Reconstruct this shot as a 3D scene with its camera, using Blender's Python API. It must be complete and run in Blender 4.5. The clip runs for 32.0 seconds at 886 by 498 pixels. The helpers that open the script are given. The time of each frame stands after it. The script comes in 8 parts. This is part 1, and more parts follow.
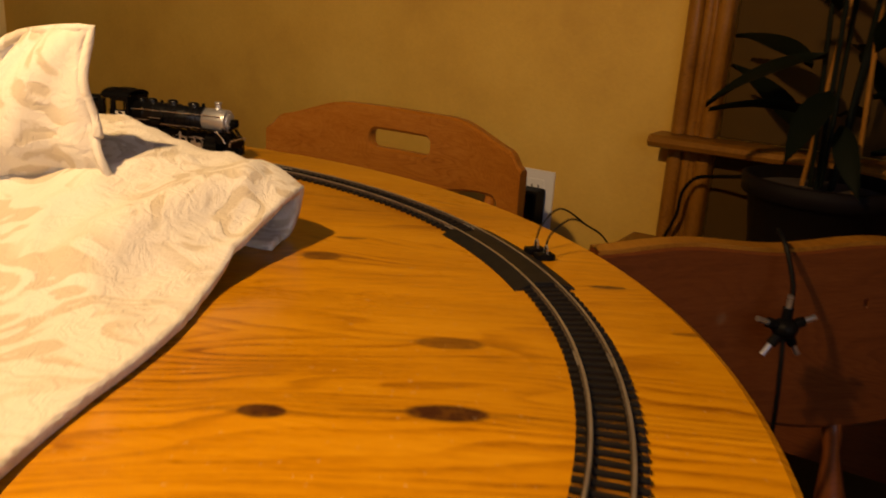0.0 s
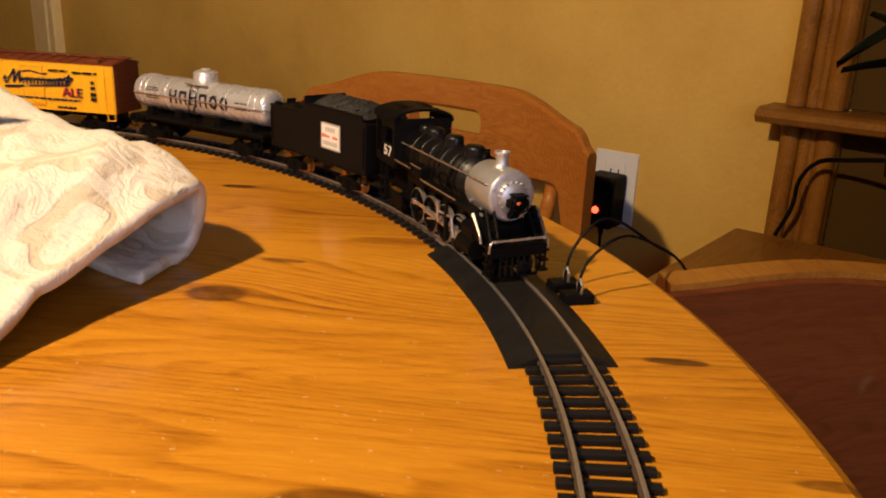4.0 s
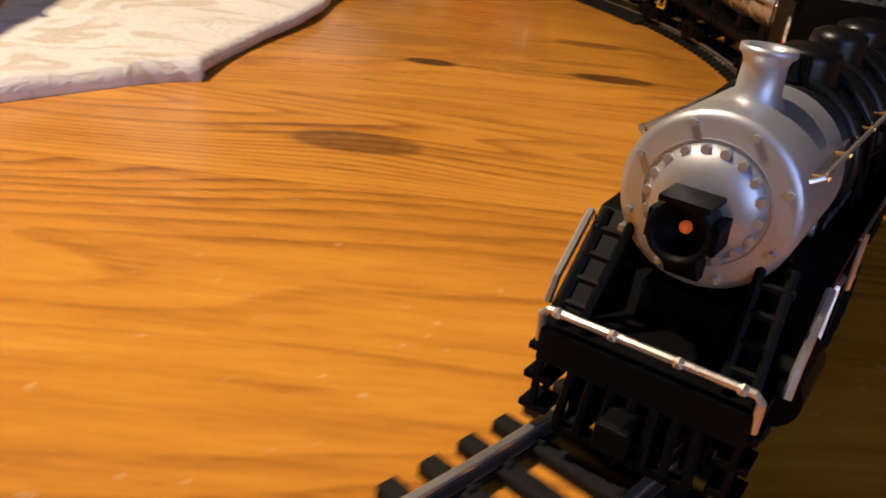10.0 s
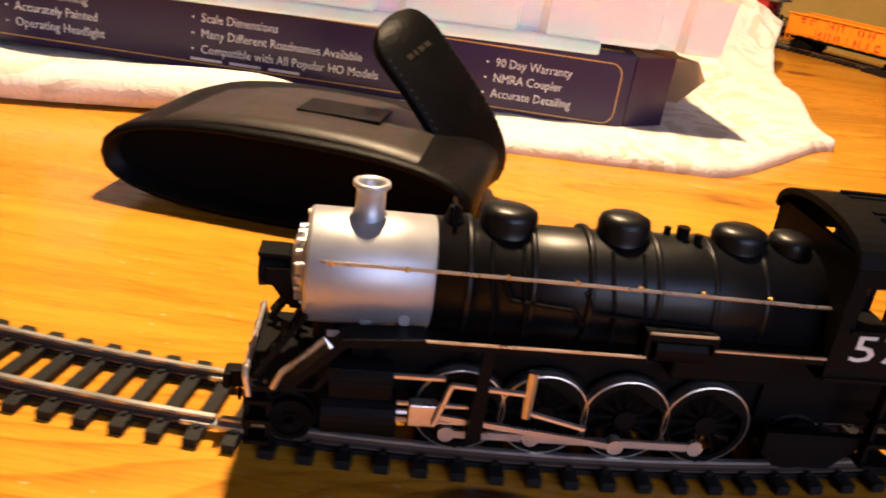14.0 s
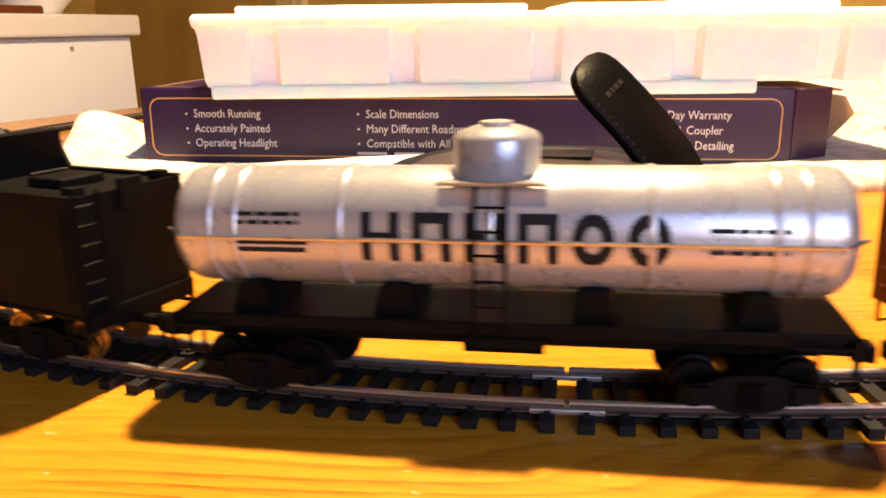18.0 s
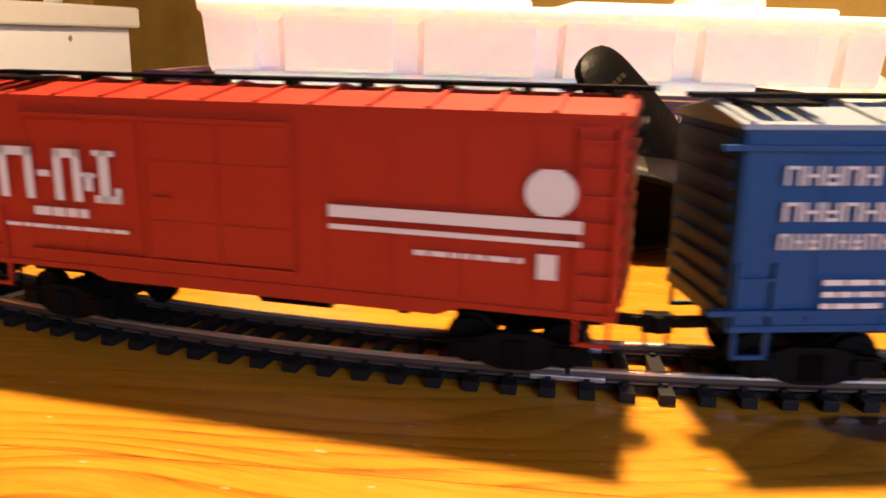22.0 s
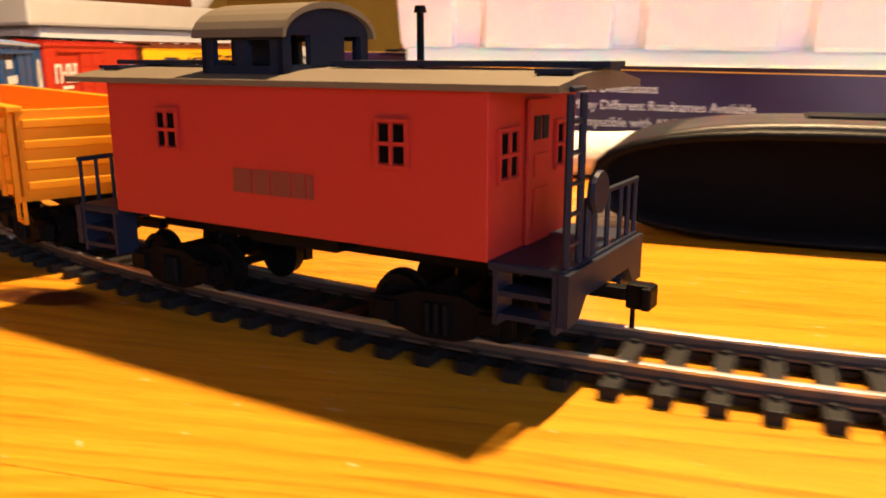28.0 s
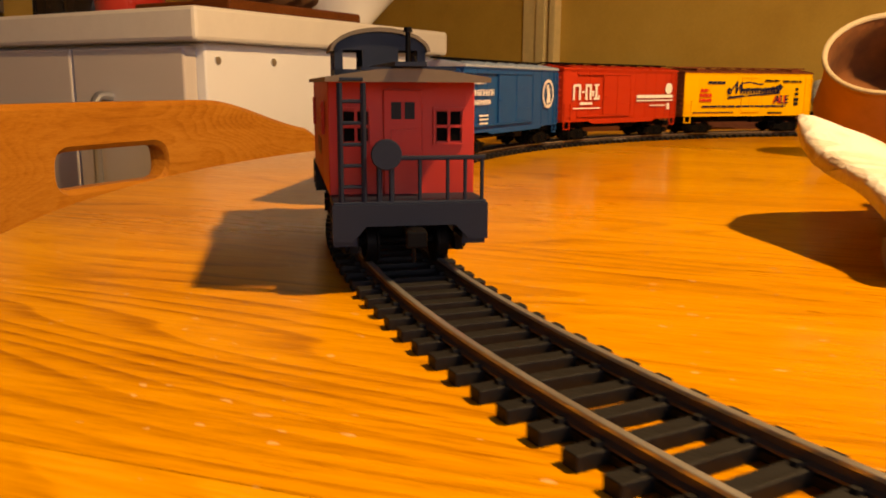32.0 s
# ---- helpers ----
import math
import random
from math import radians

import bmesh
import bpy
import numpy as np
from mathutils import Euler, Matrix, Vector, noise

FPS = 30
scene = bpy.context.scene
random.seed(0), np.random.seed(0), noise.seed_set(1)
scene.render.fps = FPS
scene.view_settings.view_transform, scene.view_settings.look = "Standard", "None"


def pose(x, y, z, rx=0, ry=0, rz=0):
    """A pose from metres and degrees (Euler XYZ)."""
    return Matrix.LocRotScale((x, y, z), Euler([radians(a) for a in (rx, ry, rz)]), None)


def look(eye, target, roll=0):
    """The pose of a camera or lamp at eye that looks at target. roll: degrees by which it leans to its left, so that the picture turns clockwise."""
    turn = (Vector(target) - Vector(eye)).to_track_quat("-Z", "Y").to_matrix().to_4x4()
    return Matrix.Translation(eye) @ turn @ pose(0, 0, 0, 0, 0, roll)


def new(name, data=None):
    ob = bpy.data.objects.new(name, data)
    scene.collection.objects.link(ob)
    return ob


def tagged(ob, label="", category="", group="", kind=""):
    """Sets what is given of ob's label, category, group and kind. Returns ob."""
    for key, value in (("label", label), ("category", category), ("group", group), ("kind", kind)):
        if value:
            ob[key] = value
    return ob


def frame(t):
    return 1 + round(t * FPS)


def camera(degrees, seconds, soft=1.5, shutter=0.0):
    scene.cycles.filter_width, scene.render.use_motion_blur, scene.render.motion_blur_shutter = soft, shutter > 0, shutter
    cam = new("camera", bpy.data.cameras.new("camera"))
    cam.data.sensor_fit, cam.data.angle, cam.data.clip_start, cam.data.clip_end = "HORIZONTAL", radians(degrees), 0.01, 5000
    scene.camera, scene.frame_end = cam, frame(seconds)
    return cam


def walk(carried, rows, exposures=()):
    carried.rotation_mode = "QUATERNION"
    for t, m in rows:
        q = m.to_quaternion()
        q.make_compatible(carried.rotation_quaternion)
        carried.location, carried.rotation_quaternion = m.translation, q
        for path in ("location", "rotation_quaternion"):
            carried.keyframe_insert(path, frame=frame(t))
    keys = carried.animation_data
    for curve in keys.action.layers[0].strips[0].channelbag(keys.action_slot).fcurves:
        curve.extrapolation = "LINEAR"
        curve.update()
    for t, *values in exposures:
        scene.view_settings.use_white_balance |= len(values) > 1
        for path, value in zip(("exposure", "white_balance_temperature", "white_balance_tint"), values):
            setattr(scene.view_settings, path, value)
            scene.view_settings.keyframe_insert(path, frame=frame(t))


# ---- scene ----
# ---- camera and path ----
DURATION = 32.0
cam = camera(56.8, DURATION, soft=1.8, shutter=0.5)
PATH = [
    (0, 0.4041, -0.3302, 0.1624, 73.24, -3.71, 5.16),
    (1, 0.4089, -0.1942, 0.1655, 73.91, -1.26, 8.64),
    (2, 0.4200, -0.1507, 0.1670, 73.70, -0.97, 9.14),
    (3, 0.4295, -0.1338, 0.1591, 71.49, -1.81, 10.10),
    (5.5, 0.4517, -0.1093, 0.0773, 71.78, -1.87, 13.51),
    (6, 0.4508, -0.1304, 0.0726, 69.50, -1.94, 11.99),
    (7, 0.4336, -0.1778, 0.0732, 68.55, -1.82, 9.13),
    (8, 0.4140, -0.2245, 0.0584, 67.94, -2.73, 7.02),
    (9, 0.3816, -0.3104, 0.0713, 65.70, -5.95, 4.65),
    (10, 0.3429, -0.3674, 0.0718, 64.86, -6.65, 5.55),
    (11, 0.2769, -0.4488, 0.0772, 63.12, -7.29, 4.97),
    (12, 0.2168, -0.5077, 0.0862, 63.04, -9.80, 7.64),
    (13, 0.1549, -0.5626, 0.0950, 64.50, -7.37, 8.89),
    (13.5, 0.1250, -0.5793, 0.1069, 65.71, -7.06, 9.60),
    (15.5, 0.0535, -0.6191, 0.1043, 69.39, -3.33, 13.57),
    (16, 0.0584, -0.6136, 0.0982, 71.91, -1.04, 14.67),
    (17.5, 0.0523, -0.6126, 0.0787, 74.81, 1.25, 13.10),
    (18, 0.0520, -0.6142, 0.0762, 75.11, 1.54, 13.28),
    (19, 0.0538, -0.6162, 0.0724, 75.42, 0.10, 12.64),
    (20, 0.0504, -0.6167, 0.0719, 75.57, -0.68, 12.98),
    (21, 0.0505, -0.6181, 0.0700, 75.74, -0.49, 13.00),
    (22, 0.0493, -0.6192, 0.0677, 75.81, -0.72, 13.06),
    (23, 0.0497, -0.6201, 0.0686, 76.28, -0.57, 13.25),
    (24.3, 0.0489, -0.6199, 0.0647, 75.82, -0.29, 13.20),
    (24.5, 0.0491, -0.6209, 0.0662, 75.60, -0.26, 13.31),
    (26.5, 0.0490, -0.6235, 0.0658, 76.01, -0.18, 13.73),
    (27, 0.0490, -0.6174, 0.0624, 76.25, -0.27, 14.76),
    (28, -0.0080, -0.5840, 0.0500, 76.60, 0.10, 20.68),
    (29, -0.0760, -0.5460, 0.0450, 77.69, -1.66, 25.06),
    (30, -0.1500, -0.5170, 0.0460, 77.40, -0.59, 26.43),
    (30.4, -0.1870, -0.5020, 0.0458, 78.80, -0.60, 25.60),
    (31, -0.2200, -0.4840, 0.0450, 79.00, -0.69, 26.03),
    (32, -0.2650, -0.4600, 0.0445, 78.60, -0.29, 24.26),
]
walk(cam, [(t, pose(x, y, z, rx, ry, rz)) for t, x, y, z, rx, ry, rz in PATH],
     exposures=[(0.0, -0.39, 7500, 10), (1.0, -0.04, 6500, 10), (2.0, 0.21, 6000, 10), (3.0, 0.31, 6000, 10), (6.0, -0.04, 5850, 10), (9.0, -0.39, 5000, 10), (10.0, -0.34, 4850, 10), (12.0, -0.59, 4650, 10),
                (13.0, -0.14, 5350, 10), (16.0, 0.91, 5950, 10), (17.0, 0.96, 6050, 10), (20.0, 0.56, 5850, 10), (24.0, 0.86, 6250, 10), (28.0, 0.76, 6350, 10), (29.0, 0.81, 6150, 10), (30.0, 0.66, 6600, 10),
                (31.0, 0.51, 7100, 10), (32.0, 0.26, 8000, 10)])

# ---- light ----
world = bpy.data.worlds.new("room_world")
scene.world = world
world.use_nodes = True
sky = world.node_tree.nodes.new("ShaderNodeTexSky")
sky.sky_type, sky.sun_disc, sky.sun_elevation, sky.sun_rotation = "NISHITA", False, radians(12), radians(150)
world.node_tree.links.new(sky.outputs[0], world.node_tree.nodes["Background"].inputs[0])
world.node_tree.nodes["Background"].inputs[1].default_value = 0.1

RA = radians(-27.2)          # the room's long walls run at this angle to x
ROOM = Matrix.Rotation(RA, 4, "Z")


def in_room(a, b, z=0.0):
    """A place from metres along the north wall, metres towards it, and height above the tabletop."""
    return ROOM @ Vector((a, b, z))


def lamp(name, kind, energy, color, m, **values):
    data = bpy.data.lights.new(name, kind)
    data.energy, data.color = energy, color
    ob = new(name, data)
    ob.matrix_world = m
    if "size" in values:
        data.shape, data.size, data.size_y = "RECTANGLE", values["size"], values["size_y"]
    if "radius" in values:
        data.shadow_soft_size = values["radius"]
    return ob


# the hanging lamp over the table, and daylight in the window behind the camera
PENDANT = lamp("pendant_light", "SPOT", 40.0, (1.0, 0.66, 0.34), pose(0.03, -0.22, 0.61), radius=0.018)
PENDANT.data.spot_size, PENDANT.data.spot_blend = radians(180), 0.15
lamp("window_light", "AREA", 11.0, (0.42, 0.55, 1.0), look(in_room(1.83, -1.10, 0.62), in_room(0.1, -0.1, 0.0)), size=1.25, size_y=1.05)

# ---- materials ----
class Nodes:
    """A short way to write node trees."""
    def __init__(self, name):
        self.mat = bpy.data.materials.new(name)
        self.mat.use_nodes = True
        self.tree = self.mat.node_tree
        self.bsdf = self.tree.nodes["Principled BSDF"]

    def add(self, kind, **values):
        node = self.tree.nodes.new(kind)
        for key, value in values.items():
            node.inputs[key].default_value = value
        return node

    def link(self, a, b):
        self.tree.links.new(a, b)

    def math(self, op, a, b=None, clamp=False):
        node = self.tree.nodes.new("ShaderNodeMath")
        node.operation, node.use_clamp = op, clamp
        for i, v in enumerate((a, b)):
            if v is None:
                continue
            if isinstance(v, (int, float)):
                node.inputs[i].default_value = v
            else:
                self.link(v, node.inputs[i])
        return node.outputs[0]

    def mix(self, fac, a, b, mode="MIX"):
        node = self.tree.nodes.new("ShaderNodeMix")
        node.data_type, node.blend_type = "RGBA", mode
        for i, v in ((0, fac), (6, a), (7, b)):
            if isinstance(v, (int, float)):
                node.inputs[i].default_value = v
            elif isinstance(v, tuple):
                node.inputs[i].default_value = (*v[:3], 1)
            else:
                self.link(v, node.inputs[i])
        return node.outputs[2]

    def ramp(self, fac, stops):
        node = self.tree.nodes.new("ShaderNodeValToRGB")
        while len(node.color_ramp.elements) < len(stops):
            node.color_ramp.elements.new(0.5)
        for e, (p, c) in zip(node.color_ramp.elements, stops):
            e.position, e.color = p, (*c, 1) if len(c) == 3 else c
        self.link(fac, node.inputs[0])
        return node.outputs[0]

    def noise(self, vec, scale, detail=4.0, rough=0.55):
        node = self.add("ShaderNodeTexNoise", Scale=scale, Detail=detail, Roughness=rough)
        if vec is not None:
            self.link(vec, node.inputs["Vector"])
        return node.outputs["Fac"]

    def coords(self, scale=(1, 1, 1), rot=0.0, loc=(0, 0, 0)):
        tc = self.tree.nodes.new("ShaderNodeTexCoord")
        mp = self.tree.nodes.new("ShaderNodeMapping")
        mp.inputs["Location"].default_value, mp.inputs["Rotation"].default_value, mp.inputs["Scale"].default_value = loc, (0, 0, rot), scale
        self.link(tc.outputs["Object"], mp.inputs["Vector"])
        return mp.outputs[0]

    def bump(self, height, strength, distance):
        node = self.add("ShaderNodeBump", Strength=strength, Distance=distance)
        self.link(height, node.inputs["Height"])
        self.link(node.outputs[0], self.bsdf.inputs["Normal"])

    def set(self, **values):
        for key, value in values.items():
            socket = self.bsdf.inputs[key.replace("_", " ")]
            if isinstance(value, tuple):
                socket.default_value = (*value[:3], 1)
            elif isinstance(value, (int, float)):
                socket.default_value = value
            else:
                self.link(value, socket)
        return self.mat


def plain(name, color, rough=0.5, metal=0.0, vary=0.18, scale=60.0, bump=0.0, fine=600.0, **extra):
    """Paint, plastic or metal: two scales of colour variation, wear in the gloss and a fine relief."""
    n = Nodes(name)
    vec = n.coords()
    big, small = n.noise(vec, scale), n.noise(vec, fine, 2.0)
    dark, light = tuple(c * (1 - vary) for c in color), tuple(min(1.0, c * (1 + vary)) for c in color)
    col = n.mix(n.math("ADD", n.math("MULTIPLY", big, 0.7), n.math("MULTIPLY", small, 0.3)), dark, light)
    n.set(Base_Color=col, Metallic=metal, Roughness=n.math("ADD", n.math("MULTIPLY", big, 0.25), rough - 0.12, True), **extra)
    if bump:
        n.bump(small, bump, 0.0004)
    return n.mat


KNOTS = [  # x, y, half length, half width, darkness
    (0.3146, -0.0391, 0.011, 0.006, 0.92), (0.3889, -0.0254, 0.019, 0.0075, 0.95), (0.3837, 0.0473, 0.019, 0.0075, 0.62),
    (0.4731, 0.1575, 0.013, 0.003, 0.85), (0.3065, -0.152, 0.020, 0.010, 0.60), (0.2229, 0.3353, 0.012, 0.004, 0.85),
    (0.3004, 0.2164, 0.012, 0.003, 0.6), (0.2900, 0.170, 0.014, 0.009, 0.7), (0.179, -0.239, 0.018, 0.008, 0.4), (-0.034, -0.5175, 0.016, 0.009, 0.05),
    (0.098, -0.467, 0.013, 0.006, 0.9), (-0.33, 0.16, 0.018, 0.004, 0.7), (0.515, 0.09, 0.016, 0.003, 0.6), (-0.147, -0.458, 0.015, 0.006, 0.95)]


def pine(name, light, mid, dark, rot, scale=1.0, knots=(), gloss=0.22, rings=330.0):
    """Varnished pine: long grain, rings that flow round the knots, and a clear coat with dull smears."""
    n = Nodes(name)
    tc = n.tree.nodes.new("ShaderNodeTexCoord")
    mp = n.tree.nodes.new("ShaderNodeMapping")
    mp.inputs["Rotation"].default_value = (0, 0, -rot)
    n.link(tc.outputs["Object"], mp.inputs["Vector"])
    info = n.tree.nodes.new("ShaderNodeObjectInfo")
    sep = n.tree.nodes.new("ShaderNodeSeparateXYZ")
    n.link(mp.outputs[0], sep.inputs[0])
    x, y, z = sep.outputs
    lift = stain = None
    for kx, ky, kl, kw, kd in knots:
        c, s = math.cos(-rot), math.sin(-rot)
        ux, uy = kx * c - ky * s, kx * s + ky * c
        dx = n.math("DIVIDE", n.math("SUBTRACT", x, ux), kl)
        dy = n.math("DIVIDE", n.math("SUBTRACT", y, uy), kw)
        d2 = n.math("ADD", n.math("MULTIPLY", dx, dx), n.math("MULTIPLY", dy, dy))
        far = n.math("DIVIDE", 1.0, n.math("ADD", n.math("MULTIPLY", d2, 0.22), 1.0))
        up = n.math("MULTIPLY", far, kw * 1.6)
        tail = n.math("ADD", n.math("MULTIPLY", n.math("MULTIPLY", dx, dx), 0.12), n.math("MULTIPLY", n.math("MULTIPLY", dy, dy), 6.0))
        core = n.math("MULTIPLY", n.math("MAXIMUM", n.math("MULTIPLY", n.math("SUBTRACT", 1.1, d2), 2.2, True), n.math("MULTIPLY", n.math("SUBTRACT", 1.0, tail, True), 0.42)), kd, True)
        lift = up if lift is None else n.math("ADD", lift, up)
        stain = core if stain is None else n.math("MAXIMUM", stain, core)
    yy = y if lift is None else n.math("SUBTRACT", y, lift)
    comb = n.tree.nodes.new("ShaderNodeCombineXYZ")
    n.link(n.math("ADD", n.math("MULTIPLY", x, 0.075), n.math("MULTIPLY", info.outputs["Random"], 3.0)), comb.inputs[0])
    n.link(yy, comb.inputs[1])
    n.link(z, comb.inputs[2])
    broad_way = n.tree.nodes.new("ShaderNodeCombineXYZ")
    n.link(n.math("ADD", n.math("MULTIPLY", x, 0.20), n.math("MULTIPLY", info.outputs["Random"], 7.0)), broad_way.inputs[0])
    n.link(yy, broad_way.inputs[1])
    n.link(z, broad_way.inputs[2])
    flow = n.noise(broad_way.outputs[0], 8.0 * scale, 2.5, 0.5)
    wander = n.noise(comb.outputs[0], 70.0 * scale, 2.0)
    height = n.math("ADD", n.math("MULTIPLY", yy, 0.45), n.math("ADD", n.math("MULTIPLY", flow, 0.13 / scale), n.math("MULTIPLY", wander, 0.0025 / scale)))
    saw = n.math("FRACT", n.math("MULTIPLY", height, rings * scale))
    late = n.math("MULTIPLY", n.math("POWER", saw, 2.6), n.math("SUBTRACT", 1.0, n.math("POWER", saw, 14.0)))
    fine = n.noise(comb.outputs[0], 900.0 * scale, 4.0, 0.75)
    broad = n.noise(comb.outputs[0], 16.0 * scale, 3.0)
    medium = n.noise(comb.outputs[0], 150.0 * scale, 4.0, 0.65)
    gate = n.noise(mp.outputs[0], 6.0, 2.0)
    weight = n.math("ADD", n.math("MULTIPLY", n.math("SUBTRACT", gate, 0.38, True), 0.75), 0.05)
    if lift is not None:
        weight = n.math("ADD", weight, n.math("MULTIPLY", n.math("SUBTRACT", n.math("MULTIPLY", lift, 90.0), 0.12, True), 0.16))
    f = n.math("ADD", n.math("MULTIPLY", late, weight if knots else n.math("MULTIPLY", weight, 0.65)), n.math("ADD", n.math("MULTIPLY", fine, 0.42), n.math("ADD", n.math("MULTIPLY", medium, 0.30), n.math("MULTIPLY", broad, 0.34))))
    ring = late
    col = n.ramp(f, [(0.41, light), (0.57, mid), (0.78, dark)])
    tint = n.math("ADD", n.math("MULTIPLY", info.outputs["Random"], 0.16), 0.90)
    hsv = n.add("ShaderNodeHueSaturation")
    n.link(col, hsv.inputs["Color"])
    n.link(tint, hsv.inputs["Value"])
    col = hsv.outputs[0]
    if stain is not None:
        blotch = n.math("MULTIPLY", stain, n.math("ADD", n.math("MULTIPLY", n.noise(mp.outputs[0], 160.0, 4.0), 0.9), 0.58), True)
        col = n.mix(blotch, col, (0.045, 0.014, 0.006))
    speck = n.math("GREATER_THAN", n.noise(n.coords(scale=(0.55, 1, 1), rot=0.5), 430.0, 1.0), 0.735)
    if knots:
        col = n.mix(n.math("MULTIPLY", speck, 0.30), col, (0.75, 0.60, 0.38))
    smear = n.noise(n.coords(), 7.0, 5.0, 0.65)
    scratch = n.noise(n.coords(scale=(1, 9, 1), rot=0.4), 60.0, 2.0)
    rough = n.math("ADD", n.math("MULTIPLY", smear, 0.30), n.math("ADD", n.math("MULTIPLY", scratch, 0.12), gloss - 0.12), True)
    n.set(Base_Color=col, Roughness=rough, Coat_Weight=0.2, Coat_Roughness=0.12, Specular_IOR_Level=0.15)
    n.bump(n.math("ADD", n.math("MULTIPLY", fine, 0.6), n.math("MULTIPLY", ring, 0.4)), 0.22, 0.0006)
    return n.mat


PINE = pine("varnished_pine", (0.61, 0.290, 0.018), (0.485, 0.204, 0.009), (0.16, 0.044, 0.003), radians(5.3), 1.0, KNOTS)
CHAIR_PINE = pine("chair_pine", (0.54, 0.225, 0.036), (0.44, 0.160, 0.020), (0.24, 0.070, 0.010), 0.0, 1.4, gloss=0.3)
CHAIR_MID = pine("brown_chair_wood", (0.46, 0.185, 0.030), (0.37, 0.130, 0.018), (0.22, 0.068, 0.009), 0.0, 1.8, gloss=0.26)
# Chair wood darkened to carry the shade on the chairs in its colour.
CHAIR_SHADED = pine("dark_chair_wood", (0.14, 0.042, 0.011), (0.105, 0.029, 0.007), (0.055, 0.014, 0.004), 0.0, 1.6, gloss=0.34)
TRIM_WOOD = pine("trim_wood", (0.30, 0.135, 0.020), (0.23, 0.095, 0.012), (0.12, 0.045, 0.006), radians(90), 1.2, gloss=0.36)


def wall_paint():
    n = Nodes("ochre_wall_paint")
    vec = n.coords()
    wash = n.noise(vec, 3.2, 6.0, 0.62)
    fine = n.noise(vec, 170.0, 3.0)
    col = n.ramp(wash, [(0.28, (0.52, 0.310, 0.052)), (0.52, (0.67, 0.425, 0.074)), (0.76, (0.77, 0.520, 0.11))])
    n.set(Base_Color=n.mix(n.math("MULTIPLY", fine, 0.25), col, (0.34, 0.21, 0.07)), Roughness=0.72)
    n.bump(fine, 0.25, 0.002)
    return n.mat


def towel_cloth():
    """Cream damask: matt beige scrolls with stitched outlines on a paler quilted ground, creased all over."""
    n = Nodes("quilted_cream_cloth")
    vec = n.coords()
    fig_node = n.add("ShaderNodeTexNoise", Scale=13.0, Detail=1.0, Roughness=0.45, Distortion=3.2)
    n.link(vec, fig_node.inputs["Vector"])
    fig = fig_node.outputs["Fac"]
    band = n.math("ADD", n.math("MULTIPLY", n.math("SINE", n.math("MULTIPLY", fig, 22.0)), 0.5), 0.5)
    weave = n.noise(vec, 900.0, 2.0, 0.7)
    fray = n.noise(vec, 160.0, 3.0, 0.7)
    leaf = n.math("MULTIPLY", n.math("SUBTRACT", n.math("ADD", band, n.math("MULTIPLY", fray, 0.9)), 0.95), 4.0, True)
    area = n.math("MULTIPLY", n.math("SUBTRACT", n.noise(vec, 9.0, 2.0), 0.40), 9.0, True)
    patch = n.math("MULTIPLY", leaf, area)
    line = n.math("MULTIPLY", n.math("SUBTRACT", 1.0, n.math("MULTIPLY", n.math("ABSOLUTE", n.math("SUBTRACT", band, 0.5)), 5.0), True), 0.45)
    crumple_node = n.add("ShaderNodeTexNoise", Scale=75.0, Detail=3.0, Roughness=0.6, Distortion=0.8)
    n.link(vec, crumple_node.inputs["Vector"])
    crumple = n.math("SUBTRACT", 1.0, n.math("MULTIPLY", n.math("ABSOLUTE", n.math("SUBTRACT", crumple_node.outputs["Fac"], 0.5)), 3.2), True)
    col = n.mix(n.math("MULTIPLY", patch, 0.55), (0.74, 0.70, 0.63), (0.44, 0.35, 0.21))
    col = n.mix(n.math("MULTIPLY", n.math("MULTIPLY", line, fray), 0.7), col, (0.42, 0.34, 0.22))
    col = n.mix(n.math("MULTIPLY", weave, 0.25), col, (0.46, 0.40, 0.30))
    n.set(Base_Color=col, Roughness=0.9, Sheen_Weight=0.2, Specular_IOR_Level=0.2)
    n.bump(n.math("ADD", n.math("MULTIPLY", patch, -0.35), n.math("ADD", n.math("MULTIPLY", crumple, 0.75), n.math("ADD", n.math("MULTIPLY", fray, 0.35), n.math("MULTIPLY", weave, 0.25)))), 0.55, 0.0022)
    return n.mat


def leather(name, color, rough):
    n = Nodes(name)
    vec = n.coords()
    vor = n.add("ShaderNodeTexVoronoi", Scale=520.0)
    n.link(vec, vor.inputs["Vector"])
    worn = n.noise(vec, 26.0, 5.0, 0.65)
    col = n.mix(worn, tuple(c * 0.6 for c in color), tuple(c * 1.7 for c in color))
    n.set(Base_Color=col, Roughness=n.math("ADD", n.math("MULTIPLY", worn, 0.25), rough - 0.1), Specular_IOR_Level=0.1)
    n.bump(vor.outputs["Distance"], 0.3, 0.0004)
    return n.mat


WALL = wall_paint()
CLOTH = towel_cloth()
LEATHER = leather("black_leather", (0.0018, 0.0016, 0.0018), 0.45)
TAN_LEATHER = leather("tan_leather", (0.42, 0.20, 0.070), 0.6)
SUEDE = plain("leather_inside", (0.17, 0.058, 0.012), 0.9, vary=0.85, scale=38, bump=0.8, fine=160)
GREY_FELT = plain("grey_flocking", (0.020, 0.015, 0.011), 0.45, vary=0.35, scale=90, bump=0.4, Specular_IOR_Level=0.4)
BLACK = plain("black_paint", (0.0055, 0.0052, 0.005), 0.5, Specular_IOR_Level=0.08, vary=0.4, scale=140)
SATIN = plain("satin_black_plastic", (0.0035, 0.0034, 0.0036), 0.50, Specular_IOR_Level=0.07, vary=0.4, scale=110)
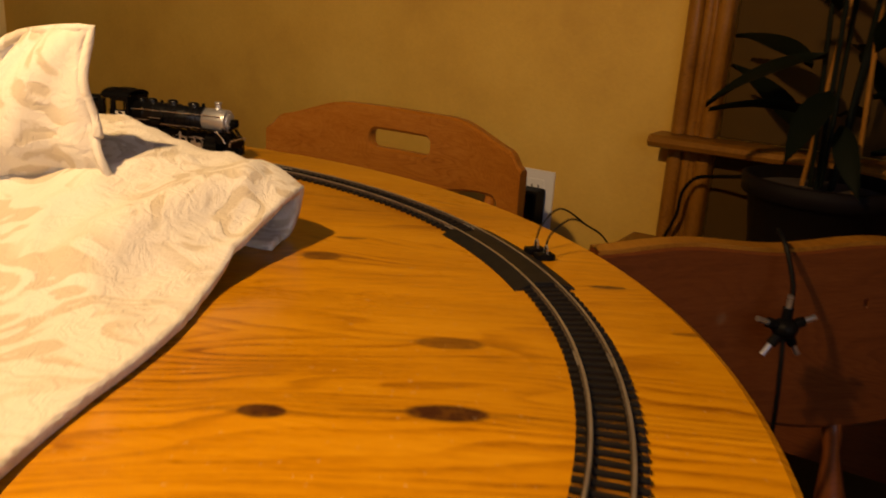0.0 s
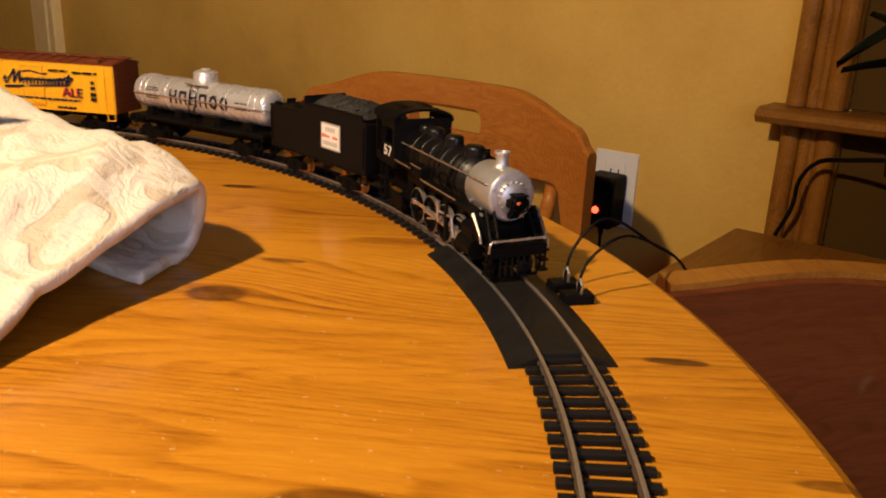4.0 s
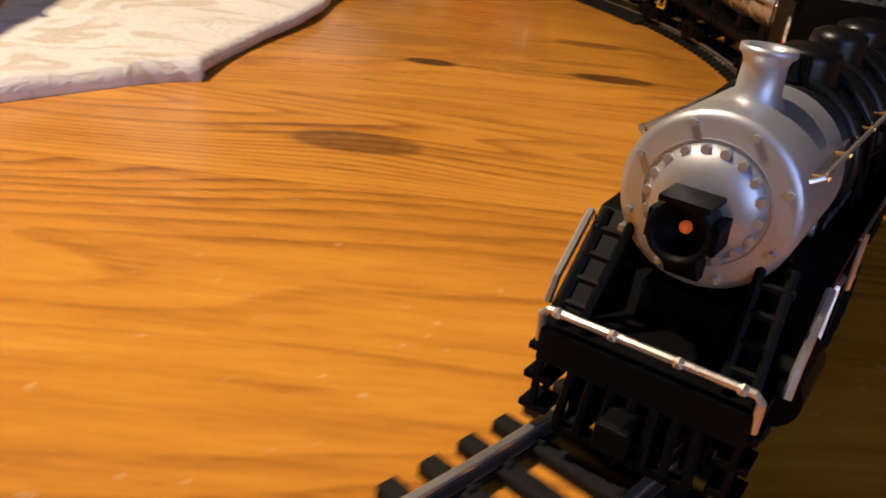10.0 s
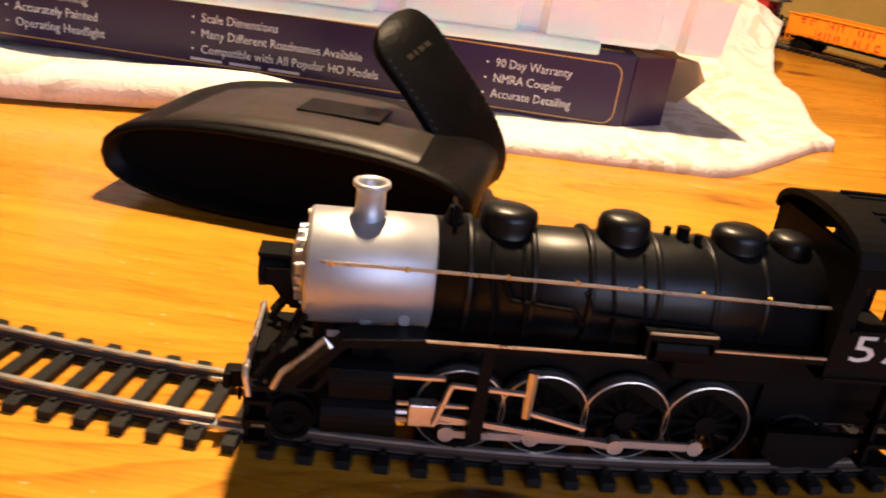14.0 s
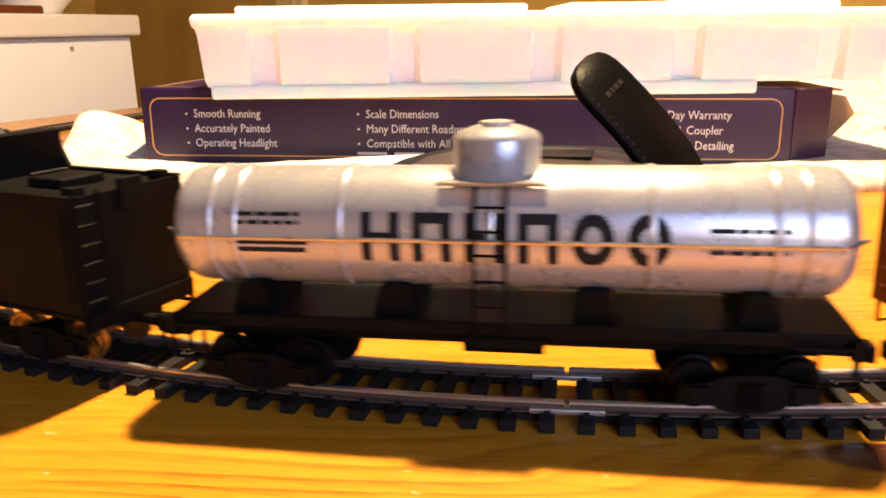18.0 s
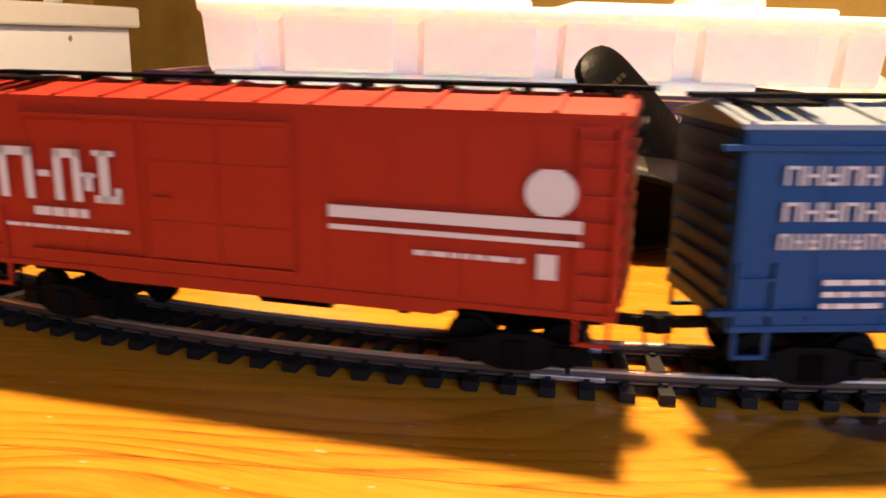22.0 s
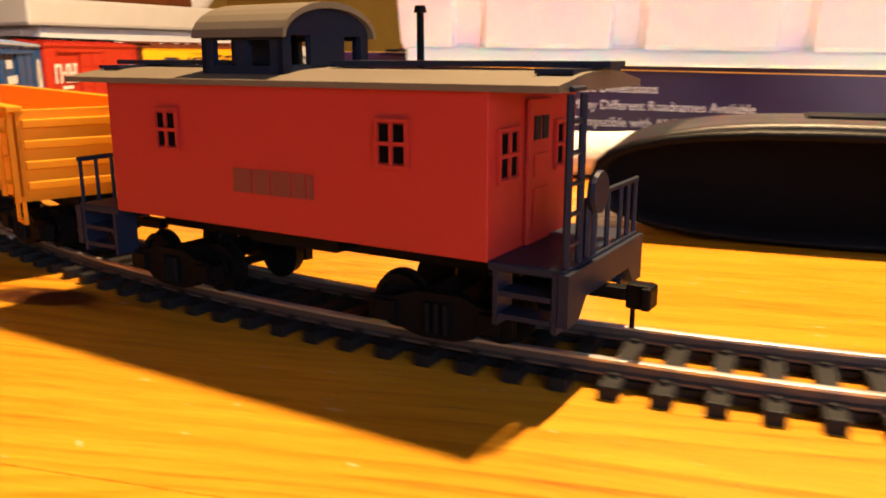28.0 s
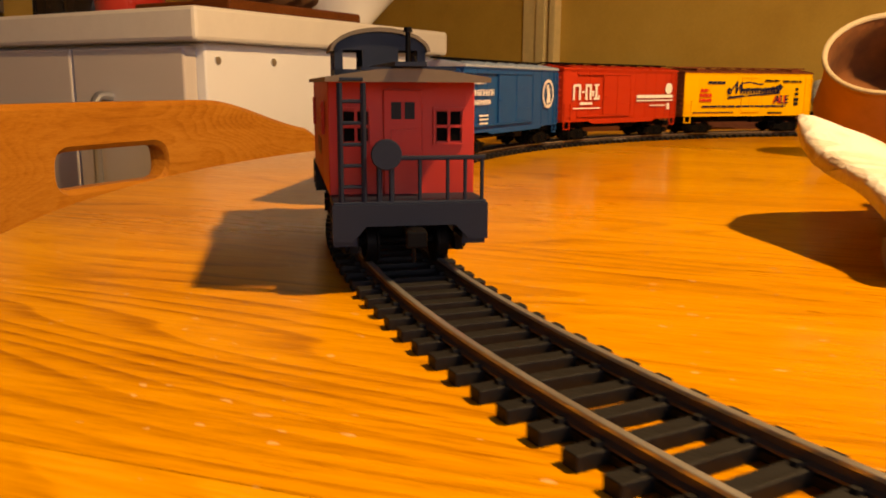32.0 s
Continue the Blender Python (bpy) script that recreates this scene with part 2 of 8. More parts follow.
BOILER = plain("boiler_black_paint", (0.004, 0.004, 0.0048), 0.36, Specular_IOR_Level=0.30, vary=0.4, scale=110)
SILVER = plain("silver_paint", (0.50, 0.51, 0.54), 0.42, 0.72, vary=0.12, scale=120)
TANK_SILVER = plain("tank_silver_paint", (0.58, 0.58, 0.59), 0.28, 0.55, vary=0.1, scale=90)
ROD_METAL = plain("bright_rod_metal", (0.62, 0.58, 0.54), 0.3, 0.85, vary=0.25, scale=200)
RAIL_METAL = plain("rail_metal", (0.60, 0.59, 0.58), 0.36, 0.9, vary=0.25, scale=70, fine=900)
RAIL_SIDE = plain("dull_rail_side", (0.10, 0.075, 0.060), 0.55, 0.6, vary=0.3, scale=60)
BRASS = plain("brass", (0.62, 0.38, 0.13), 0.3, 0.95, vary=0.2)
TIE = plain("black_sleeper_plastic", (0.007, 0.0065, 0.0065), 0.62, Specular_IOR_Level=0.22, vary=0.4, scale=260, bump=0.5)
RERAIL = plain("rerailer_plastic", (0.007, 0.007, 0.0072), 0.55, Specular_IOR_Level=0.25, vary=0.35, scale=120, bump=0.3)
COAL = plain("coal_load", (0.016, 0.015, 0.014), 0.7, vary=0.7, scale=420, bump=0.9, fine=900)
YELLOW = plain("reefer_yellow_paint", (0.70, 0.385, 0.006), 0.5, Specular_IOR_Level=0.25, vary=0.08, scale=60)
OXIDE = plain("oxide_red_roof", (0.135, 0.034, 0.012), 0.6, vary=0.25, scale=90, Specular_IOR_Level=0.2)
RED = plain("boxcar_red_paint", (0.37, 0.026, 0.009), 0.5, Specular_IOR_Level=0.25, vary=0.12, scale=70)
BLUE = plain("boxcar_blue_paint", (0.006, 0.058, 0.19), 0.48, Specular_IOR_Level=0.25, vary=0.12, scale=70)
ORANGE = plain("gondola_orange_paint", (0.84, 0.275, 0.003), 0.46, Specular_IOR_Level=0.25, vary=0.08, scale=60)
CABOOSE_RED = plain("caboose_red_paint", (0.40, 0.028, 0.019), 0.5, Specular_IOR_Level=0.25, vary=0.12, scale=80)
SLATE = plain("slate_blue_plastic", (0.009, 0.014, 0.029), 0.5, Specular_IOR_Level=0.2, vary=0.2, scale=90)
ROOF_GREY = plain("weathered_roof", (0.125, 0.096, 0.060), 0.62, vary=0.25, scale=80)
WHITE_INK = plain("white_lettering", (0.72, 0.70, 0.66), 0.6, vary=0.08)
BLACK_INK = plain("black_lettering", (0.014, 0.014, 0.015), 0.55, Specular_IOR_Level=0.15)
NAVY_INK = plain("navy_lettering", (0.007, 0.012, 0.045), 0.55, Specular_IOR_Level=0.2)
RED_INK = plain("red_lettering", (0.55, 0.030, 0.012), 0.55)
GREY_INK = plain("faded_lettering", (0.17, 0.030, 0.020), 0.6)
PALE_INK = plain("pale_grey_lettering", (0.38, 0.37, 0.36), 0.6)
# Near-black for openings: the shade inside put into the colour.
DARK_OPENING = plain("dark_opening", (0.003, 0.0026, 0.0026), 0.9, Specular_IOR_Level=0.04)
NICHE_SHADE = plain("shaded_ochre", (0.060, 0.032, 0.006), 0.7, vary=0.4, scale=12, Specular_IOR_Level=0.1)
GOLD_INK = plain("gold_line", (0.62, 0.36, 0.09), 0.4)
PURPLE = plain("purple_card", (0.020, 0.007, 0.046), 0.34, vary=0.16, scale=40)
CARD = plain("brown_card", (0.36, 0.22, 0.11), 0.85, vary=0.12, scale=60)
FOAM = plain("white_foam", (0.93, 0.93, 0.93), 0.82, vary=0.02, scale=50, bump=0.4, fine=420, Subsurface_Weight=0.7, Subsurface_Scale=0.03)
PLATE = plain("white_plate_plastic", (0.74, 0.74, 0.72), 0.35, vary=0.04)
CAB_WHITE = plain("white_cabinet_paint", (0.80, 0.80, 0.79), 0.42, vary=0.04, scale=12)
CAB_GREY = plain("taupe_cabinet_door", (0.58, 0.52, 0.46), 0.5, vary=0.06, scale=9)
COUNTER = plain("cream_laminate", (0.68, 0.64, 0.57), 0.4, vary=0.1, scale=45, fine=300)
STEEL = plain("brushed_steel", (0.55, 0.56, 0.58), 0.3, 0.9, vary=0.12)
CHINA = plain("white_china", (0.80, 0.79, 0.76), 0.2, vary=0.03)
DARK_GLASS = plain("dark_bottle", (0.020, 0.014, 0.012), 0.12, vary=0.3)
LOAF = plain("brown_basket", (0.16, 0.075, 0.030), 0.8, vary=0.5, scale=70, bump=0.8, fine=200)
FLOOR_WOOD = pine("floor_boards", (0.20, 0.085, 0.028), (0.15, 0.055, 0.018), (0.075, 0.026, 0.009), RA, 0.7, gloss=0.4)
CEILING = plain("ceiling_paint", (0.27, 0.22, 0.15), 0.85, vary=0.05, scale=8)
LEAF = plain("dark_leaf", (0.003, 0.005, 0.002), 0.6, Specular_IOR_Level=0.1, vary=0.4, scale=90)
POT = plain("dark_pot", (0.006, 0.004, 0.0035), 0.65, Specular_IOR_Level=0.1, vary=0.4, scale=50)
SOIL = plain("potting_soil", (0.035, 0.022, 0.014), 0.95, vary=0.6, scale=140, bump=1.0)
STRAW = plain("woven_straw", (0.42, 0.34, 0.22), 0.85, vary=0.3, scale=160, bump=0.8)
RED_CUP = plain("red_enamel", (0.42, 0.030, 0.020), 0.3, vary=0.1)


def glow(name, color, strength):
    n = Nodes(name)
    n.set(Base_Color=color, Emission_Color=color, Emission_Strength=strength, Roughness=0.3)
    return n.mat


LED = glow("glowing_diode", (1.0, 0.045, 0.015), 6.0)
HEADLIGHT = glow("headlight_bulb", (1.0, 0.16, 0.02), 0.35)


def clear_glass(name):
    n = Nodes(name)
    return n.set(Base_Color=(0.9, 0.92, 0.92), Roughness=0.05, Transmission_Weight=1.0, IOR=1.45)


GLASS = clear_glass("window_glass")

# ---- building blocks ----
def mesh_of(bm, name, materials, smooth=False):
    me = bpy.data.meshes.new(name)
    bmesh.ops.recalc_face_normals(bm, faces=bm.faces[:])
    for f in bm.faces:
        f.smooth = smooth
    bm.to_mesh(me)
    bm.free()
    for m in (materials if isinstance(materials, (list, tuple)) else [materials]):
        me.materials.append(m)
    return me


def part(name, bm, material, parent=None, label="", m=None, smooth=False):
    """Links a bmesh as one mesh object, under a thing or a part if a parent is given."""
    ob = new(name, mesh_of(bm, name, material, smooth))
    if m is not None:
        ob.matrix_local = m
    if parent is not None:
        ob.parent = parent
    if label:
        ob["label"] = label
    return ob


def twin(ob, m):
    """The same part again at another pose under the same thing, on the same mesh."""
    o = new(ob.name.split(".")[0], ob.data)
    o.parent, o.matrix_local = ob.parent, m
    return o


def thing(name, label, category, m=None, group="", kind=""):
    ob = new(name)
    ob.empty_display_size = 0.01
    if m is not None:
        ob.matrix_world = m
    return tagged(ob, label, category, group, kind)


def box(bm, x0, x1, y0, y1, z0, z1, bevel=0.0, m=None):
    made = bmesh.ops.create_cube(bm, size=1.0, matrix=Matrix.LocRotScale(((x0 + x1) / 2, (y0 + y1) / 2, (z0 + z1) / 2), None, (abs(x1 - x0), abs(y1 - y0), abs(z1 - z0))))
    vs = made["verts"]
    if bevel:
        es = list({e for v in vs for e in v.link_edges})
        r = bmesh.ops.bevel(bm, geom=es, offset=bevel, segments=2, affect="EDGES", profile=0.5)
        vs = list({v for f in r["faces"] for v in f.verts} | {v for v in vs if v.is_valid})
    if m is not None:
        bmesh.ops.transform(bm, matrix=m, verts=[v for v in vs if v.is_valid])
    return bm


def rod(bm, p, q, r, seg=12, r2=None, caps=True):
    """A straight round bar or cone from p to q."""
    p, q = Vector(p), Vector(q)
    d = q - p
    m = Matrix.Translation((p + q) / 2) @ d.to_track_quat("Z", "Y").to_matrix().to_4x4()
    bmesh.ops.create_cone(bm, cap_ends=caps, segments=seg, radius1=r, radius2=r if r2 is None else r2, depth=d.length, matrix=m)
    return bm


def tube(bm, points, r, seg=8):
    """A round wire along points."""
    rings = []
    pts = [Vector(p) for p in points]
    for i, p in enumerate(pts):
        d = (pts[min(i + 1, len(pts) - 1)] - pts[max(i - 1, 0)]).normalized()
        a = d.orthogonal().normalized() if i == 0 else (rings[-1][1] - d * rings[-1][1].dot(d)).normalized()
        b = d.cross(a)
        rings.append(([bm.verts.new(p + (a * math.cos(k * math.tau / seg) + b * math.sin(k * math.tau / seg)) * r) for k in range(seg)], a))
    for (u, _), (v, _) in zip(rings, rings[1:]):
        for k in range(seg):
            bm.faces.new((u[k], u[(k + 1) % seg], v[(k + 1) % seg], v[k]))
    bm.faces.new(rings[0][0][::-1])
    bm.faces.new(rings[-1][0])
    return bm


def turned(bm, profile, seg=24, m=None):
    """A lathe shape round z from (radius, z) pairs; radius 0 closes it."""
    m = m or Matrix.Identity(4)
    rings = []
    for r, z in profile:
        if r < 1e-7:
            rings.append([bm.verts.new(m @ Vector((0, 0, z)))])
        else:
            rings.append([bm.verts.new(m @ Vector((r * math.cos(k * math.tau / seg), r * math.sin(k * math.tau / seg), z))) for k in range(seg)])
    for u, v in zip(rings, rings[1:]):
        for k in range(seg):
            a, b = u[k % len(u)], u[(k + 1) % len(u)]
            c, d = v[(k + 1) % len(v)], v[k % len(v)]
            loop = [a, b, c, d]
            loop = [q for i, q in enumerate(loop) if q not in loop[:i]]
            if len(loop) > 2:
                bm.faces.new(loop)
    return bm


def slab(bm, outline, y0, y1, m=None):
    """A plate of thickness y0 to y1 from a closed outline in x and z."""
    m = m or Matrix.Identity(4)
    a = [bm.verts.new(m @ Vector((x, y0, z))) for x, z in outline]
    b = [bm.verts.new(m @ Vector((x, y1, z))) for x, z in outline]
    bm.faces.new(a)
    bm.faces.new(b[::-1])
    for i in range(len(a)):
        j = (i + 1) % len(a)
        bm.faces.new((a[j], a[i], b[i], b[j]))
    return bm


def sweep(bm, section, x0, x1, m=None):
    """A bar along x with a closed section in y and z."""
    m = m or Matrix.Identity(4)
    a = [bm.verts.new(m @ Vector((x0, y, z))) for y, z in section]
    b = [bm.verts.new(m @ Vector((x1, y, z))) for y, z in section]
    bm.faces.new(a)
    bm.faces.new(b[::-1])
    for i in range(len(a)):
        j = (i + 1) % len(a)
        bm.faces.new((a[j], a[i], b[i], b[j]))
    return bm


def lettering(name, text, size, material, parent, m, label="", squash=1.0, align="CENTER"):
    """Words in the built-in font as a thin mesh; m places the middle of the text, which reads along x and up y."""
    cu = bpy.data.curves.new(name, "FONT")
    cu.body, cu.size, cu.align_x, cu.align_y, cu.extrude, cu.resolution_u = text, size, align, "CENTER", 0.00012, 2
    tmp = bpy.data.objects.new(name, cu)
    me = bpy.data.meshes.new_from_object(tmp)
    bpy.data.objects.remove(tmp)
    me.materials.append(material)
    ob = new(name, me)
    ob.parent = parent
    ob.matrix_local = m @ Matrix.Diagonal((squash, 1, 1, 1))
    if label:
        ob["label"] = label
    return ob


def bars(bm, cells, m, depth=0.00016):
    """Plain printed bars: each cell is x0, x1, y0, y1 in the plane of m."""
    for x0, x1, y0, y1 in cells:
        box(bm, x0, x1, y0, y1, 0.0, depth, m=m)
    return bm


def empty_bm():
    return bmesh.new()

# ---- the room ----
FLOOR_Z, CEIL_Z = -0.75, 1.65
NORTH, SOUTH, WEST, EAST = 1.15, -2.0, -2.9, 1.9


def setting(name, bm, material, label, category, m=None):
    ob = part(name, bm, material, m=m)
    return tagged(ob, label, category, kind="structure")


def wall_panel(name, a0, a1, b0, b1, z0, z1, label):
    bm = empty_bm()
    box(bm, a0, a1, b0, b1, z0, z1)
    return setting(name, bm, WALL, label, "wall", ROOM)


wall_panel("wall_north", WEST - 0.12, EAST + 0.12, NORTH, NORTH + 0.12, FLOOR_Z, CEIL_Z, "ochre washed plaster wall behind the dining chairs")
wall_panel("wall_west", WEST - 0.12, WEST, SOUTH, NORTH, FLOOR_Z, CEIL_Z, "ochre washed plaster wall at the kitchen end")
wall_panel("wall_south", WEST - 0.12, EAST + 0.12, SOUTH - 0.12, SOUTH, FLOOR_Z, CEIL_Z, "ochre washed plaster wall behind the camera")
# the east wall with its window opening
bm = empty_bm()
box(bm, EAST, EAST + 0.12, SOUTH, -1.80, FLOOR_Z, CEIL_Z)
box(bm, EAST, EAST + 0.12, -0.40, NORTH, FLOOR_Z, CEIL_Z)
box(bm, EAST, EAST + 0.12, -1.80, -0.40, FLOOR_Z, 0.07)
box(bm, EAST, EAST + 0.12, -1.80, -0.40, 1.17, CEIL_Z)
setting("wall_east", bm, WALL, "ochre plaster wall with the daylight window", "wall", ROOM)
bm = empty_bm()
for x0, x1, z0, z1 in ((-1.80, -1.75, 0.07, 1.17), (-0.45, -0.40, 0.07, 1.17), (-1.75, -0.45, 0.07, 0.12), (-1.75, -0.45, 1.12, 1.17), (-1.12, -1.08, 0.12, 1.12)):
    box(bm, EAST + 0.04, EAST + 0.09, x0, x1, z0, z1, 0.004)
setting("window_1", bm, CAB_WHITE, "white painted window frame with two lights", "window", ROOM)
bm = empty_bm()
box(bm, WEST, EAST, SOUTH, NORTH, FLOOR_Z - 0.1, FLOOR_Z)
setting("floor", bm, FLOOR_WOOD, "dark stained board floor under the dining table", "floor", ROOM)
# Unseen ceiling; its colour is kept dark to cut the bounced light.
bm = empty_bm()
box(bm, WEST - 0.12, EAST + 0.12, SOUTH - 0.12, NORTH + 0.12, CEIL_Z, CEIL_Z + 0.1)
setting("ceiling", bm, CEILING, "plain unseen ceiling, darkened to throw back less light", "ceiling", ROOM)

# fluted casing with its ledge on the north wall
bm = empty_bm()
for z0, z1 in ((FLOOR_Z, -0.026), (-0.004, 1.5)):
    box(bm, 0.146, 0.214, NORTH - 0.014, NORTH, z0, z1, 0.003)
    for a, r in ((0.158, 0.0115), (0.177, 0.0075), (0.186, 0.0050), (0.201, 0.0120)):
        rod(bm, (a, NORTH - 0.015, z0), (a, NORTH - 0.015, z1), r, 20)
setting("trim", bm, TRIM_WOOD, "fluted pale wood casing beside the niche", "casing", ROOM)
bm = empty_bm()
sec = [(NORTH - 0.001, -0.024), (NORTH - 0.055, -0.024), (NORTH - 0.064, -0.021), (NORTH - 0.068, -0.0145), (NORTH - 0.064, -0.008), (NORTH - 0.055, -0.005), (NORTH - 0.001, -0.005)]
sweep(bm, sec, 0.128, 1.15)
setting("ledge", bm, TRIM_WOOD, "rounded pale wood ledge across the fluted casing", "ledge", ROOM)
# Dark sheets over the ochre wall, holding the shade right of the casing.
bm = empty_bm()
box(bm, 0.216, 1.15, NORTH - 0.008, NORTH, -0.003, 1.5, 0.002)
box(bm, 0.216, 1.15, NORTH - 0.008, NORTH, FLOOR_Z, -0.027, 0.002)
setting("niche_shade", bm, NICHE_SHADE, "dark ochre panel behind the plant with wall shade in its colour", "panelling", ROOM)
# door casing at the far end of the same wall
bm = empty_bm()
for x0, x1, d in ((-1.70, -1.665, 0.022), (-1.645, -1.622, 0.026), (-1.76, -1.70, 0.012)):
    box(bm, x0, x1, NORTH - d, NORTH, FLOOR_Z, 1.35, 0.003)
setting("door_casing", bm, plain("ochre_casing_paint", (0.80, 0.64, 0.30), 0.35), "ochre painted door casing on the far wall", "casing", ROOM)
bm = empty_bm()
box(bm, WEST, 0.13, NORTH - 0.016, NORTH, FLOOR_Z, FLOOR_Z + 0.1, 0.004)
setting("baseboard", bm, TRIM_WOOD, "pale wood baseboard along the ochre wall", "baseboard", ROOM)

# ---- the table ----
TABLE_C, TABLE_R, TABLE_ROT = Vector((-0.024, 0.0)), 0.552, radians(5.3)


def table_plank(v0, v1):
    """One board of the round top between two seams, with a rounded outer edge and eased long edges."""
    bm = empty_bm()
    gap, thick = 0.00003, 0.030
    c, s = math.cos(TABLE_ROT), math.sin(TABLE_ROT)
    cu, cv = TABLE_C.x * c + TABLE_C.y * s, -TABLE_C.x * s + TABLE_C.y * c
    v0, v1 = max(v0 + gap, cv - TABLE_R + 0.001), min(v1 - gap, cv + TABLE_R - 0.001)
    n = 26

    def ring(inset, z):
        right, left = [], []
        for i in range(n + 1):
            v = v0 + (v1 - v0) * i / n
            if inset and i in (0, n):
                v += 0.00006 if i == 0 else -0.00006
            h = math.sqrt(max(1e-8, (TABLE_R - inset) ** 2 - (v - cv) ** 2))
            right.append((cu + h, v))
            left.append((cu - h, v))
        return [bm.verts.new((u * c - v * s, u * s + v * c, z)) for u, v in right + left[::-1]]

    rings = [ring(0.005, -thick), ring(0.0, -thick + 0.006), ring(0.0, -0.007), ring(0.0022, -0.002), ring(0.006, 0.0)]
    for a, b in zip(rings, rings[1:]):
        for i in range(len(a)):
            j = (i + 1) % len(a)
            bm.faces.new((a[i], a[j], b[j], b[i]))
    bm.faces.new(rings[-1])
    bm.faces.new(rings[0][::-1])
    return bm


table = thing("dining_table", "round varnished knotty pine dining table with an eased edge", "table")
seams = [-0.56, -0.505, -0.36, -0.215, -0.070, 0.075, 0.220, 0.365, 0.51, 0.56]
for v0, v1 in zip(seams, seams[1:]):
    part("plank", table_plank(v0, v1), PINE, table)
bm = empty_bm()
turned(bm, [(0.0, -0.031), (0.20, -0.031), (0.20, -0.05), (0.055, -0.07), (0.05, -0.20), (0.075, -0.32), (0.05, -0.45), (0.06, -0.55), (0.0, -0.55)], 28)
part("pedestal", bm, CHAIR_PINE, table, smooth=True)
for k in range(4):
    bm = empty_bm()
    slab(bm, [(0.02, -0.50), (0.16, -0.56), (0.34, -0.70), (0.38, -0.75), (0.30, -0.75), (0.24, -0.69), (0.02, -0.62)], -0.03, 0.03, Matrix.Rotation(radians(45 + 90 * k), 4, "Z"))
    part("foot", bm, CHAIR_PINE, table)

# ---- the railway track: twelve curved pieces in a ring ----
TRACK_R, RAIL_TOP = 0.4565, 0.0045
GAUGE = 0.0165
TIES_PER_PIECE = 32


def on_track(phi, r=TRACK_R, z=0.0):
    """A place on the ring, phi in degrees clockwise from +y."""
    return Vector((r * math.sin(radians(phi)), r * math.cos(radians(phi)), z))


def arc_bar(bm, r0, r1, z0, z1, p0, p1, n=24, lean0=0.0, lean1=0.0):
    """A bar of rectangular section bent along the ring between two angles; lean lowers the top at its edges."""
    prev = None
    for i in range(n + 1):
        p = p0 + (p1 - p0) * i / n
        row = [bm.verts.new(on_track(p, r, z)) for r, z in ((r0, z0), (r1, z0), (r1, z1 - lean1), (r0, z1 - lean0))]
        if prev:
            for k in range(4):
                bm.faces.new((prev[k], prev[(k + 1) % 4], row[(k + 1) % 4], row[k]))
        else:
            bm.faces.new(row[::-1])
        prev = row
    bm.faces.new(prev)
    return bm


def rail_mesh(r, p0, p1):
    bm = empty_bm()
    sec = [(-0.0012, 0.0021), (0.0012, 0.0021), (0.0012, 0.0025), (0.0004, 0.0028), (0.0004, 0.0037), (0.00065, 0.0039), (0.00065, 0.0044), (0.0005, 0.0045), (-0.0005, 0.0045), (-0.00065, 0.0044), (-0.00065, 0.0039), (-0.0004, 0.0037), (-0.0004, 0.0028), (-0.0012, 0.0025)]
    prev, n = None, 30
    for i in range(n + 1):
        p = p0 + (p1 - p0) * i / n
        row = [bm.verts.new(on_track(p, r + dr, z)) for dr, z in sec]
        if prev:
            for k in range(len(sec)):
                f = bm.faces.new((prev[k], prev[(k + 1) % len(sec)], row[(k + 1) % len(sec)], row[k]))
                f.material_index = 0 if k in (5, 6, 7, 8, 9) else 1
        prev = row
    return bm


def tie_mesh(half=0.0141):
    bm = empty_bm()
    box(bm, -0.0016, 0.0016, -half, half, 0.0, 0.0022, 0.0002)
    for y in (-0.00825, 0.00825):
        for dy in (-0.0017, 0.0017):
            box(bm, -0.0006, 0.0006, y + dy - 0.0006, y + dy + 0.0006, 0.0019, 0.0028)
    return mesh_of(bm, "sleeper", TIE)


TIE_MESH = tie_mesh()
bm = empty_bm()
box(bm, -0.0075, 0.0075, -0.0014, 0.0014, 0.0019, 0.0031, 0.0003)
JOINER_MESH = mesh_of(bm, "rail_joiner", RAIL_METAL)
JOINT_0 = 175.1          # a joint of the ring, degrees
track_pieces = []
for k in range(12):
    p0 = JOINT_0 + 30 * k
    mid = p0 + 15
    tr = thing("track_piece", "curved model railway track with bright rails and black sleepers", "track", group="pieces of the track ring")
    track_pieces.append(tr)
    for r in (TRACK_R - GAUGE / 2, TRACK_R + GAUGE / 2):
        part("rail", rail_mesh(r, p0 + 0.06, p0 + 29.94), [RAIL_METAL, RAIL_SIDE], tr)
    for side in (-1, 1):
        arc_r = TRACK_R + side * GAUGE / 2
        part("tie_strip", arc_bar(empty_bm(), arc_r - 0.0012, arc_r + 0.0012, 0.0004, 0.0016, p0 + 0.5, p0 + 29.5), TIE, tr)
    for i in range(TIES_PER_PIECE):
        phi = p0 + (i + 0.5) * 30 / TIES_PER_PIECE
        o = new("sleeper", TIE_MESH)
        o.parent = tr
        o.matrix_local = Matrix.Translation(on_track(phi)) @ Matrix.Rotation(radians(-phi), 4, "Z")
    for r in (TRACK_R - GAUGE / 2, TRACK_R + GAUGE / 2):
        o = new("rail_joiner", JOINER_MESH)
        o.parent = tr
        o.matrix_local = Matrix.Translation(on_track(p0, r)) @ Matrix.Rotation(radians(-p0), 4, "Z")

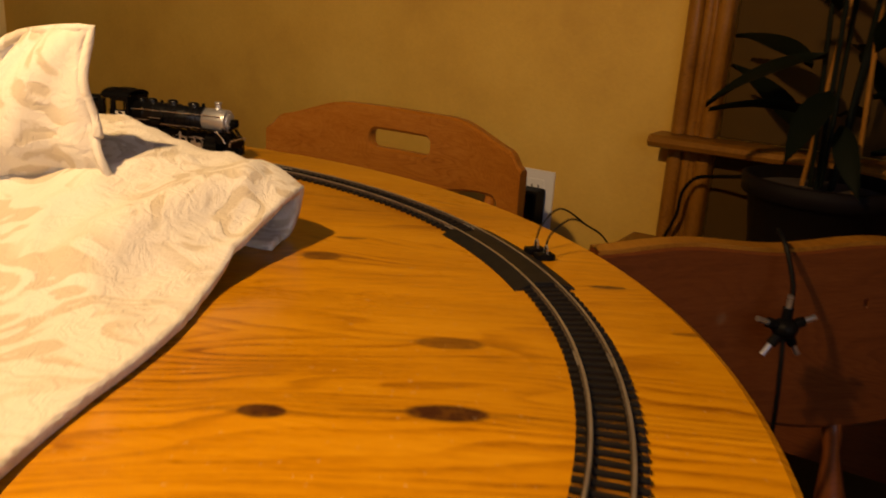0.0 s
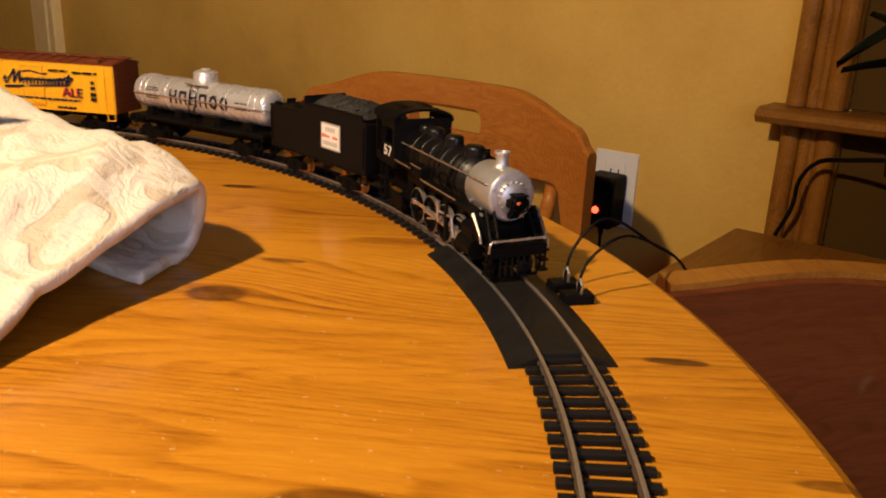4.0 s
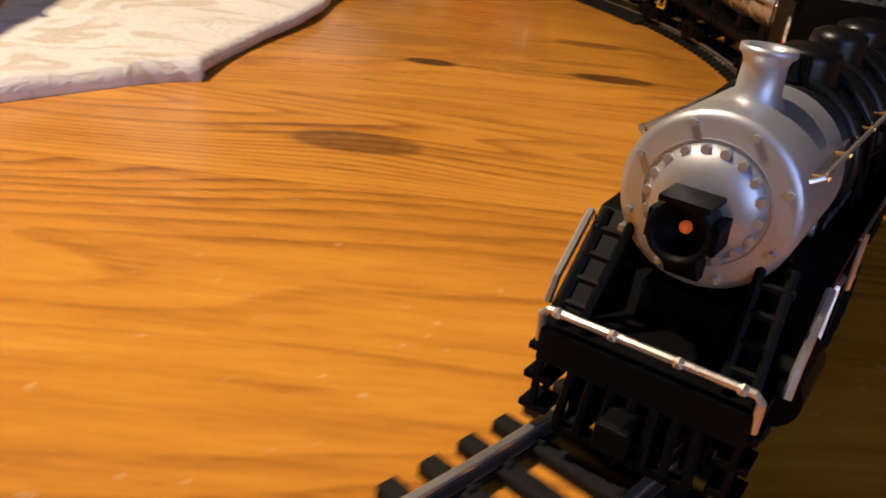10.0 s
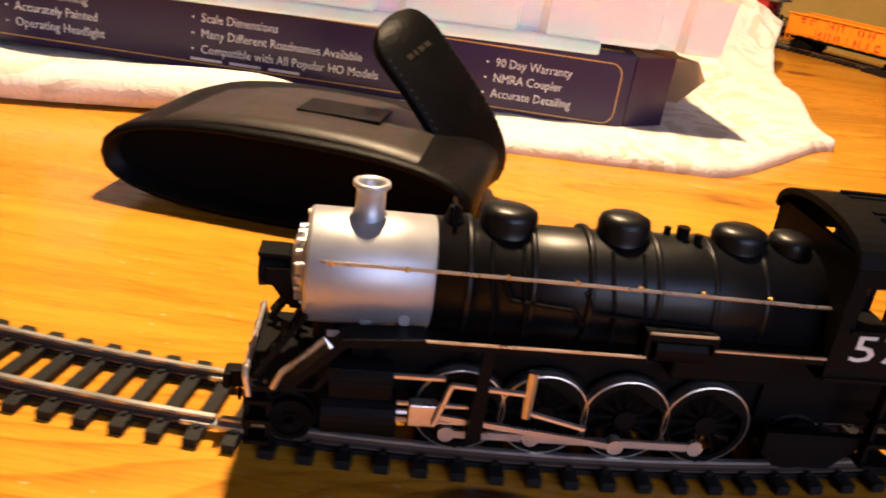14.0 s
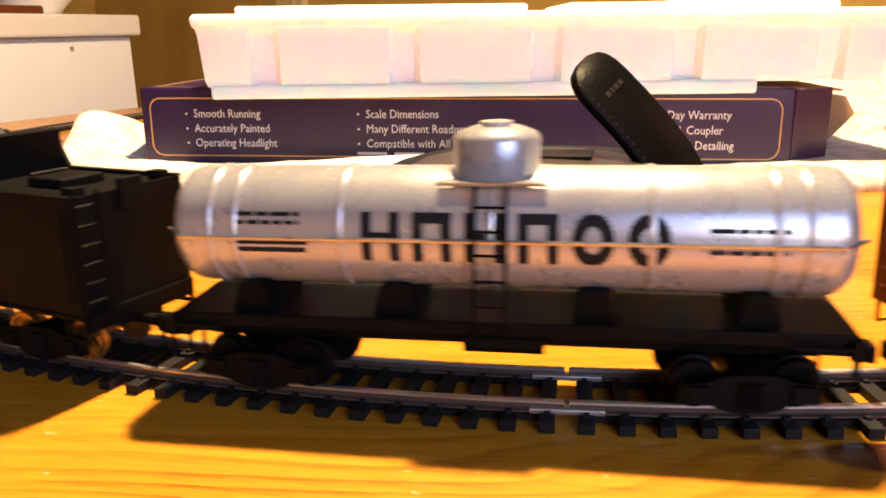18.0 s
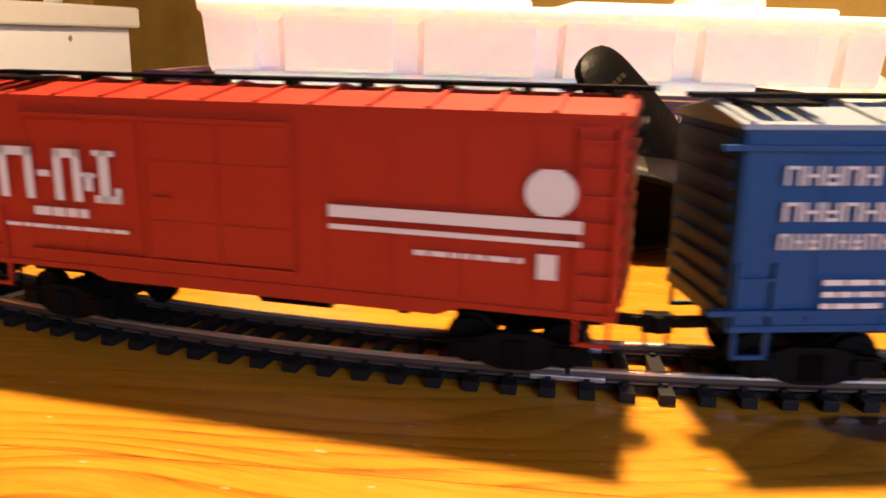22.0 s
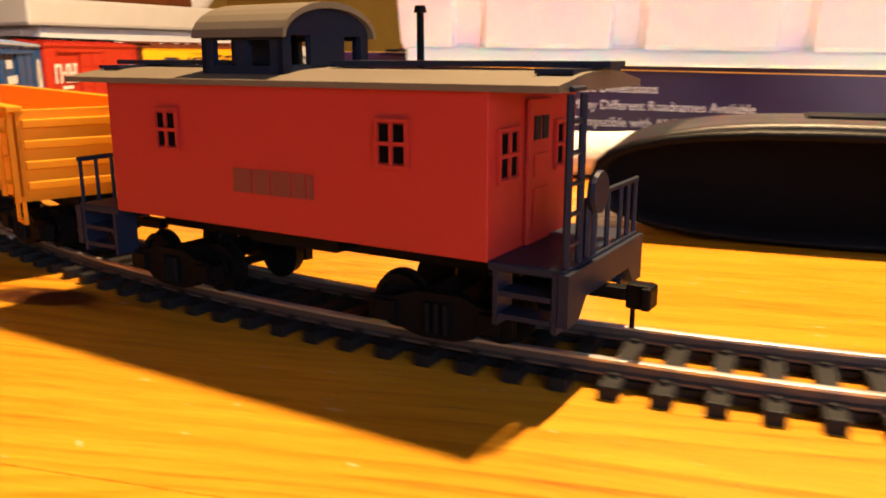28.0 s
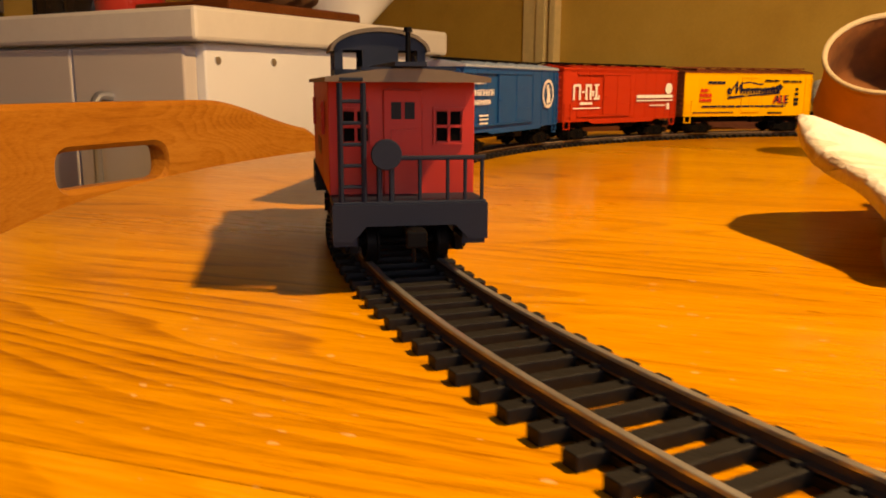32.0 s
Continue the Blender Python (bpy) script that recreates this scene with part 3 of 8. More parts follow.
# the rerailer ramps and feed clips belong to one piece of the ring
RE0, RE1 = 56.0, 72.0
feeder = track_pieces[8]
tagged(feeder, "curved feeder track with black rerailer ramps and two wire clips", "track")
part("inner_ramp", arc_bar(empty_bm(), TRACK_R - 0.0195, TRACK_R - 0.0094, 0.0, 0.0042, RE0, RE1, lean0=0.0036), RERAIL, feeder)
part("centre_ramp", arc_bar(empty_bm(), TRACK_R - 0.0068, TRACK_R + 0.0068, 0.0, 0.0040, RE0 + 1.2, RE1 - 0.4), RERAIL, feeder)
part("outer_ramp", arc_bar(empty_bm(), TRACK_R + 0.0094, TRACK_R + 0.0195, 0.0, 0.0042, RE0, RE1, lean1=0.0036), RERAIL, feeder)
for phi in (63.1, 64.8):
    bm = empty_bm()
    m = Matrix.Translation(on_track(phi, TRACK_R + 0.0245)) @ Matrix.Rotation(radians(-phi), 4, "Z")
    box(bm, -0.0042, 0.0042, -0.0065, 0.0065, 0.0, 0.0045, 0.0007, m=m)
    clip = part("feed_clip", bm, SATIN, feeder)
    bm = empty_bm()
    tube(bm, [m @ Vector((dx, 0.001, z)) for dx, z in ((-0.0022, 0.0045), (-0.0024, 0.008), (0.0, 0.0102), (0.0024, 0.008), (0.0022, 0.0045))], 0.0006)
    part("spring_wire", bm, STEEL, clip)

# ---- the train ----
SPEED, FRONT_0 = 11.15, 18.4        # degrees a second along the ring; the pilot's place at the start
MM = 0.001
SPIN = []                            # wheels that turn: object, place, radius, and rods with their crank


def side_plane(side, half, u0=0.0):
    """The plane of a car's side: x reads along it as seen from outside, y is up."""
    if side > 0:
        return Matrix(((-1, 0, 0, u0), (0, 0, 1, half), (0, 1, 0, 0), (0, 0, 0, 1)))
    return Matrix(((1, 0, 0, u0), (0, 0, -1, -half), (0, 1, 0, 0), (0, 0, 0, 1)))


def mm_bars(name, cells, material, parent, half, label="", stretch=1.0):
    """The same plain bars printed on both sides; cells in millimetres."""
    for side in (1, -1):
        bm = empty_bm()
        bars(bm, [(c[0] * stretch * MM, c[1] * stretch * MM, c[2] * MM, c[3] * MM) for c in cells], side_plane(side, half))
        part(name, bm, material, parent, label)


def wheel_profile(r):
    return [(0.0, -0.0011), (r * 0.35, -0.0011), (r * 0.38, -0.0006), (r * 0.74, -0.0006), (r * 0.78, -0.0012), (r, -0.0012), (r, 0.0009), (r + 0.0006, 0.0011), (r + 0.0006, 0.0016), (0.0, 0.0016)]


def wheelset_bm(r):
    bm = empty_bm()
    for side in (1, -1):
        m = Matrix.Translation((0, side * 0.0082, 0)) @ Matrix.Rotation(radians(90 * side), 4, "X")
        turned(bm, wheel_profile(r), 20, m)
    rod(bm, (0, -0.0118, 0), (0, 0.0118, 0), 0.0009, 8)
    return bm


WHEEL_R = 0.0047
WHEELSET = mesh_of(wheelset_bm(WHEEL_R), "wheelset", SATIN)
BRIGHT_WHEELSET = mesh_of(wheelset_bm(WHEEL_R), "wheelset", BRASS)


def side_frame_bm(side):
    """One cast side frame with its journal boxes and springs."""
    bm = empty_bm()
    z = RAIL_TOP + WHEEL_R
    y0, y1 = side * 0.0112, side * 0.0132
    outline = [(-13, -2.2), (-7.6, -2.2), (-6.4, -3.3), (-3, -4.2), (3, -4.2), (6.4, -3.3), (7.6, -2.2), (13, -2.2), (13, 1.6), (8, 2.0), (4, 3.4), (-4, 3.4), (-8, 2.0), (-13, 1.6)]
    slab(bm, [(x * MM, z + q * MM) for x, q in outline], min(y0, y1), max(y0, y1))
    for x in (-9.5, 9.5):
        box(bm, (x - 2) * MM, (x + 2) * MM, min(y1, y1 + side * 0.0009), max(y1, y1 + side * 0.0009), z - 0.0018, z + 0.0014)
    for x in (-1.6, 0, 1.6):
        rod(bm, (x * MM, side * 0.0136, z - 0.003), (x * MM, side * 0.0136, z + 0.002), 0.0007, 8)
    return bm


def bolster_bm():
    bm = empty_bm()
    z = RAIL_TOP + WHEEL_R
    box(bm, -0.0028, 0.0028, -0.0112, 0.0112, z - 0.001, z + 0.0035, 0.0004)
    rod(bm, (0, 0, z), (0, 0, z + 0.007), 0.003, 12)
    return bm


TRUCK_MESH = mesh_of(bolster_bm(), "truck", SATIN)
SIDE_FRAMES = [mesh_of(side_frame_bm(side), "side_frame", SATIN) for side in (1, -1)]


def add_truck(car, a, wheels=WHEELSET):
    """A two-axle truck under a car, swivelled to the ring; its wheelsets turn."""
    o = new("truck", TRUCK_MESH)
    o.parent = car
    swivel = Matrix.Translation((a, 0, 0)) @ Matrix.Rotation(-math.asin(a / TRACK_R), 4, "Z")
    o.matrix_local = swivel
    for me in SIDE_FRAMES:
        new("side_frame", me).parent = o
    for x in (-0.0095, 0.0095):
        w = new("wheelset", wheels)
        w.parent = o
        place = Vector((x, 0, RAIL_TOP + WHEEL_R))
        w.matrix_local = Matrix.Translation(place)
        SPIN.append((w, place, WHEEL_R))


def coupler_bm(x, d, z=0.0135):
    """A knuckle coupler that points along d from x."""
    bm = empty_bm()
    box(bm, x - d * 0.006, x + d * 0.004, -0.0012, 0.0012, z - 0.001, z + 0.001, 0.0002)
    box(bm, x + d * 0.004, x + d * 0.0078, -0.0020, 0.0012, z - 0.0022, z + 0.0018, 0.0004)
    box(bm, x + d * 0.0066, x + d * 0.0082, -0.0022, 0.0022, z - 0.0020, z + 0.0016, 0.0004)
    rod(bm, (x + d * 0.005, 0.0002, z - 0.0055), (x + d * 0.005, 0.0002, z - 0.001), 0.0004, 6)
    return bm


def couplers(car, half, z=0.0135):
    for d in (1, -1):
        part("coupler", coupler_bm(d * half, d, z), SATIN, car)


def ladder_bm(u, v0, v1, side, half, w=0.0068, step=0.0046):
    """A ladder of grab irons on a car's side plane."""
    bm = empty_bm()
    m = side_plane(side, half)
    for du in (-w / 2, w / 2):
        box(bm, u + du - 0.0004, u + du + 0.0004, v0, v1, -0.0002, 0.0010, m=m)
    n = max(2, int((v1 - v0) / step))
    for i in range(n):
        v = v0 + (i + 0.5) * (v1 - v0) / n
        box(bm, u - w / 2, u + w / 2, v - 0.0003, v + 0.0003, 0.0003, 0.0009, m=m)
    return bm


def stirrup_bm(u, side, half, z0):
    bm = empty_bm()
    m = side_plane(side, half)
    for du in (-0.0032, 0.0028):
        box(bm, u + du, u + du + 0.0007, z0 - 0.0052, z0 + 0.001, -0.0006, 0.0002, m=m)
    box(bm, u - 0.0032, u + 0.0035, z0 - 0.0054, z0 - 0.0046, -0.0006, 0.0002, m=m)
    return bm


def box_car(name, label, length, z0, z1, paint, roof_paint, door, belly, walk_paint, reefer=False):
    """A house car: sides, ribbed ends, roof with walkway, doors, ladders, underframe, trucks and couplers."""
    car = thing(name, label, "freight car", group="cars of the train")
    h, L, W = length / 2, length, 0.0328
    w = W / 2
    bm = empty_bm()
    box(bm, -h, h, -w, w, z0, z1, 0.0004)
    body = part("body", bm, paint, car)
    # side posts and seams
    bm = empty_bm()
    for side in (1, -1):
        m = side_plane(side, w)
        n = 10
        for i in range(n + 1):
            u = -h + 0.0012 + i * (L - 0.0024) / n
            if reefer or not (door[0] * MM - 0.001 < u < door[1] * MM + 0.001):
                box(bm, u - 0.00025, u + 0.00025, z0 + 0.001, z1 - 0.001, 0.0, 0.00022, m=m)
        box(bm, -h, h, z1 - 0.0014, z1, 0.0, 0.0005, m=m)
        box(bm, -h, h, z0, z0 + 0.0012, 0.0, 0.0005, m=m)
    part("side_seams", bm, paint, body)
    for end in (1, -1):
        x = end * h
        end_paint = paint if not reefer else OXIDE
        for i in range(9):
            z = z0 + 0.003 + i * (z1 - z0 - 0.006) / 8
            part("end_rib", box(empty_bm(), min(x, x + end * 0.0008), max(x, x + end * 0.0008), -w + 0.0025, w - 0.0025, z - 0.0009, z + 0.0009, 0.0003), end_paint, body)
        if reefer:
            part("end_sheet", box(empty_bm(), min(x, x + end * 0.0003), max(x, x + end * 0.0003), -w, w, z0, z1), OXIDE, body)
    # roof with cross ribs and a running board
    bm = empty_bm()
    sec = [(-w - 0.0008, z1 - 0.0006), (w + 0.0008, z1 - 0.0006), (w + 0.0008, z1 + 0.0003), (0, z1 + 0.0030), (-w - 0.0008, z1 + 0.0003)]
    sweep(bm, sec, -h - 0.0008, h + 0.0008)
    roof = part("roof", bm, roof_paint, car)
    bm = empty_bm()
    for i in range(13):
        x = -h + 0.001 + i * (L - 0.002) / 12
        sec2 = [(-w - 0.0006, z1 + 0.0002), (-w - 0.0006, z1 + 0.0008), (0, z1 + 0.0036), (w + 0.0006, z1 + 0.0008), (w + 0.0006, z1 + 0.0002), (0, z1 + 0.0029)]
        sweep(bm, sec2, x - 0.0005, x + 0.0005)
    part("roof_ribs", bm, roof_paint, roof)
    bm = empty_bm()
    for y in (-0.0023, -0.0008, 0.0008, 0.0023):
        box(bm, -h - 0.004, h + 0.004, y - 0.0006, y + 0.0006, z1 + 0.0038, z1 + 0.0046)
    for i in range(9):
        x = -h + 0.004 + i * (L - 0.008) / 8
        box(bm, x - 0.0006, x + 0.0006, -0.003, 0.003, z1 + 0.0026, z1 + 0.0038)
    part("running_board", bm, walk_paint, roof)
    for d in (1, -1):
        bm = empty_bm()
        for i in range(3):
            box(bm, d * (h - 0.009) - 0.006 + i * 0.0042, d * (h - 0.009) - 0.0026 + i * 0.0042, d * 0.003, d * 0.0135, z1 + 0.0030, z1 + 0.0037)
        part("roof_platform", bm, walk_paint, roof)
    if reefer:
        for d in (1, -1):
            for y in (-0.0098, 0.0098):
                bm = empty_bm()
                box(bm, d * (h - 0.018) - 0.0045, d * (h - 0.018) + 0.0045, y - 0.0045, y + 0.0045, z1 + 0.0008, z1 + 0.0030, 0.0004)
                part("ice_hatch", bm, roof_paint, roof)
    # doors and their rails
    for side in (1, -1):
        m = side_plane(side, w)
        bm = empty_bm()
        u0, u1 = door[0] * MM, door[1] * MM
        box(bm, u0, u1, z0 + 0.0045, z1 - 0.0042, 0.0, 0.0006 if reefer else 0.0008, 0.0002, m=m)
        for k in range(1, 3):
            box(bm, u0, u1, z0 + k * (z1 - z0) / 3 - 0.0003, z0 + k * (z1 - z0) / 3 + 0.0003, 0.0007, 0.0011, m=m)
        d = part("door", bm, paint, car)
        for u in (u0, (u0 + u1) / 2, u1):
            part("door_bar", box(empty_bm(), u - 0.0004, u + 0.0004, z0 + 0.0045, z1 - 0.0042, 0.0006, 0.0010 if reefer else 0.0013, m=m), paint, d)
        bm = empty_bm()
        box(bm, u0 + 0.002, u0 + 0.006, (z0 + z1) / 2 - 0.0015, (z0 + z1) / 2 - 0.0008, 0.0008, 0.0016, m=m)
        part("door_latch", bm, paint, d)
        lo, hi = (u0 - (u1 - u0) * 0.9, u1) if not reefer else (u0 - 0.001, u1 + 0.001)
        for za, zb in ((z1 - 0.0042, z1 - 0.0032), (z0 + 0.0034, z0 + 0.0044)):
            part("door_rail", box(empty_bm(), lo, hi, za, zb, 0.0, 0.0014, m=m), paint, car)
        for u, s in ((-h + 0.0045, 1), (h - 0.0045, -1)):
            part("ladder", ladder_bm(u, z0 + 0.001, (z1 - 0.002) if s < 0 else (z0 + 0.013), side, w), paint, car)
            part("stirrup", stirrup_bm(u, side, w, z0), paint, car)
    # underframe
    bm = empty_bm()
    box(bm, -h + 0.003, h - 0.003, -0.0042, 0.0042, z0 - 0.0052, z0, 0.0004)
    for x in (-0.03, 0.0, 0.03):
        box(bm, x - 0.0012, x + 0.0012, -w + 0.001, w - 0.001, z0 - 0.0028, z0)
    rod(bm, (-0.012, 0.009, z0 - 0.003), (0.004, 0.009, z0 - 0.003), 0.0026, 10)
    box(bm, 0.008, 0.02, -0.012, -0.006, z0 - 0.0055, z0 - 0.0004, 0.0005)
    part("underframe", bm, SATIN, car)
    if belly:
        for side in (1, -1):
            bm = empty_bm()
            slab(bm, [(-h * 0.60, z0 + 0.0002), (-h * 0.52, z0 - belly), (h * 0.52, z0 - belly), (h * 0.60, z0 + 0.0002)], side * w - 0.0006, side * w + 0.0004)
            part("side_sill", bm, paint, car)
    for a in (-h + 0.0205, h - 0.0205):
        add_truck(car, a)
    couplers(car, h)
    # brake wheel on the rear end
    bm = empty_bm()
    turned(bm, [(0.0026, -0.0003), (0.0034, -0.0003), (0.0034, 0.0003), (0.0026, 0.0003), (0.0026, -0.0003)], 16, Matrix.Translation((-h - 0.0024, 0.006, z1 - 0.004)) @ Matrix.Rotation(radians(90), 4, "Y"))
    rod(bm, (-h - 0.0028, 0.006, z1 - 0.004), (-h, 0.006, z1 - 0.004), 0.0006, 6)
    part("brake_wheel", bm, SATIN, car)
    return car, w


def glyph_strip(u0, v0, v1, widths, gap):
    """Plain upright strokes that stand for a word's letters: two thin bars and a short one to each."""
    cells, u = [], u0
    t = (v1 - v0) * 0.17
    for k, wd in enumerate(widths):
        cells += [(u, u + t, v0, v1), (u + wd - t, u + wd, v0 if k % 2 else v0, v1)]
        cells.append((u, u + wd, v1 - t, v1) if k % 3 == 0 else (u, u + wd, (v0 + v1) / 2 - t / 2, (v0 + v1) / 2 + t / 2))
        if k % 3 == 2:
            cells.append((u, u + wd, v0, v0 + t))
        u += wd + gap
    return cells


def block_row(codes, u0, v0, v1, wd, gap):
    """A row of plain bold marks: o a ring, i a single bar, anything else a pair of bars with a tie."""
    cells, u, t = [], u0, (v1 - v0) * 0.21
    for k, code in enumerate(codes):
        if code == "o":
            n = 22
            for j in range(n):
                a = j * math.tau / n
                x, y = u + wd / 2 + (wd / 2 - t / 2) * math.cos(a), (v0 + v1) / 2 + ((v1 - v0) / 2 - t / 2) * math.sin(a)
                cells.append((x - t * 0.5, x + t * 0.5, y - t * 0.5, y + t * 0.5))
        elif code == "i":
            cells.append((u + wd / 2 - t * 0.6, u + wd / 2 + t * 0.6, v0, v1))
        else:
            mid = (v1 - t, v1) if k % 2 else ((v0 + v1 - t) / 2, (v0 + v1 + t) / 2)
            cells += [(u, u + t, v0, v1), (u + wd - t, u + wd, v0, v1), (u + t, u + wd - t, *mid)]
        u += wd + gap
    return cells


def word_bars(rng, u0, u1, v, h, mean=4.0):
    """A line of small unreadable print as short bars."""
    cells, u = [], u0
    while u < u1:
        n = min(u1, u + mean * rng.uniform(0.5, 1.5))
        cells.append((u, n, v - h / 2, v + h / 2))
        u = n + mean * 0.18
    return cells


def ring_cells(cu, cv, r, t, n=28):
    out = []
    for i in range(n):
        a = i * math.tau / n
        x, y = cu + (r - t / 2) * math.cos(a), cv + (r - t / 2) * math.sin(a)
        out.append((x - t * 0.55, x + t * 0.55, y - t * 0.55, y + t * 0.55))
    return out


rng = random.Random(5)

# the yellow refrigerator car
reefer, w = box_car("refrigerator_car", "yellow wooden refrigerator car with an oxide red roof", 0.1385, 0.0187, 0.0550, YELLOW, OXIDE, (-9, 9), 0.0, OXIDE, reefer=True)
half = w + 0.00095
mm_bars("navy_print", word_bars(rng, -46, -28, 46.6, 2.2, 3.4) + word_bars(rng, -51, 40, 27.0, 1.5, 5.5) + word_bars(rng, -60, -18, 22.0, 0.9, 3.2), NAVY_INK, reefer, half)
mm_bars("black_print", word_bars(rng, 15, 31, 48.6, 1.7, 6) + word_bars(rng, 35, 56, 48.0, 1.7, 7) + [(50, 53, 40, 42.5), (49.5, 53.5, 36, 38.5), (49, 54, 31, 34), (49, 54, 27.5, 30)] + word_bars(rng, 20, 36, 21.2, 1.8, 3), BLACK_INK, reefer, half)
mm_bars("red_print", word_bars(rng, -53, -45, 40.2, 2.6, 3.2) + word_bars(rng, -54, -41.5, 36.2, 2.8, 3.6) + word_bars(rng, -54, -41.5, 32.2, 2.6, 3.4), RED_INK, reefer, half, "three rows of red print")
for side in (1, -1):
    # the sweeping script mark as plain strokes
    bm = empty_bm()
    m = side_plane(side, half) @ Matrix.Translation((0.0055, 0.0000, 0)) @ Matrix.Translation((0, 0.0370, 0)) @ Matrix.Diagonal((1.0, 1.25, 1.0, 1.0)) @ Matrix.Translation((0, -0.0352, 0))
    pts = [(-27.4, 38.2), (-28.9, 39.2), (-30.1, 37.6), (-29.2, 35.6), (-27.2, 35.9), (-26.4, 37.8), (-23.6, 40.6), (-20.6, 43.6), (-21.0, 39.6), (-21.6, 36.0), (-18.4, 40.2), (-15.6, 43.0), (-16.6, 38.6), (-16.0, 36.2)]
    pts += [(-14.6 + 0.66 * k + 0.75 * math.sin(k * 1.35), 37.2 + (1.5 + (0.8 if k > 46 else 0)) * math.cos(k * 1.35) + 0.012 * k) for k in range(60)]
    pts += [(26.5, 42.0), (25.6, 37.2), (29.5, 40.4), (22.5, 40.6)]
    for p, q in zip(pts, pts[1:]):
        a, b = Vector((p[0] * MM, p[1] * MM, 0.0001)), Vector((q[0] * MM, q[1] * MM, 0.0001))
        d = b - a
        t = 0.00055 if d.y > 0 else 0.00095
        box(bm, -d.length / 2 - 0.0003, d.length / 2 + 0.0003, -t, t, 0.0, 0.00016, m=m @ Matrix.Translation((a + b) / 2) @ Matrix.Rotation(math.atan2(d.y, d.x), 4, "Z"))
    for k in range(26):
        u = -30 + k * 2.2
        v = 33.1 + 0.055 * (u + 30)
        box(bm, u * MM, (u + 2.3) * MM, (v - 0.75 + 0.02 * k) * MM, (v + 0.75 - 0.01 * k) * MM, 0.0, 0.00016, m=m)
    for k in range(12):
        u = -14 + k * 1.8
        box(bm, u * MM, (u + 1.9) * MM, (42.2 + 0.08 * math.sin(k * 0.5) * 8) * MM, (43.1 + 0.08 * math.sin(k * 0.5) * 8) * MM, 0.0, 0.00016, m=m)
    m = side_plane(side, half)
    part("script_mark", bm, NAVY_INK, reefer, "navy sweeping script mark")
    lettering("ale_shadow", "ALE", 0.0098, RED_INK, reefer, m @ Matrix.Translation((0.0332, 0.0326, 0.0001)), squash=1.05)
    lettering("ale_word", "ALE", 0.0098, NAVY_INK, reefer, m @ Matrix.Translation((0.0346, 0.0324, 0.0002)), squash=1.05)

# the red boxcar
red_car, w = box_car("red_boxcar", "red steel boxcar with white lettering bars", 0.143, 0.0180, 0.0555, RED, RED, (-26, 7.6), 0.0018, SATIN)
half = w + 0.00125
cells = glyph_strip(-58.8, 33.6, 44.8, (8.2,), 1) + [(-49.3, -46.6, 38.6, 40)] + glyph_strip(-45.4, 33.6, 44.8, (6.4,), 1) + [(-38.2, -36.4, 36.0, 40.0), (-39, -35.6, 39, 39.8)] + [(-34.6, -32.4, 33.6, 44.8), (-36, -31, 43.6, 44.8), (-36, -29.8, 33.6, 35.2), (-31.2, -29.8, 33.6, 37)]
mm_bars("white_marks", cells + word_bars(rng, -51, -38, 31, 1.9, 3) + word_bars(rng, -58.5, -29, 27.6, 0.8, 3.2) + [(14.5, 61, 34.4, 36.8), (14.5, 61, 32.0, 33.0)] + word_bars(rng, 31, 51, 28.6, 1.0, 3) + [(53.5, 57.0, 25.4, 30.2)], WHITE_INK, red_car, half, stretch=1.059)
mm_bars("round_mark", [(55.4 - math.sqrt(max(0, 20 - y * y * 0.25)), 55.4 + math.sqrt(max(0, 20 - y * y * 0.25)), 41.6 + y * 0.5 - 0.25, 41.6 + y * 0.5 + 0.25) for y in range(-8, 9)], WHITE_INK, red_car, half, "white round emblem", 1.059)

# the blue boxcar
blue_car, w = box_car("blue_boxcar", "blue steel boxcar with a white ring emblem", 0.143, 0.0172, 0.0545, BLUE, plain("pale_blue_roof", (0.25, 0.30, 0.37), 0.5), (-28, 25), 0.0014, SATIN)
half = w + 0.00125
mm_bars("white_lettering", glyph_strip(-60.6, 44.4, 47.8, (2.7,) * 5, 0.6) + glyph_strip(-60.3, 38.0, 41.4, (2.8,) * 8, 0.6) + glyph_strip(-60.6, 32.9, 35.8, (1.8,) * 9, 0.75) + word_bars(rng, -52, -41, 26.8, 1.0, 3) + word_bars(rng, -52, -41, 24.6, 1.0, 3) + word_bars(rng, -52, -41, 22.4, 1.0, 3), WHITE_INK, blue_car, half, stretch=1.059)
mm_bars("ring_emblem", ring_cells(48.3, 38.2, 9.4, 1.7, 40) + [(45.4, 49.0, 41.6, 44.2), (46.4, 50.8, 38.6, 41.6), (47.0, 51.6, 35.2, 38.6), (46.0, 52.0, 32.4, 35.2), (47.6, 49.4, 30.6, 32.4)], WHITE_INK, blue_car, half, "white ring with a pale standing shape", 1.059)


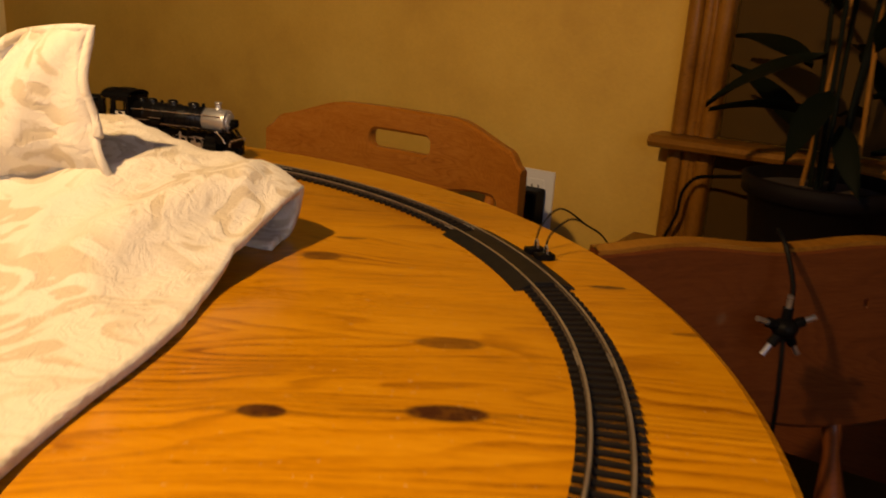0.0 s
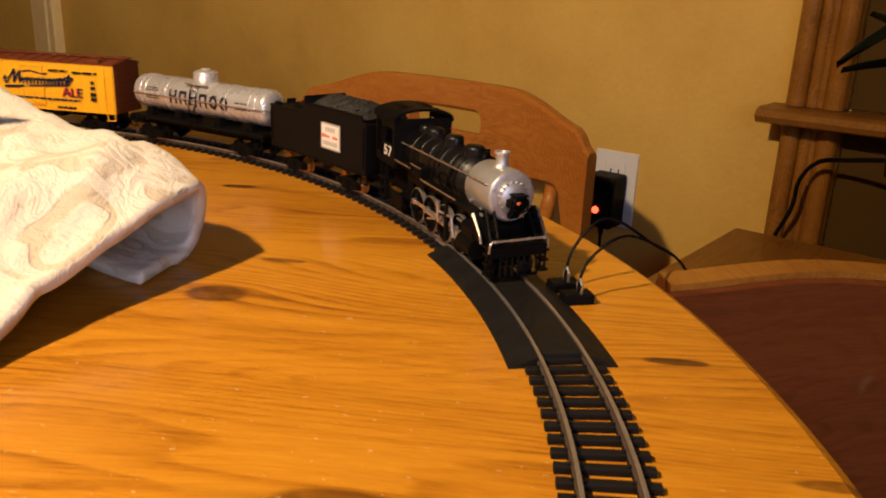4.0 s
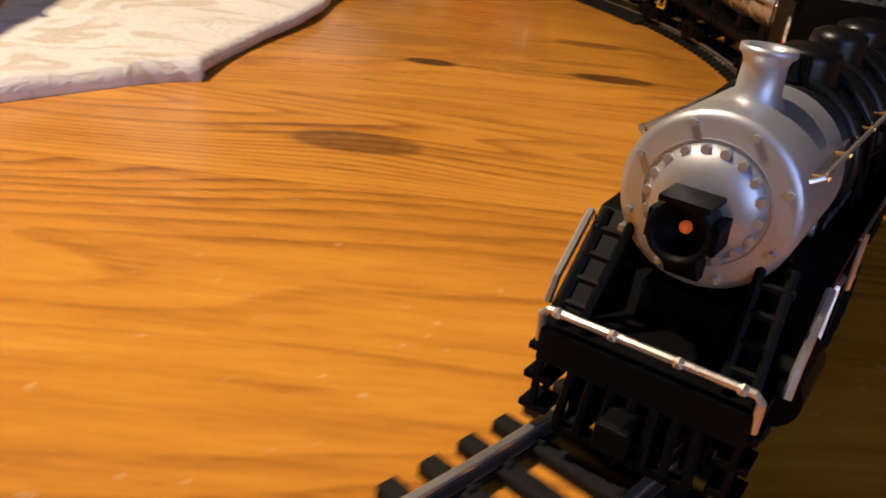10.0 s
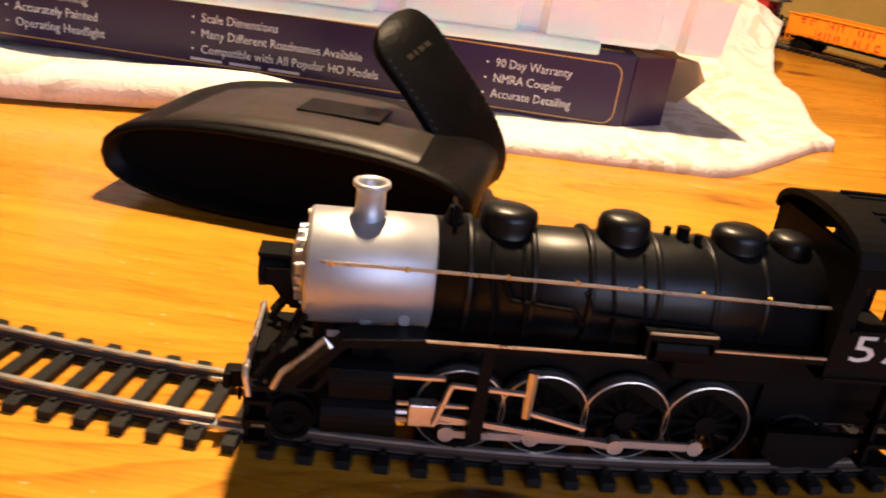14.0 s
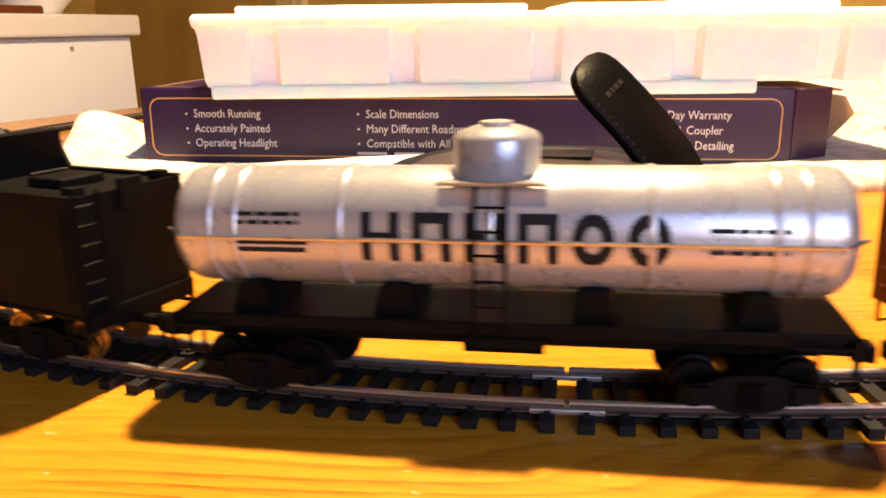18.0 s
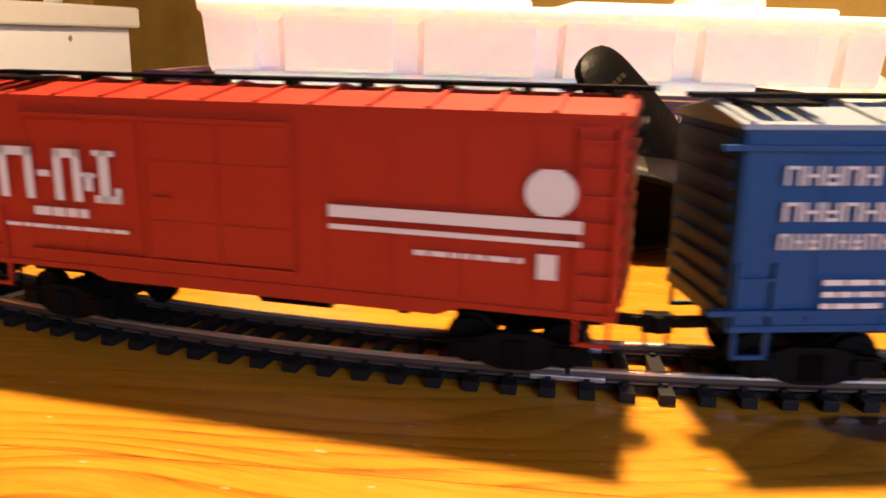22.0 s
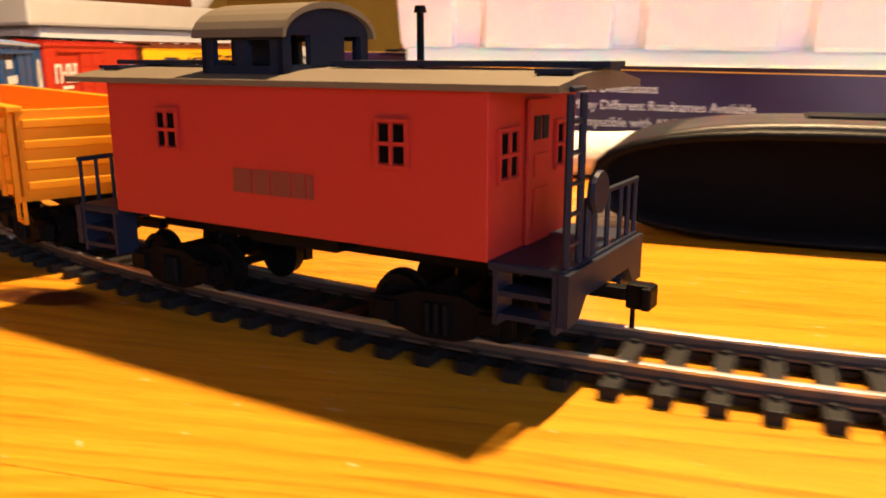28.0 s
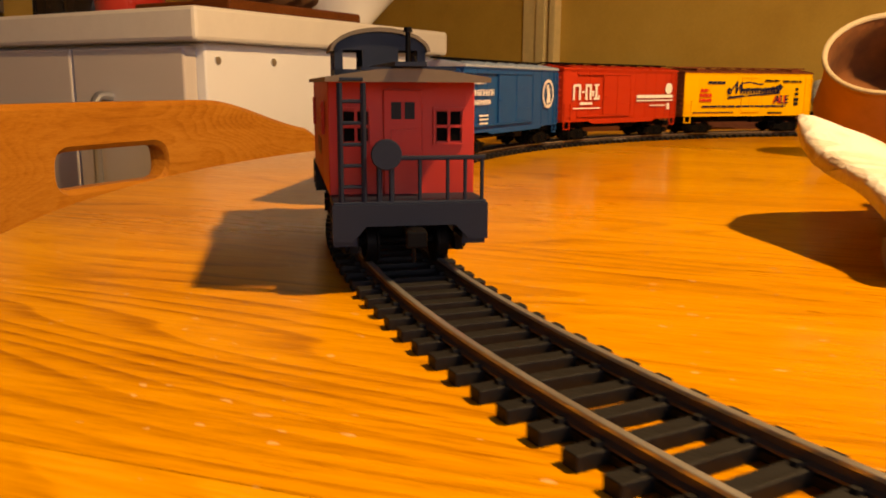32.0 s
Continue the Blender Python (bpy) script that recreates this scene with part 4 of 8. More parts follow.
def gondola_car():
    car = thing("gondola_car", "orange open gondola car with red lettering bars", "freight car", group="cars of the train")
    h, w, z0, z1 = 0.0755, 0.0164, 0.0178, 0.0382
    bm = empty_bm()
    box(bm, -h, h, -w, w, z0, z0 + 0.0014)
    part("floor_plate", bm, ORANGE, car)
    for side in (1, -1):
        bm = empty_bm()
        box(bm, -h, h, min(side * w, side * (w - 0.0013)), max(side * w, side * (w - 0.0013)), z0, z1, 0.0002)
        box(bm, -h - 0.0003, h + 0.0003, side * w - 0.0017, side * w + 0.0017, z1 - 0.0006, z1 + 0.0008, 0.0003)
        wall = part("side_wall", bm, ORANGE, car)
        m = side_plane(side, w)
        for k in range(13):
            u = -h + 0.003 + k * (2 * h - 0.006) / 12
            bm = empty_bm()
            box(bm, u - 0.0008, u + 0.0008, z0 - 0.0005, z1 - 0.0004, 0.0, 0.0011, 0.0002, m=m)
            part("rib", bm, ORANGE, wall)
        part("stirrup", stirrup_bm(-h + 0.0045, side, w, z0), ORANGE, car)
        part("stirrup", stirrup_bm(h - 0.0045, side, w, z0), ORANGE, car)
        part("ladder", ladder_bm(h - 0.0045, z0 + 0.001, z1 - 0.002, side, w + 0.0006), ORANGE, car)
    for end in (1, -1):
        bm = empty_bm()
        box(bm, min(end * h, end * (h - 0.0013)), max(end * h, end * (h - 0.0013)), -w, w, z0, z1, 0.0002)
        wall = part("end_wall", bm, ORANGE, car)
        for k in range(4):
            z = z0 + 0.0035 + k * 0.0046
            part("rib", box(empty_bm(), min(end * h, end * (h + 0.0009)), max(end * h, end * (h + 0.0009)), -w + 0.001, w - 0.001, z - 0.001, z + 0.001, 0.0003), ORANGE, wall)
    bm = empty_bm()
    box(bm, -h + 0.003, h - 0.003, -0.0042, 0.0042, z0 - 0.0046, z0, 0.0004)
    for side in (1, -1):
        slab(bm, [(-h * 0.66, z0), (-h * 0.56, z0 - 0.0024), (h * 0.56, z0 - 0.0024), (h * 0.66, z0)], side * w - 0.0008, side * w + 0.0002)
    part("underframe", bm, SATIN, car)
    half = w + 0.0002
    mm_bars("red_lettering", block_row("hniohn"[0:5], -26.5, 29.4, 36.2, 7.2, 4.4) + block_row("hnoinio", -38.5, 19.4, 26.2, 6.8, 4.6), RED_INK, car, half, "two rows of plain red blocks")
    mm_bars("red_print", word_bars(rng, -62, -53.5, 34.4, 1.9, 9) + word_bars(rng, -57, -53, 31.2, 1.6, 4) + word_bars(rng, -49.5, -41, 34.4, 1.9, 9) + word_bars(rng, -49.5, -45, 31.2, 1.6, 4) + [(46, 52, 33, 35), (46, 52, 29, 31), (55, 62, 32, 35), (55, 62, 26, 29), (55, 62, 21, 23)], RED_INK, car, half)
    for a in (-h + 0.020, h - 0.020):
        add_truck(car, a)
    couplers(car, h)
    return car


gondola = gondola_car()


def tank_car():
    car = thing("tank_car", "silver tank car with a dome and dark lettering bars", "freight car", group="cars of the train")
    h, r, zc = 0.0655, 0.0124, 0.0375
    along = Matrix.Translation((0, 0, zc)) @ Matrix.Rotation(radians(90), 4, "Y")
    bm = empty_bm()
    turned(bm, [(0, -h - 0.0026), (r * 0.45, -h - 0.0020), (r * 0.80, -h - 0.0006), (r * 0.96, -h + 0.0012), (r, -h + 0.0030), (r, h - 0.0030), (r * 0.96, h - 0.0012), (r * 0.80, h + 0.0006), (r * 0.45, h + 0.0020), (0, h + 0.0026)], 48, along)
    tank = part("tank", bm, TANK_SILVER, car, smooth=True)
    for x in (-0.0575, -0.052, -0.03, 0.0, 0.03, 0.052, 0.0575):
        bm = empty_bm()
        turned(bm, [(r, x - 0.0008), (r + 0.00035, x - 0.0006), (r + 0.00035, x + 0.0006), (r, x + 0.0008)], 48, along)
        part("band", bm, TANK_SILVER, tank, smooth=True)
    bm = empty_bm()
    turned(bm, [(0.0096, 0.0475), (0.0092, 0.0488), (0.0086, 0.0490), (0.0086, 0.0555), (0.0080, 0.0566), (0.0050, 0.0578), (0, 0.0582)], 32, Matrix.Translation((0.0, 0, 0)))
    dome = part("dome", bm, TANK_SILVER, tank, smooth=True)
    bm = empty_bm()
    turned(bm, [(0.0032, 0.0574), (0.0032, 0.0588), (0.0, 0.0592)], 16)
    part("dome_lid", bm, TANK_SILVER, dome)
    for side in (1, -1):
        bm = empty_bm()
        box(bm, -0.0105, 0.0105, side * 0.0095 - 0.0018, side * 0.0095 + 0.0018, 0.0478, 0.0484)
        part("dome_platform", bm, ROD_METAL, car)
        bm = empty_bm()
        for x in (-0.0030, 0.0030):
            tube(bm, [(x, side * 0.0100, 0.0478), (x, side * 0.0128, 0.0440), (x, side * 0.0140, 0.0380), (x, side * 0.0150, 0.0290), (x, side * 0.0152, 0.0190)], 0.00040, 6)
        for y, z in ((0.0128, 0.0440), (0.0138, 0.0395), (0.0143, 0.0350), (0.0148, 0.0300), (0.0151, 0.0250)):
            rod(bm, (-0.0030, side * y, z), (0.0030, side * y, z), 0.0003, 6)
        part("tank_ladder", bm, SATIN, car)
        bm = empty_bm()
        tube(bm, [(-h - 0.003, side * 0.0068, zc)] + [(-h + 0.002, side * (r + 0.0010), zc), (h - 0.002, side * (r + 0.0010), zc), (h + 0.003, side * 0.0068, zc)], 0.00045, 6)
        part("handrail", bm, ROD_METAL, car)
        # plain strokes for the name, bent round the shell
        bm = empty_bm()
        m0 = side_plane(side, 0.0)
        for u0, u1, v0, v1 in block_row("hnhnoo", -25.4, 33.0, 42.6, 7.6, 2.6) + word_bars(rng, -52, -38, 42.0, 0.8, 3) + word_bars(rng, -52, -38, 40.4, 0.8, 3) + [(-53, -36.5, 36.0, 36.7), (-52, -37, 34.4, 35.4)] + word_bars(rng, 40, 54, 40.0, 0.8, 3) + word_bars(rng, 40, 54, 36.0, 0.8, 3):
            n = max(1, int((v1 - v0) / 0.9))
            for k in range(n):
                a0 = math.asin(max(-1, min(1, (v0 + (v1 - v0) * k / n - zc * 1000) / 12.4)))
                a1 = math.asin(max(-1, min(1, (v0 + (v1 - v0) * (k + 1) / n - zc * 1000) / 12.4)))
                rr = r + 0.00018
                q = [m0 @ Vector((u * MM, zc + rr * math.sin(a), rr * math.cos(a))) for u, a in ((u0, a0), (u1, a0), (u1, a1), (u0, a1))]
                bm.faces.new([bm.verts.new(p) for p in q])
        part("name_mark", bm, BLACK_INK, car, "row of plain dark strokes on the tank")
    bm = empty_bm()
    box(bm, -h - 0.001, h + 0.001, -0.0135, 0.0135, 0.0186, 0.0214, 0.0004)
    box(bm, -h + 0.003, h - 0.003, -0.0042, 0.0042, 0.0135, 0.0186)
    part("underframe", bm, SATIN, car)
    for x in (-0.050, -0.02, 0.02, 0.050):
        bm = empty_bm()
        slab(bm, [(x - 0.004, 0.0213), (x + 0.004, 0.0213), (x + 0.0025, 0.0272), (x - 0.0025, 0.0272)], -0.0105, 0.0105)
        part("saddle", bm, SATIN, car)
    bm = empty_bm()
    rod(bm, (-0.010, 0.008, 0.0160), (0.006, 0.008, 0.0160), 0.0028, 10)
    part("brake_cylinder", bm, SATIN, car)
    for d in (1, -1):
        bm = empty_bm()
        box(bm, d * (h + 0.001) - 0.0010, d * (h + 0.001) + 0.0010, -0.0150, 0.0150, 0.0170, 0.0205)
        part("end_sill", bm, SATIN, car)
        for y in (-0.0145, 0.0145):
            bm = empty_bm()
            rod(bm, (d * (h + 0.001), y, 0.0190), (d * (h - 0.010), y, 0.0190), 0.0004, 6)
            rod(bm, (d * (h + 0.001), y, 0.0120), (d * (h + 0.001), y, 0.0180), 0.0004, 6)
            rod(bm, (d * (h - 0.006), y, 0.0120), (d * (h - 0.006), y, 0.0190), 0.0004, 6)
            rod(bm, (d * (h - 0.006), y, 0.0120), (d * (h + 0.001), y, 0.0120), 0.0004, 6)
            part("stirrup", bm, SATIN, car)
    for a in (-h + 0.018, h - 0.018):
        add_truck(car, a)
    couplers(car, h)
    return car


tanker = tank_car()


def window_parts(parent, m, wd, ht, frame, glass):
    """A small four-pane window: near-black panes, the inside's shade in their colour, behind a moulded frame with bars.
    """
    bm = empty_bm()
    for su in (-1, 1):
        for sv in (-1, 1):
            box(bm, su * wd / 4 - wd * 0.20, su * wd / 4 + wd * 0.20, sv * ht / 4 - ht * 0.20, sv * ht / 4 + ht * 0.20, 0.0001, 0.00022, m=m)
    pane = part("window_panes", bm, glass, parent)
    bm = empty_bm()
    t = 0.00055
    for a, b, c, d in ((-wd / 2 - t, wd / 2 + t, ht / 2, ht / 2 + t), (-wd / 2 - t, wd / 2 + t, -ht / 2 - t, -ht / 2), (-wd / 2 - t, -wd / 2, -ht / 2, ht / 2), (wd / 2, wd / 2 + t, -ht / 2, ht / 2), (-0.0003, 0.0003, -ht / 2, ht / 2), (-wd / 2, wd / 2, -0.0003, 0.0003)):
        box(bm, a, b, c, d, 0.0, 0.0006, m=m)
    part("window_frame", bm, frame, pane)


def caboose_car():
    car = thing("caboose", "red wooden caboose with a slate blue cupola and end platforms", "caboose", group="cars of the train")
    dx = 0.0004                       # the body's middle against the car's middle
    h, w, z0, z1 = 0.0415, 0.0164, 0.0198, 0.0452
    bm = empty_bm()
    box(bm, -h, h, -w, w, z0, z1, 0.0003)
    body = part("body", bm, CABOOSE_RED, car)
    for side in (1, -1):
        m = side_plane(side, w + 0.0002)
        for u in (-0.0250, 0.0250):
            window_parts(body, m @ Matrix.Translation((u, 0.0366, 0)), 0.0050, 0.0066, CABOOSE_RED, DARK_OPENING)
    mm_bars("faded_mark", word_bars(rng, -9, 9, 28.5, 4.2, 2.8), GREY_INK, body, w + 0.0001, "faded dark lettering bars")
    for end in (1, -1):
        m = Matrix(((0, 0, end, end * (h + 0.0001)), (end, 0, 0, 0), (0, 1, 0, 0), (0, 0, 0, 1)))
        for u in (-0.0104, 0.0104):
            window_parts(body, m @ Matrix.Translation((u, 0.0352, 0)), 0.0060, 0.0072, CABOOSE_RED, DARK_OPENING)
        bm = empty_bm()
        box(bm, -0.0043, 0.0043, z0, z1 - 0.0020, 0.0, 0.0007, 0.0002, m=m)
        box(bm, -0.0026, 0.0026, 0.0310, 0.0345, 0.0007, 0.0010, m=m)
        box(bm, -0.0026, 0.0026, 0.0220, 0.0290, 0.0007, 0.0010, m=m)
        door = part("end_door", bm, CABOOSE_RED, body)
        bm = empty_bm()
        for u in (-0.0015, 0.0015):
            box(bm, u - 0.0011, u + 0.0011, 0.0368, 0.0405, 0.0007, 0.00095, m=m)
        part("door_window", bm, BLACK_INK, door)
    # roof with its overhang, walkway and stove pipe
    hr = 0.0525
    bm = empty_bm()
    sec = [(-w - 0.0010, z1 - 0.0004), (w + 0.0010, z1 - 0.0004), (w + 0.0010, z1 + 0.0006), (0.0075, z1 + 0.0021), (0, z1 + 0.0025), (-0.0075, z1 + 0.0021), (-w - 0.0010, z1 + 0.0006)]
    sweep(bm, sec, -hr, hr)
    roof = part("roof", bm, ROOF_GREY, car)
    for x0, x1 in ((-hr - 0.002, -0.0030), (0.0222, hr + 0.002)):
        part("running_board", box(empty_bm(), x0, x1, -0.0033, 0.0033, z1 + 0.0028, z1 + 0.0037), SLATE, roof)
    for d in (-1, 1):
        part("roof_step", box(empty_bm(), d * (hr - 0.004) - 0.003, d * (hr - 0.004) + 0.003, -0.010, 0.010, z1 + 0.0020, z1 + 0.0027), SLATE, roof)
    bm = empty_bm()
    rod(bm, (-0.0165, -0.0050, z1), (-0.0165, -0.0050, 0.0580), 0.00065, 10)
    rod(bm, (-0.0165, -0.0050, 0.0570), (-0.0165, -0.0050, 0.0582), 0.0012, 10, 0.0009)
    part("stove_pipe", bm, SATIN, roof)
    # cupola with a barrel roof and open windows
    c0, c1, cw = 0.0002, 0.0195, 0.0122
    ztop = 0.0532

    def arch(hw, zt, rise, n=10):
        return [(-hw, z1), (hw, z1), (hw, zt)] + [(hw * math.cos(a), zt + rise * math.sin(a)) for a in [math.pi * k / n for k in range(1, n)]] + [(-hw, zt)]

    bm = empty_bm()
    for x0, x1 in ((c0, c0 + 0.0012), (c1 - 0.0012, c1)):
        for y0, y1 in ((-cw, -cw + 0.0022), (-0.0048, 0.0048), (cw - 0.0022, cw)):
            box(bm, x0, x1, y0, y1, z1, ztop)
        box(bm, x0, x1, -cw, cw, z1, 0.0482)
        a = [(y, z) for y, z in arch(cw, ztop, 0.0052) if z >= ztop - 1e-6]
        sweep(bm, a, x0, x1)
    for side in (-1, 1):
        y0, y1 = sorted((side * cw, side * (cw - 0.0012)))
        box(bm, c0, c1, y0, y1, z1, 0.0480)
        for x in (c0 + 0.0015, (c0 + c1) / 2, c1 - 0.0015):
            box(bm, x - 0.0014, x + 0.0014, y0, y1, 0.0480, ztop)
        box(bm, c0, c1, y0, y1, ztop - 0.0008, ztop)
    cupola = part("cupola", bm, SLATE, car)
    bm = empty_bm()
    outer, inner = [], []
    for k in range(15):
        a = math.pi * k / 14
        outer.append(((cw + 0.0012) * math.cos(a), ztop + 0.0062 * math.sin(a) - 0.0003))
        inner.append(((cw + 0.0004) * math.cos(a), ztop + 0.0052 * math.sin(a) - 0.0004))
    sweep(bm, outer + inner[::-1], c0 - 0.0012, c1 + 0.0012)
    part("cupola_roof", bm, ROOF_GREY, cupola)
    # platforms, railings, ladders, end beams and steps
    for end in (1, -1):
        x0, x1 = end * h, end * 0.0538
        bm = empty_bm()
        box(bm, min(x0, x1), max(x0, x1), -w, w, z0 - 0.0010, z0 + 0.0004, 0.0003)
        plat = part("platform", bm, SLATE, car)
        bm = empty_bm()
        slab(bm, [(-0.0166, 0.0196), (0.0166, 0.0196), (0.0166, 0.0118), (0.0125, 0.0118), (0.0095, 0.0150), (-0.0095, 0.0150), (-0.0125, 0.0118), (-0.0166, 0.0118)], 0.0, 0.0016, Matrix(((0, 1, 0, x1 - 0.0008), (1, 0, 0, 0), (0, 0, 1, 0), (0, 0, 0, 1))))
        part("end_beam", bm, SLATE, plat)
        for side in (-1, 1):
            bm = empty_bm()
            for z in (0.0120, 0.0155):
                y0, y1 = sorted((side * w, side * (w - 0.0050)))
                box(bm, min(x0, x1) + 0.002, max(x0, x1) - 0.002, y0, y1, z - 0.0004, z + 0.0004)
            box(bm, min(x0, x1) + 0.001, min(x0, x1) + 0.0018, *sorted((side * w, side * (w - 0.0050))), 0.0105, z0)
            box(bm, max(x0, x1) - 0.0018, max(x0, x1) - 0.001, *sorted((side * w, side * (w - 0.0050))), 0.0105, z0)
            part("steps", bm, SLATE, plat)
        bm = empty_bm()
        xr = x1 - end * 0.0006
        for y in (0.0155, 0.0118, 0.0080, 0.0020):
            rod(bm, (xr, y * end, z0), (xr, y * end, 0.0292), 0.00042, 6)
        rod(bm, (xr, -0.0040 * end, 0.0292), (xr, 0.0160 * end, 0.0292), 0.0005, 6)
        part("railing", bm, SLATE, plat)
        bm = empty_bm()
        for y in (-0.0098, -0.0146):
            rod(bm, (xr, y * end, z0 - 0.001), (xr, y * end, z1 - 0.0006), 0.00060, 8)
        for k in range(6):
            z = z0 + 0.0035 + k * 0.0044
            rod(bm, (xr, -0.0098 * end, z), (xr, -0.0146 * end, z), 0.0004, 6)
        part("ladder", bm, SLATE, plat)
        bm = empty_bm()
        m = Matrix.Translation((xr + end * 0.0010, -0.0052 * end, 0.0300)) @ Matrix.Rotation(radians(90), 4, "Y")
        turned(bm, [(0.0, -0.0006), (0.0031, -0.0006), (0.0033, 0.0), (0.0031, 0.0006), (0.0, 0.0006)], 18, m)
        for y in (-0.0040, -0.0066):
            rod(bm, (xr, y * end, z0), (xr, y * end, 0.0292), 0.0006, 6)
        part("brake_wheel", bm, SLATE, plat)
    bm = empty_bm()
    box(bm, -h, h, -0.005, 0.005, 0.0150, z0)
    box(bm, -0.010, 0.010, -0.012, 0.012, 0.0165, z0)
    part("underframe", bm, SATIN, car)
    for a in (-0.0300, 0.0300):
        add_truck(car, a)
    couplers(car, 0.0538)
    return car


caboose = caboose_car()


# ---- steam locomotive and tender ----
CRANKS = []                          # rods: object, kind, data
DRIVER_R, CRANK = 0.00925, 0.0042


def sx(s):
    """Along the locomotive: millimetres behind the pilot's front to its own x."""
    return 0.0685 - s * MM


def driver_bm():
    """A spoked driver pair on its axle with counterweights and crank pins."""
    bm = empty_bm()
    for side in (1, -1):
        m = Matrix.Translation((0, side * 0.0082, 0)) @ Matrix.Rotation(radians(-90 * side), 4, "X")
        r = DRIVER_R
        turned(bm, [(r - 0.0016, -0.0010), (r - 0.0003, -0.0010), (r - 0.0003, 0.0009), (r - 0.0016, 0.0010), (r - 0.0016, -0.0010)], 32, m)
        turned(bm, [(r - 0.0003, -0.0012), (r, -0.0012), (r, 0.0009), (r - 0.0003, 0.0010), (r - 0.0003, -0.0012)], 32, m)
        bm.faces.ensure_lookup_table()
        for face in bm.faces[-128:]:
            face.material_index = 1
        turned(bm, [(r - 0.001, -0.0017), (r + 0.0007, -0.0017), (r + 0.0007, -0.0012), (r - 0.001, -0.0012)], 32, m)
        turned(bm, [(0, -0.0008), (0.0022, -0.0008), (0.0022, 0.0010), (0, 0.0010)], 14, m)
        for k in range(12):
            a = k * math.tau / 12
            y = side * 0.0082
            rod(bm, (0.002 * math.cos(a), y, 0.002 * math.sin(a)), ((r - 0.001) * math.cos(a), y, (r - 0.001) * math.sin(a)), 0.00045, 6)
        out = [((r - 0.0014) * math.cos(a), (r - 0.0014) * math.sin(a)) for a in [radians(230 + 80 * i / 8) for i in range(9)]]
        slab(bm, out, side * 0.0082 - 0.0009, side * 0.0082 + 0.0009)
        rod(bm, (0, side * 0.0082, CRANK), (0, side * 0.0122, CRANK), 0.0011, 10)
    rod(bm, (0, -0.009, 0), (0, 0.009, 0), 0.0014, 10)
    return bm


DRIVER = mesh_of(driver_bm(), "driving_axle", [SATIN, ROD_METAL])


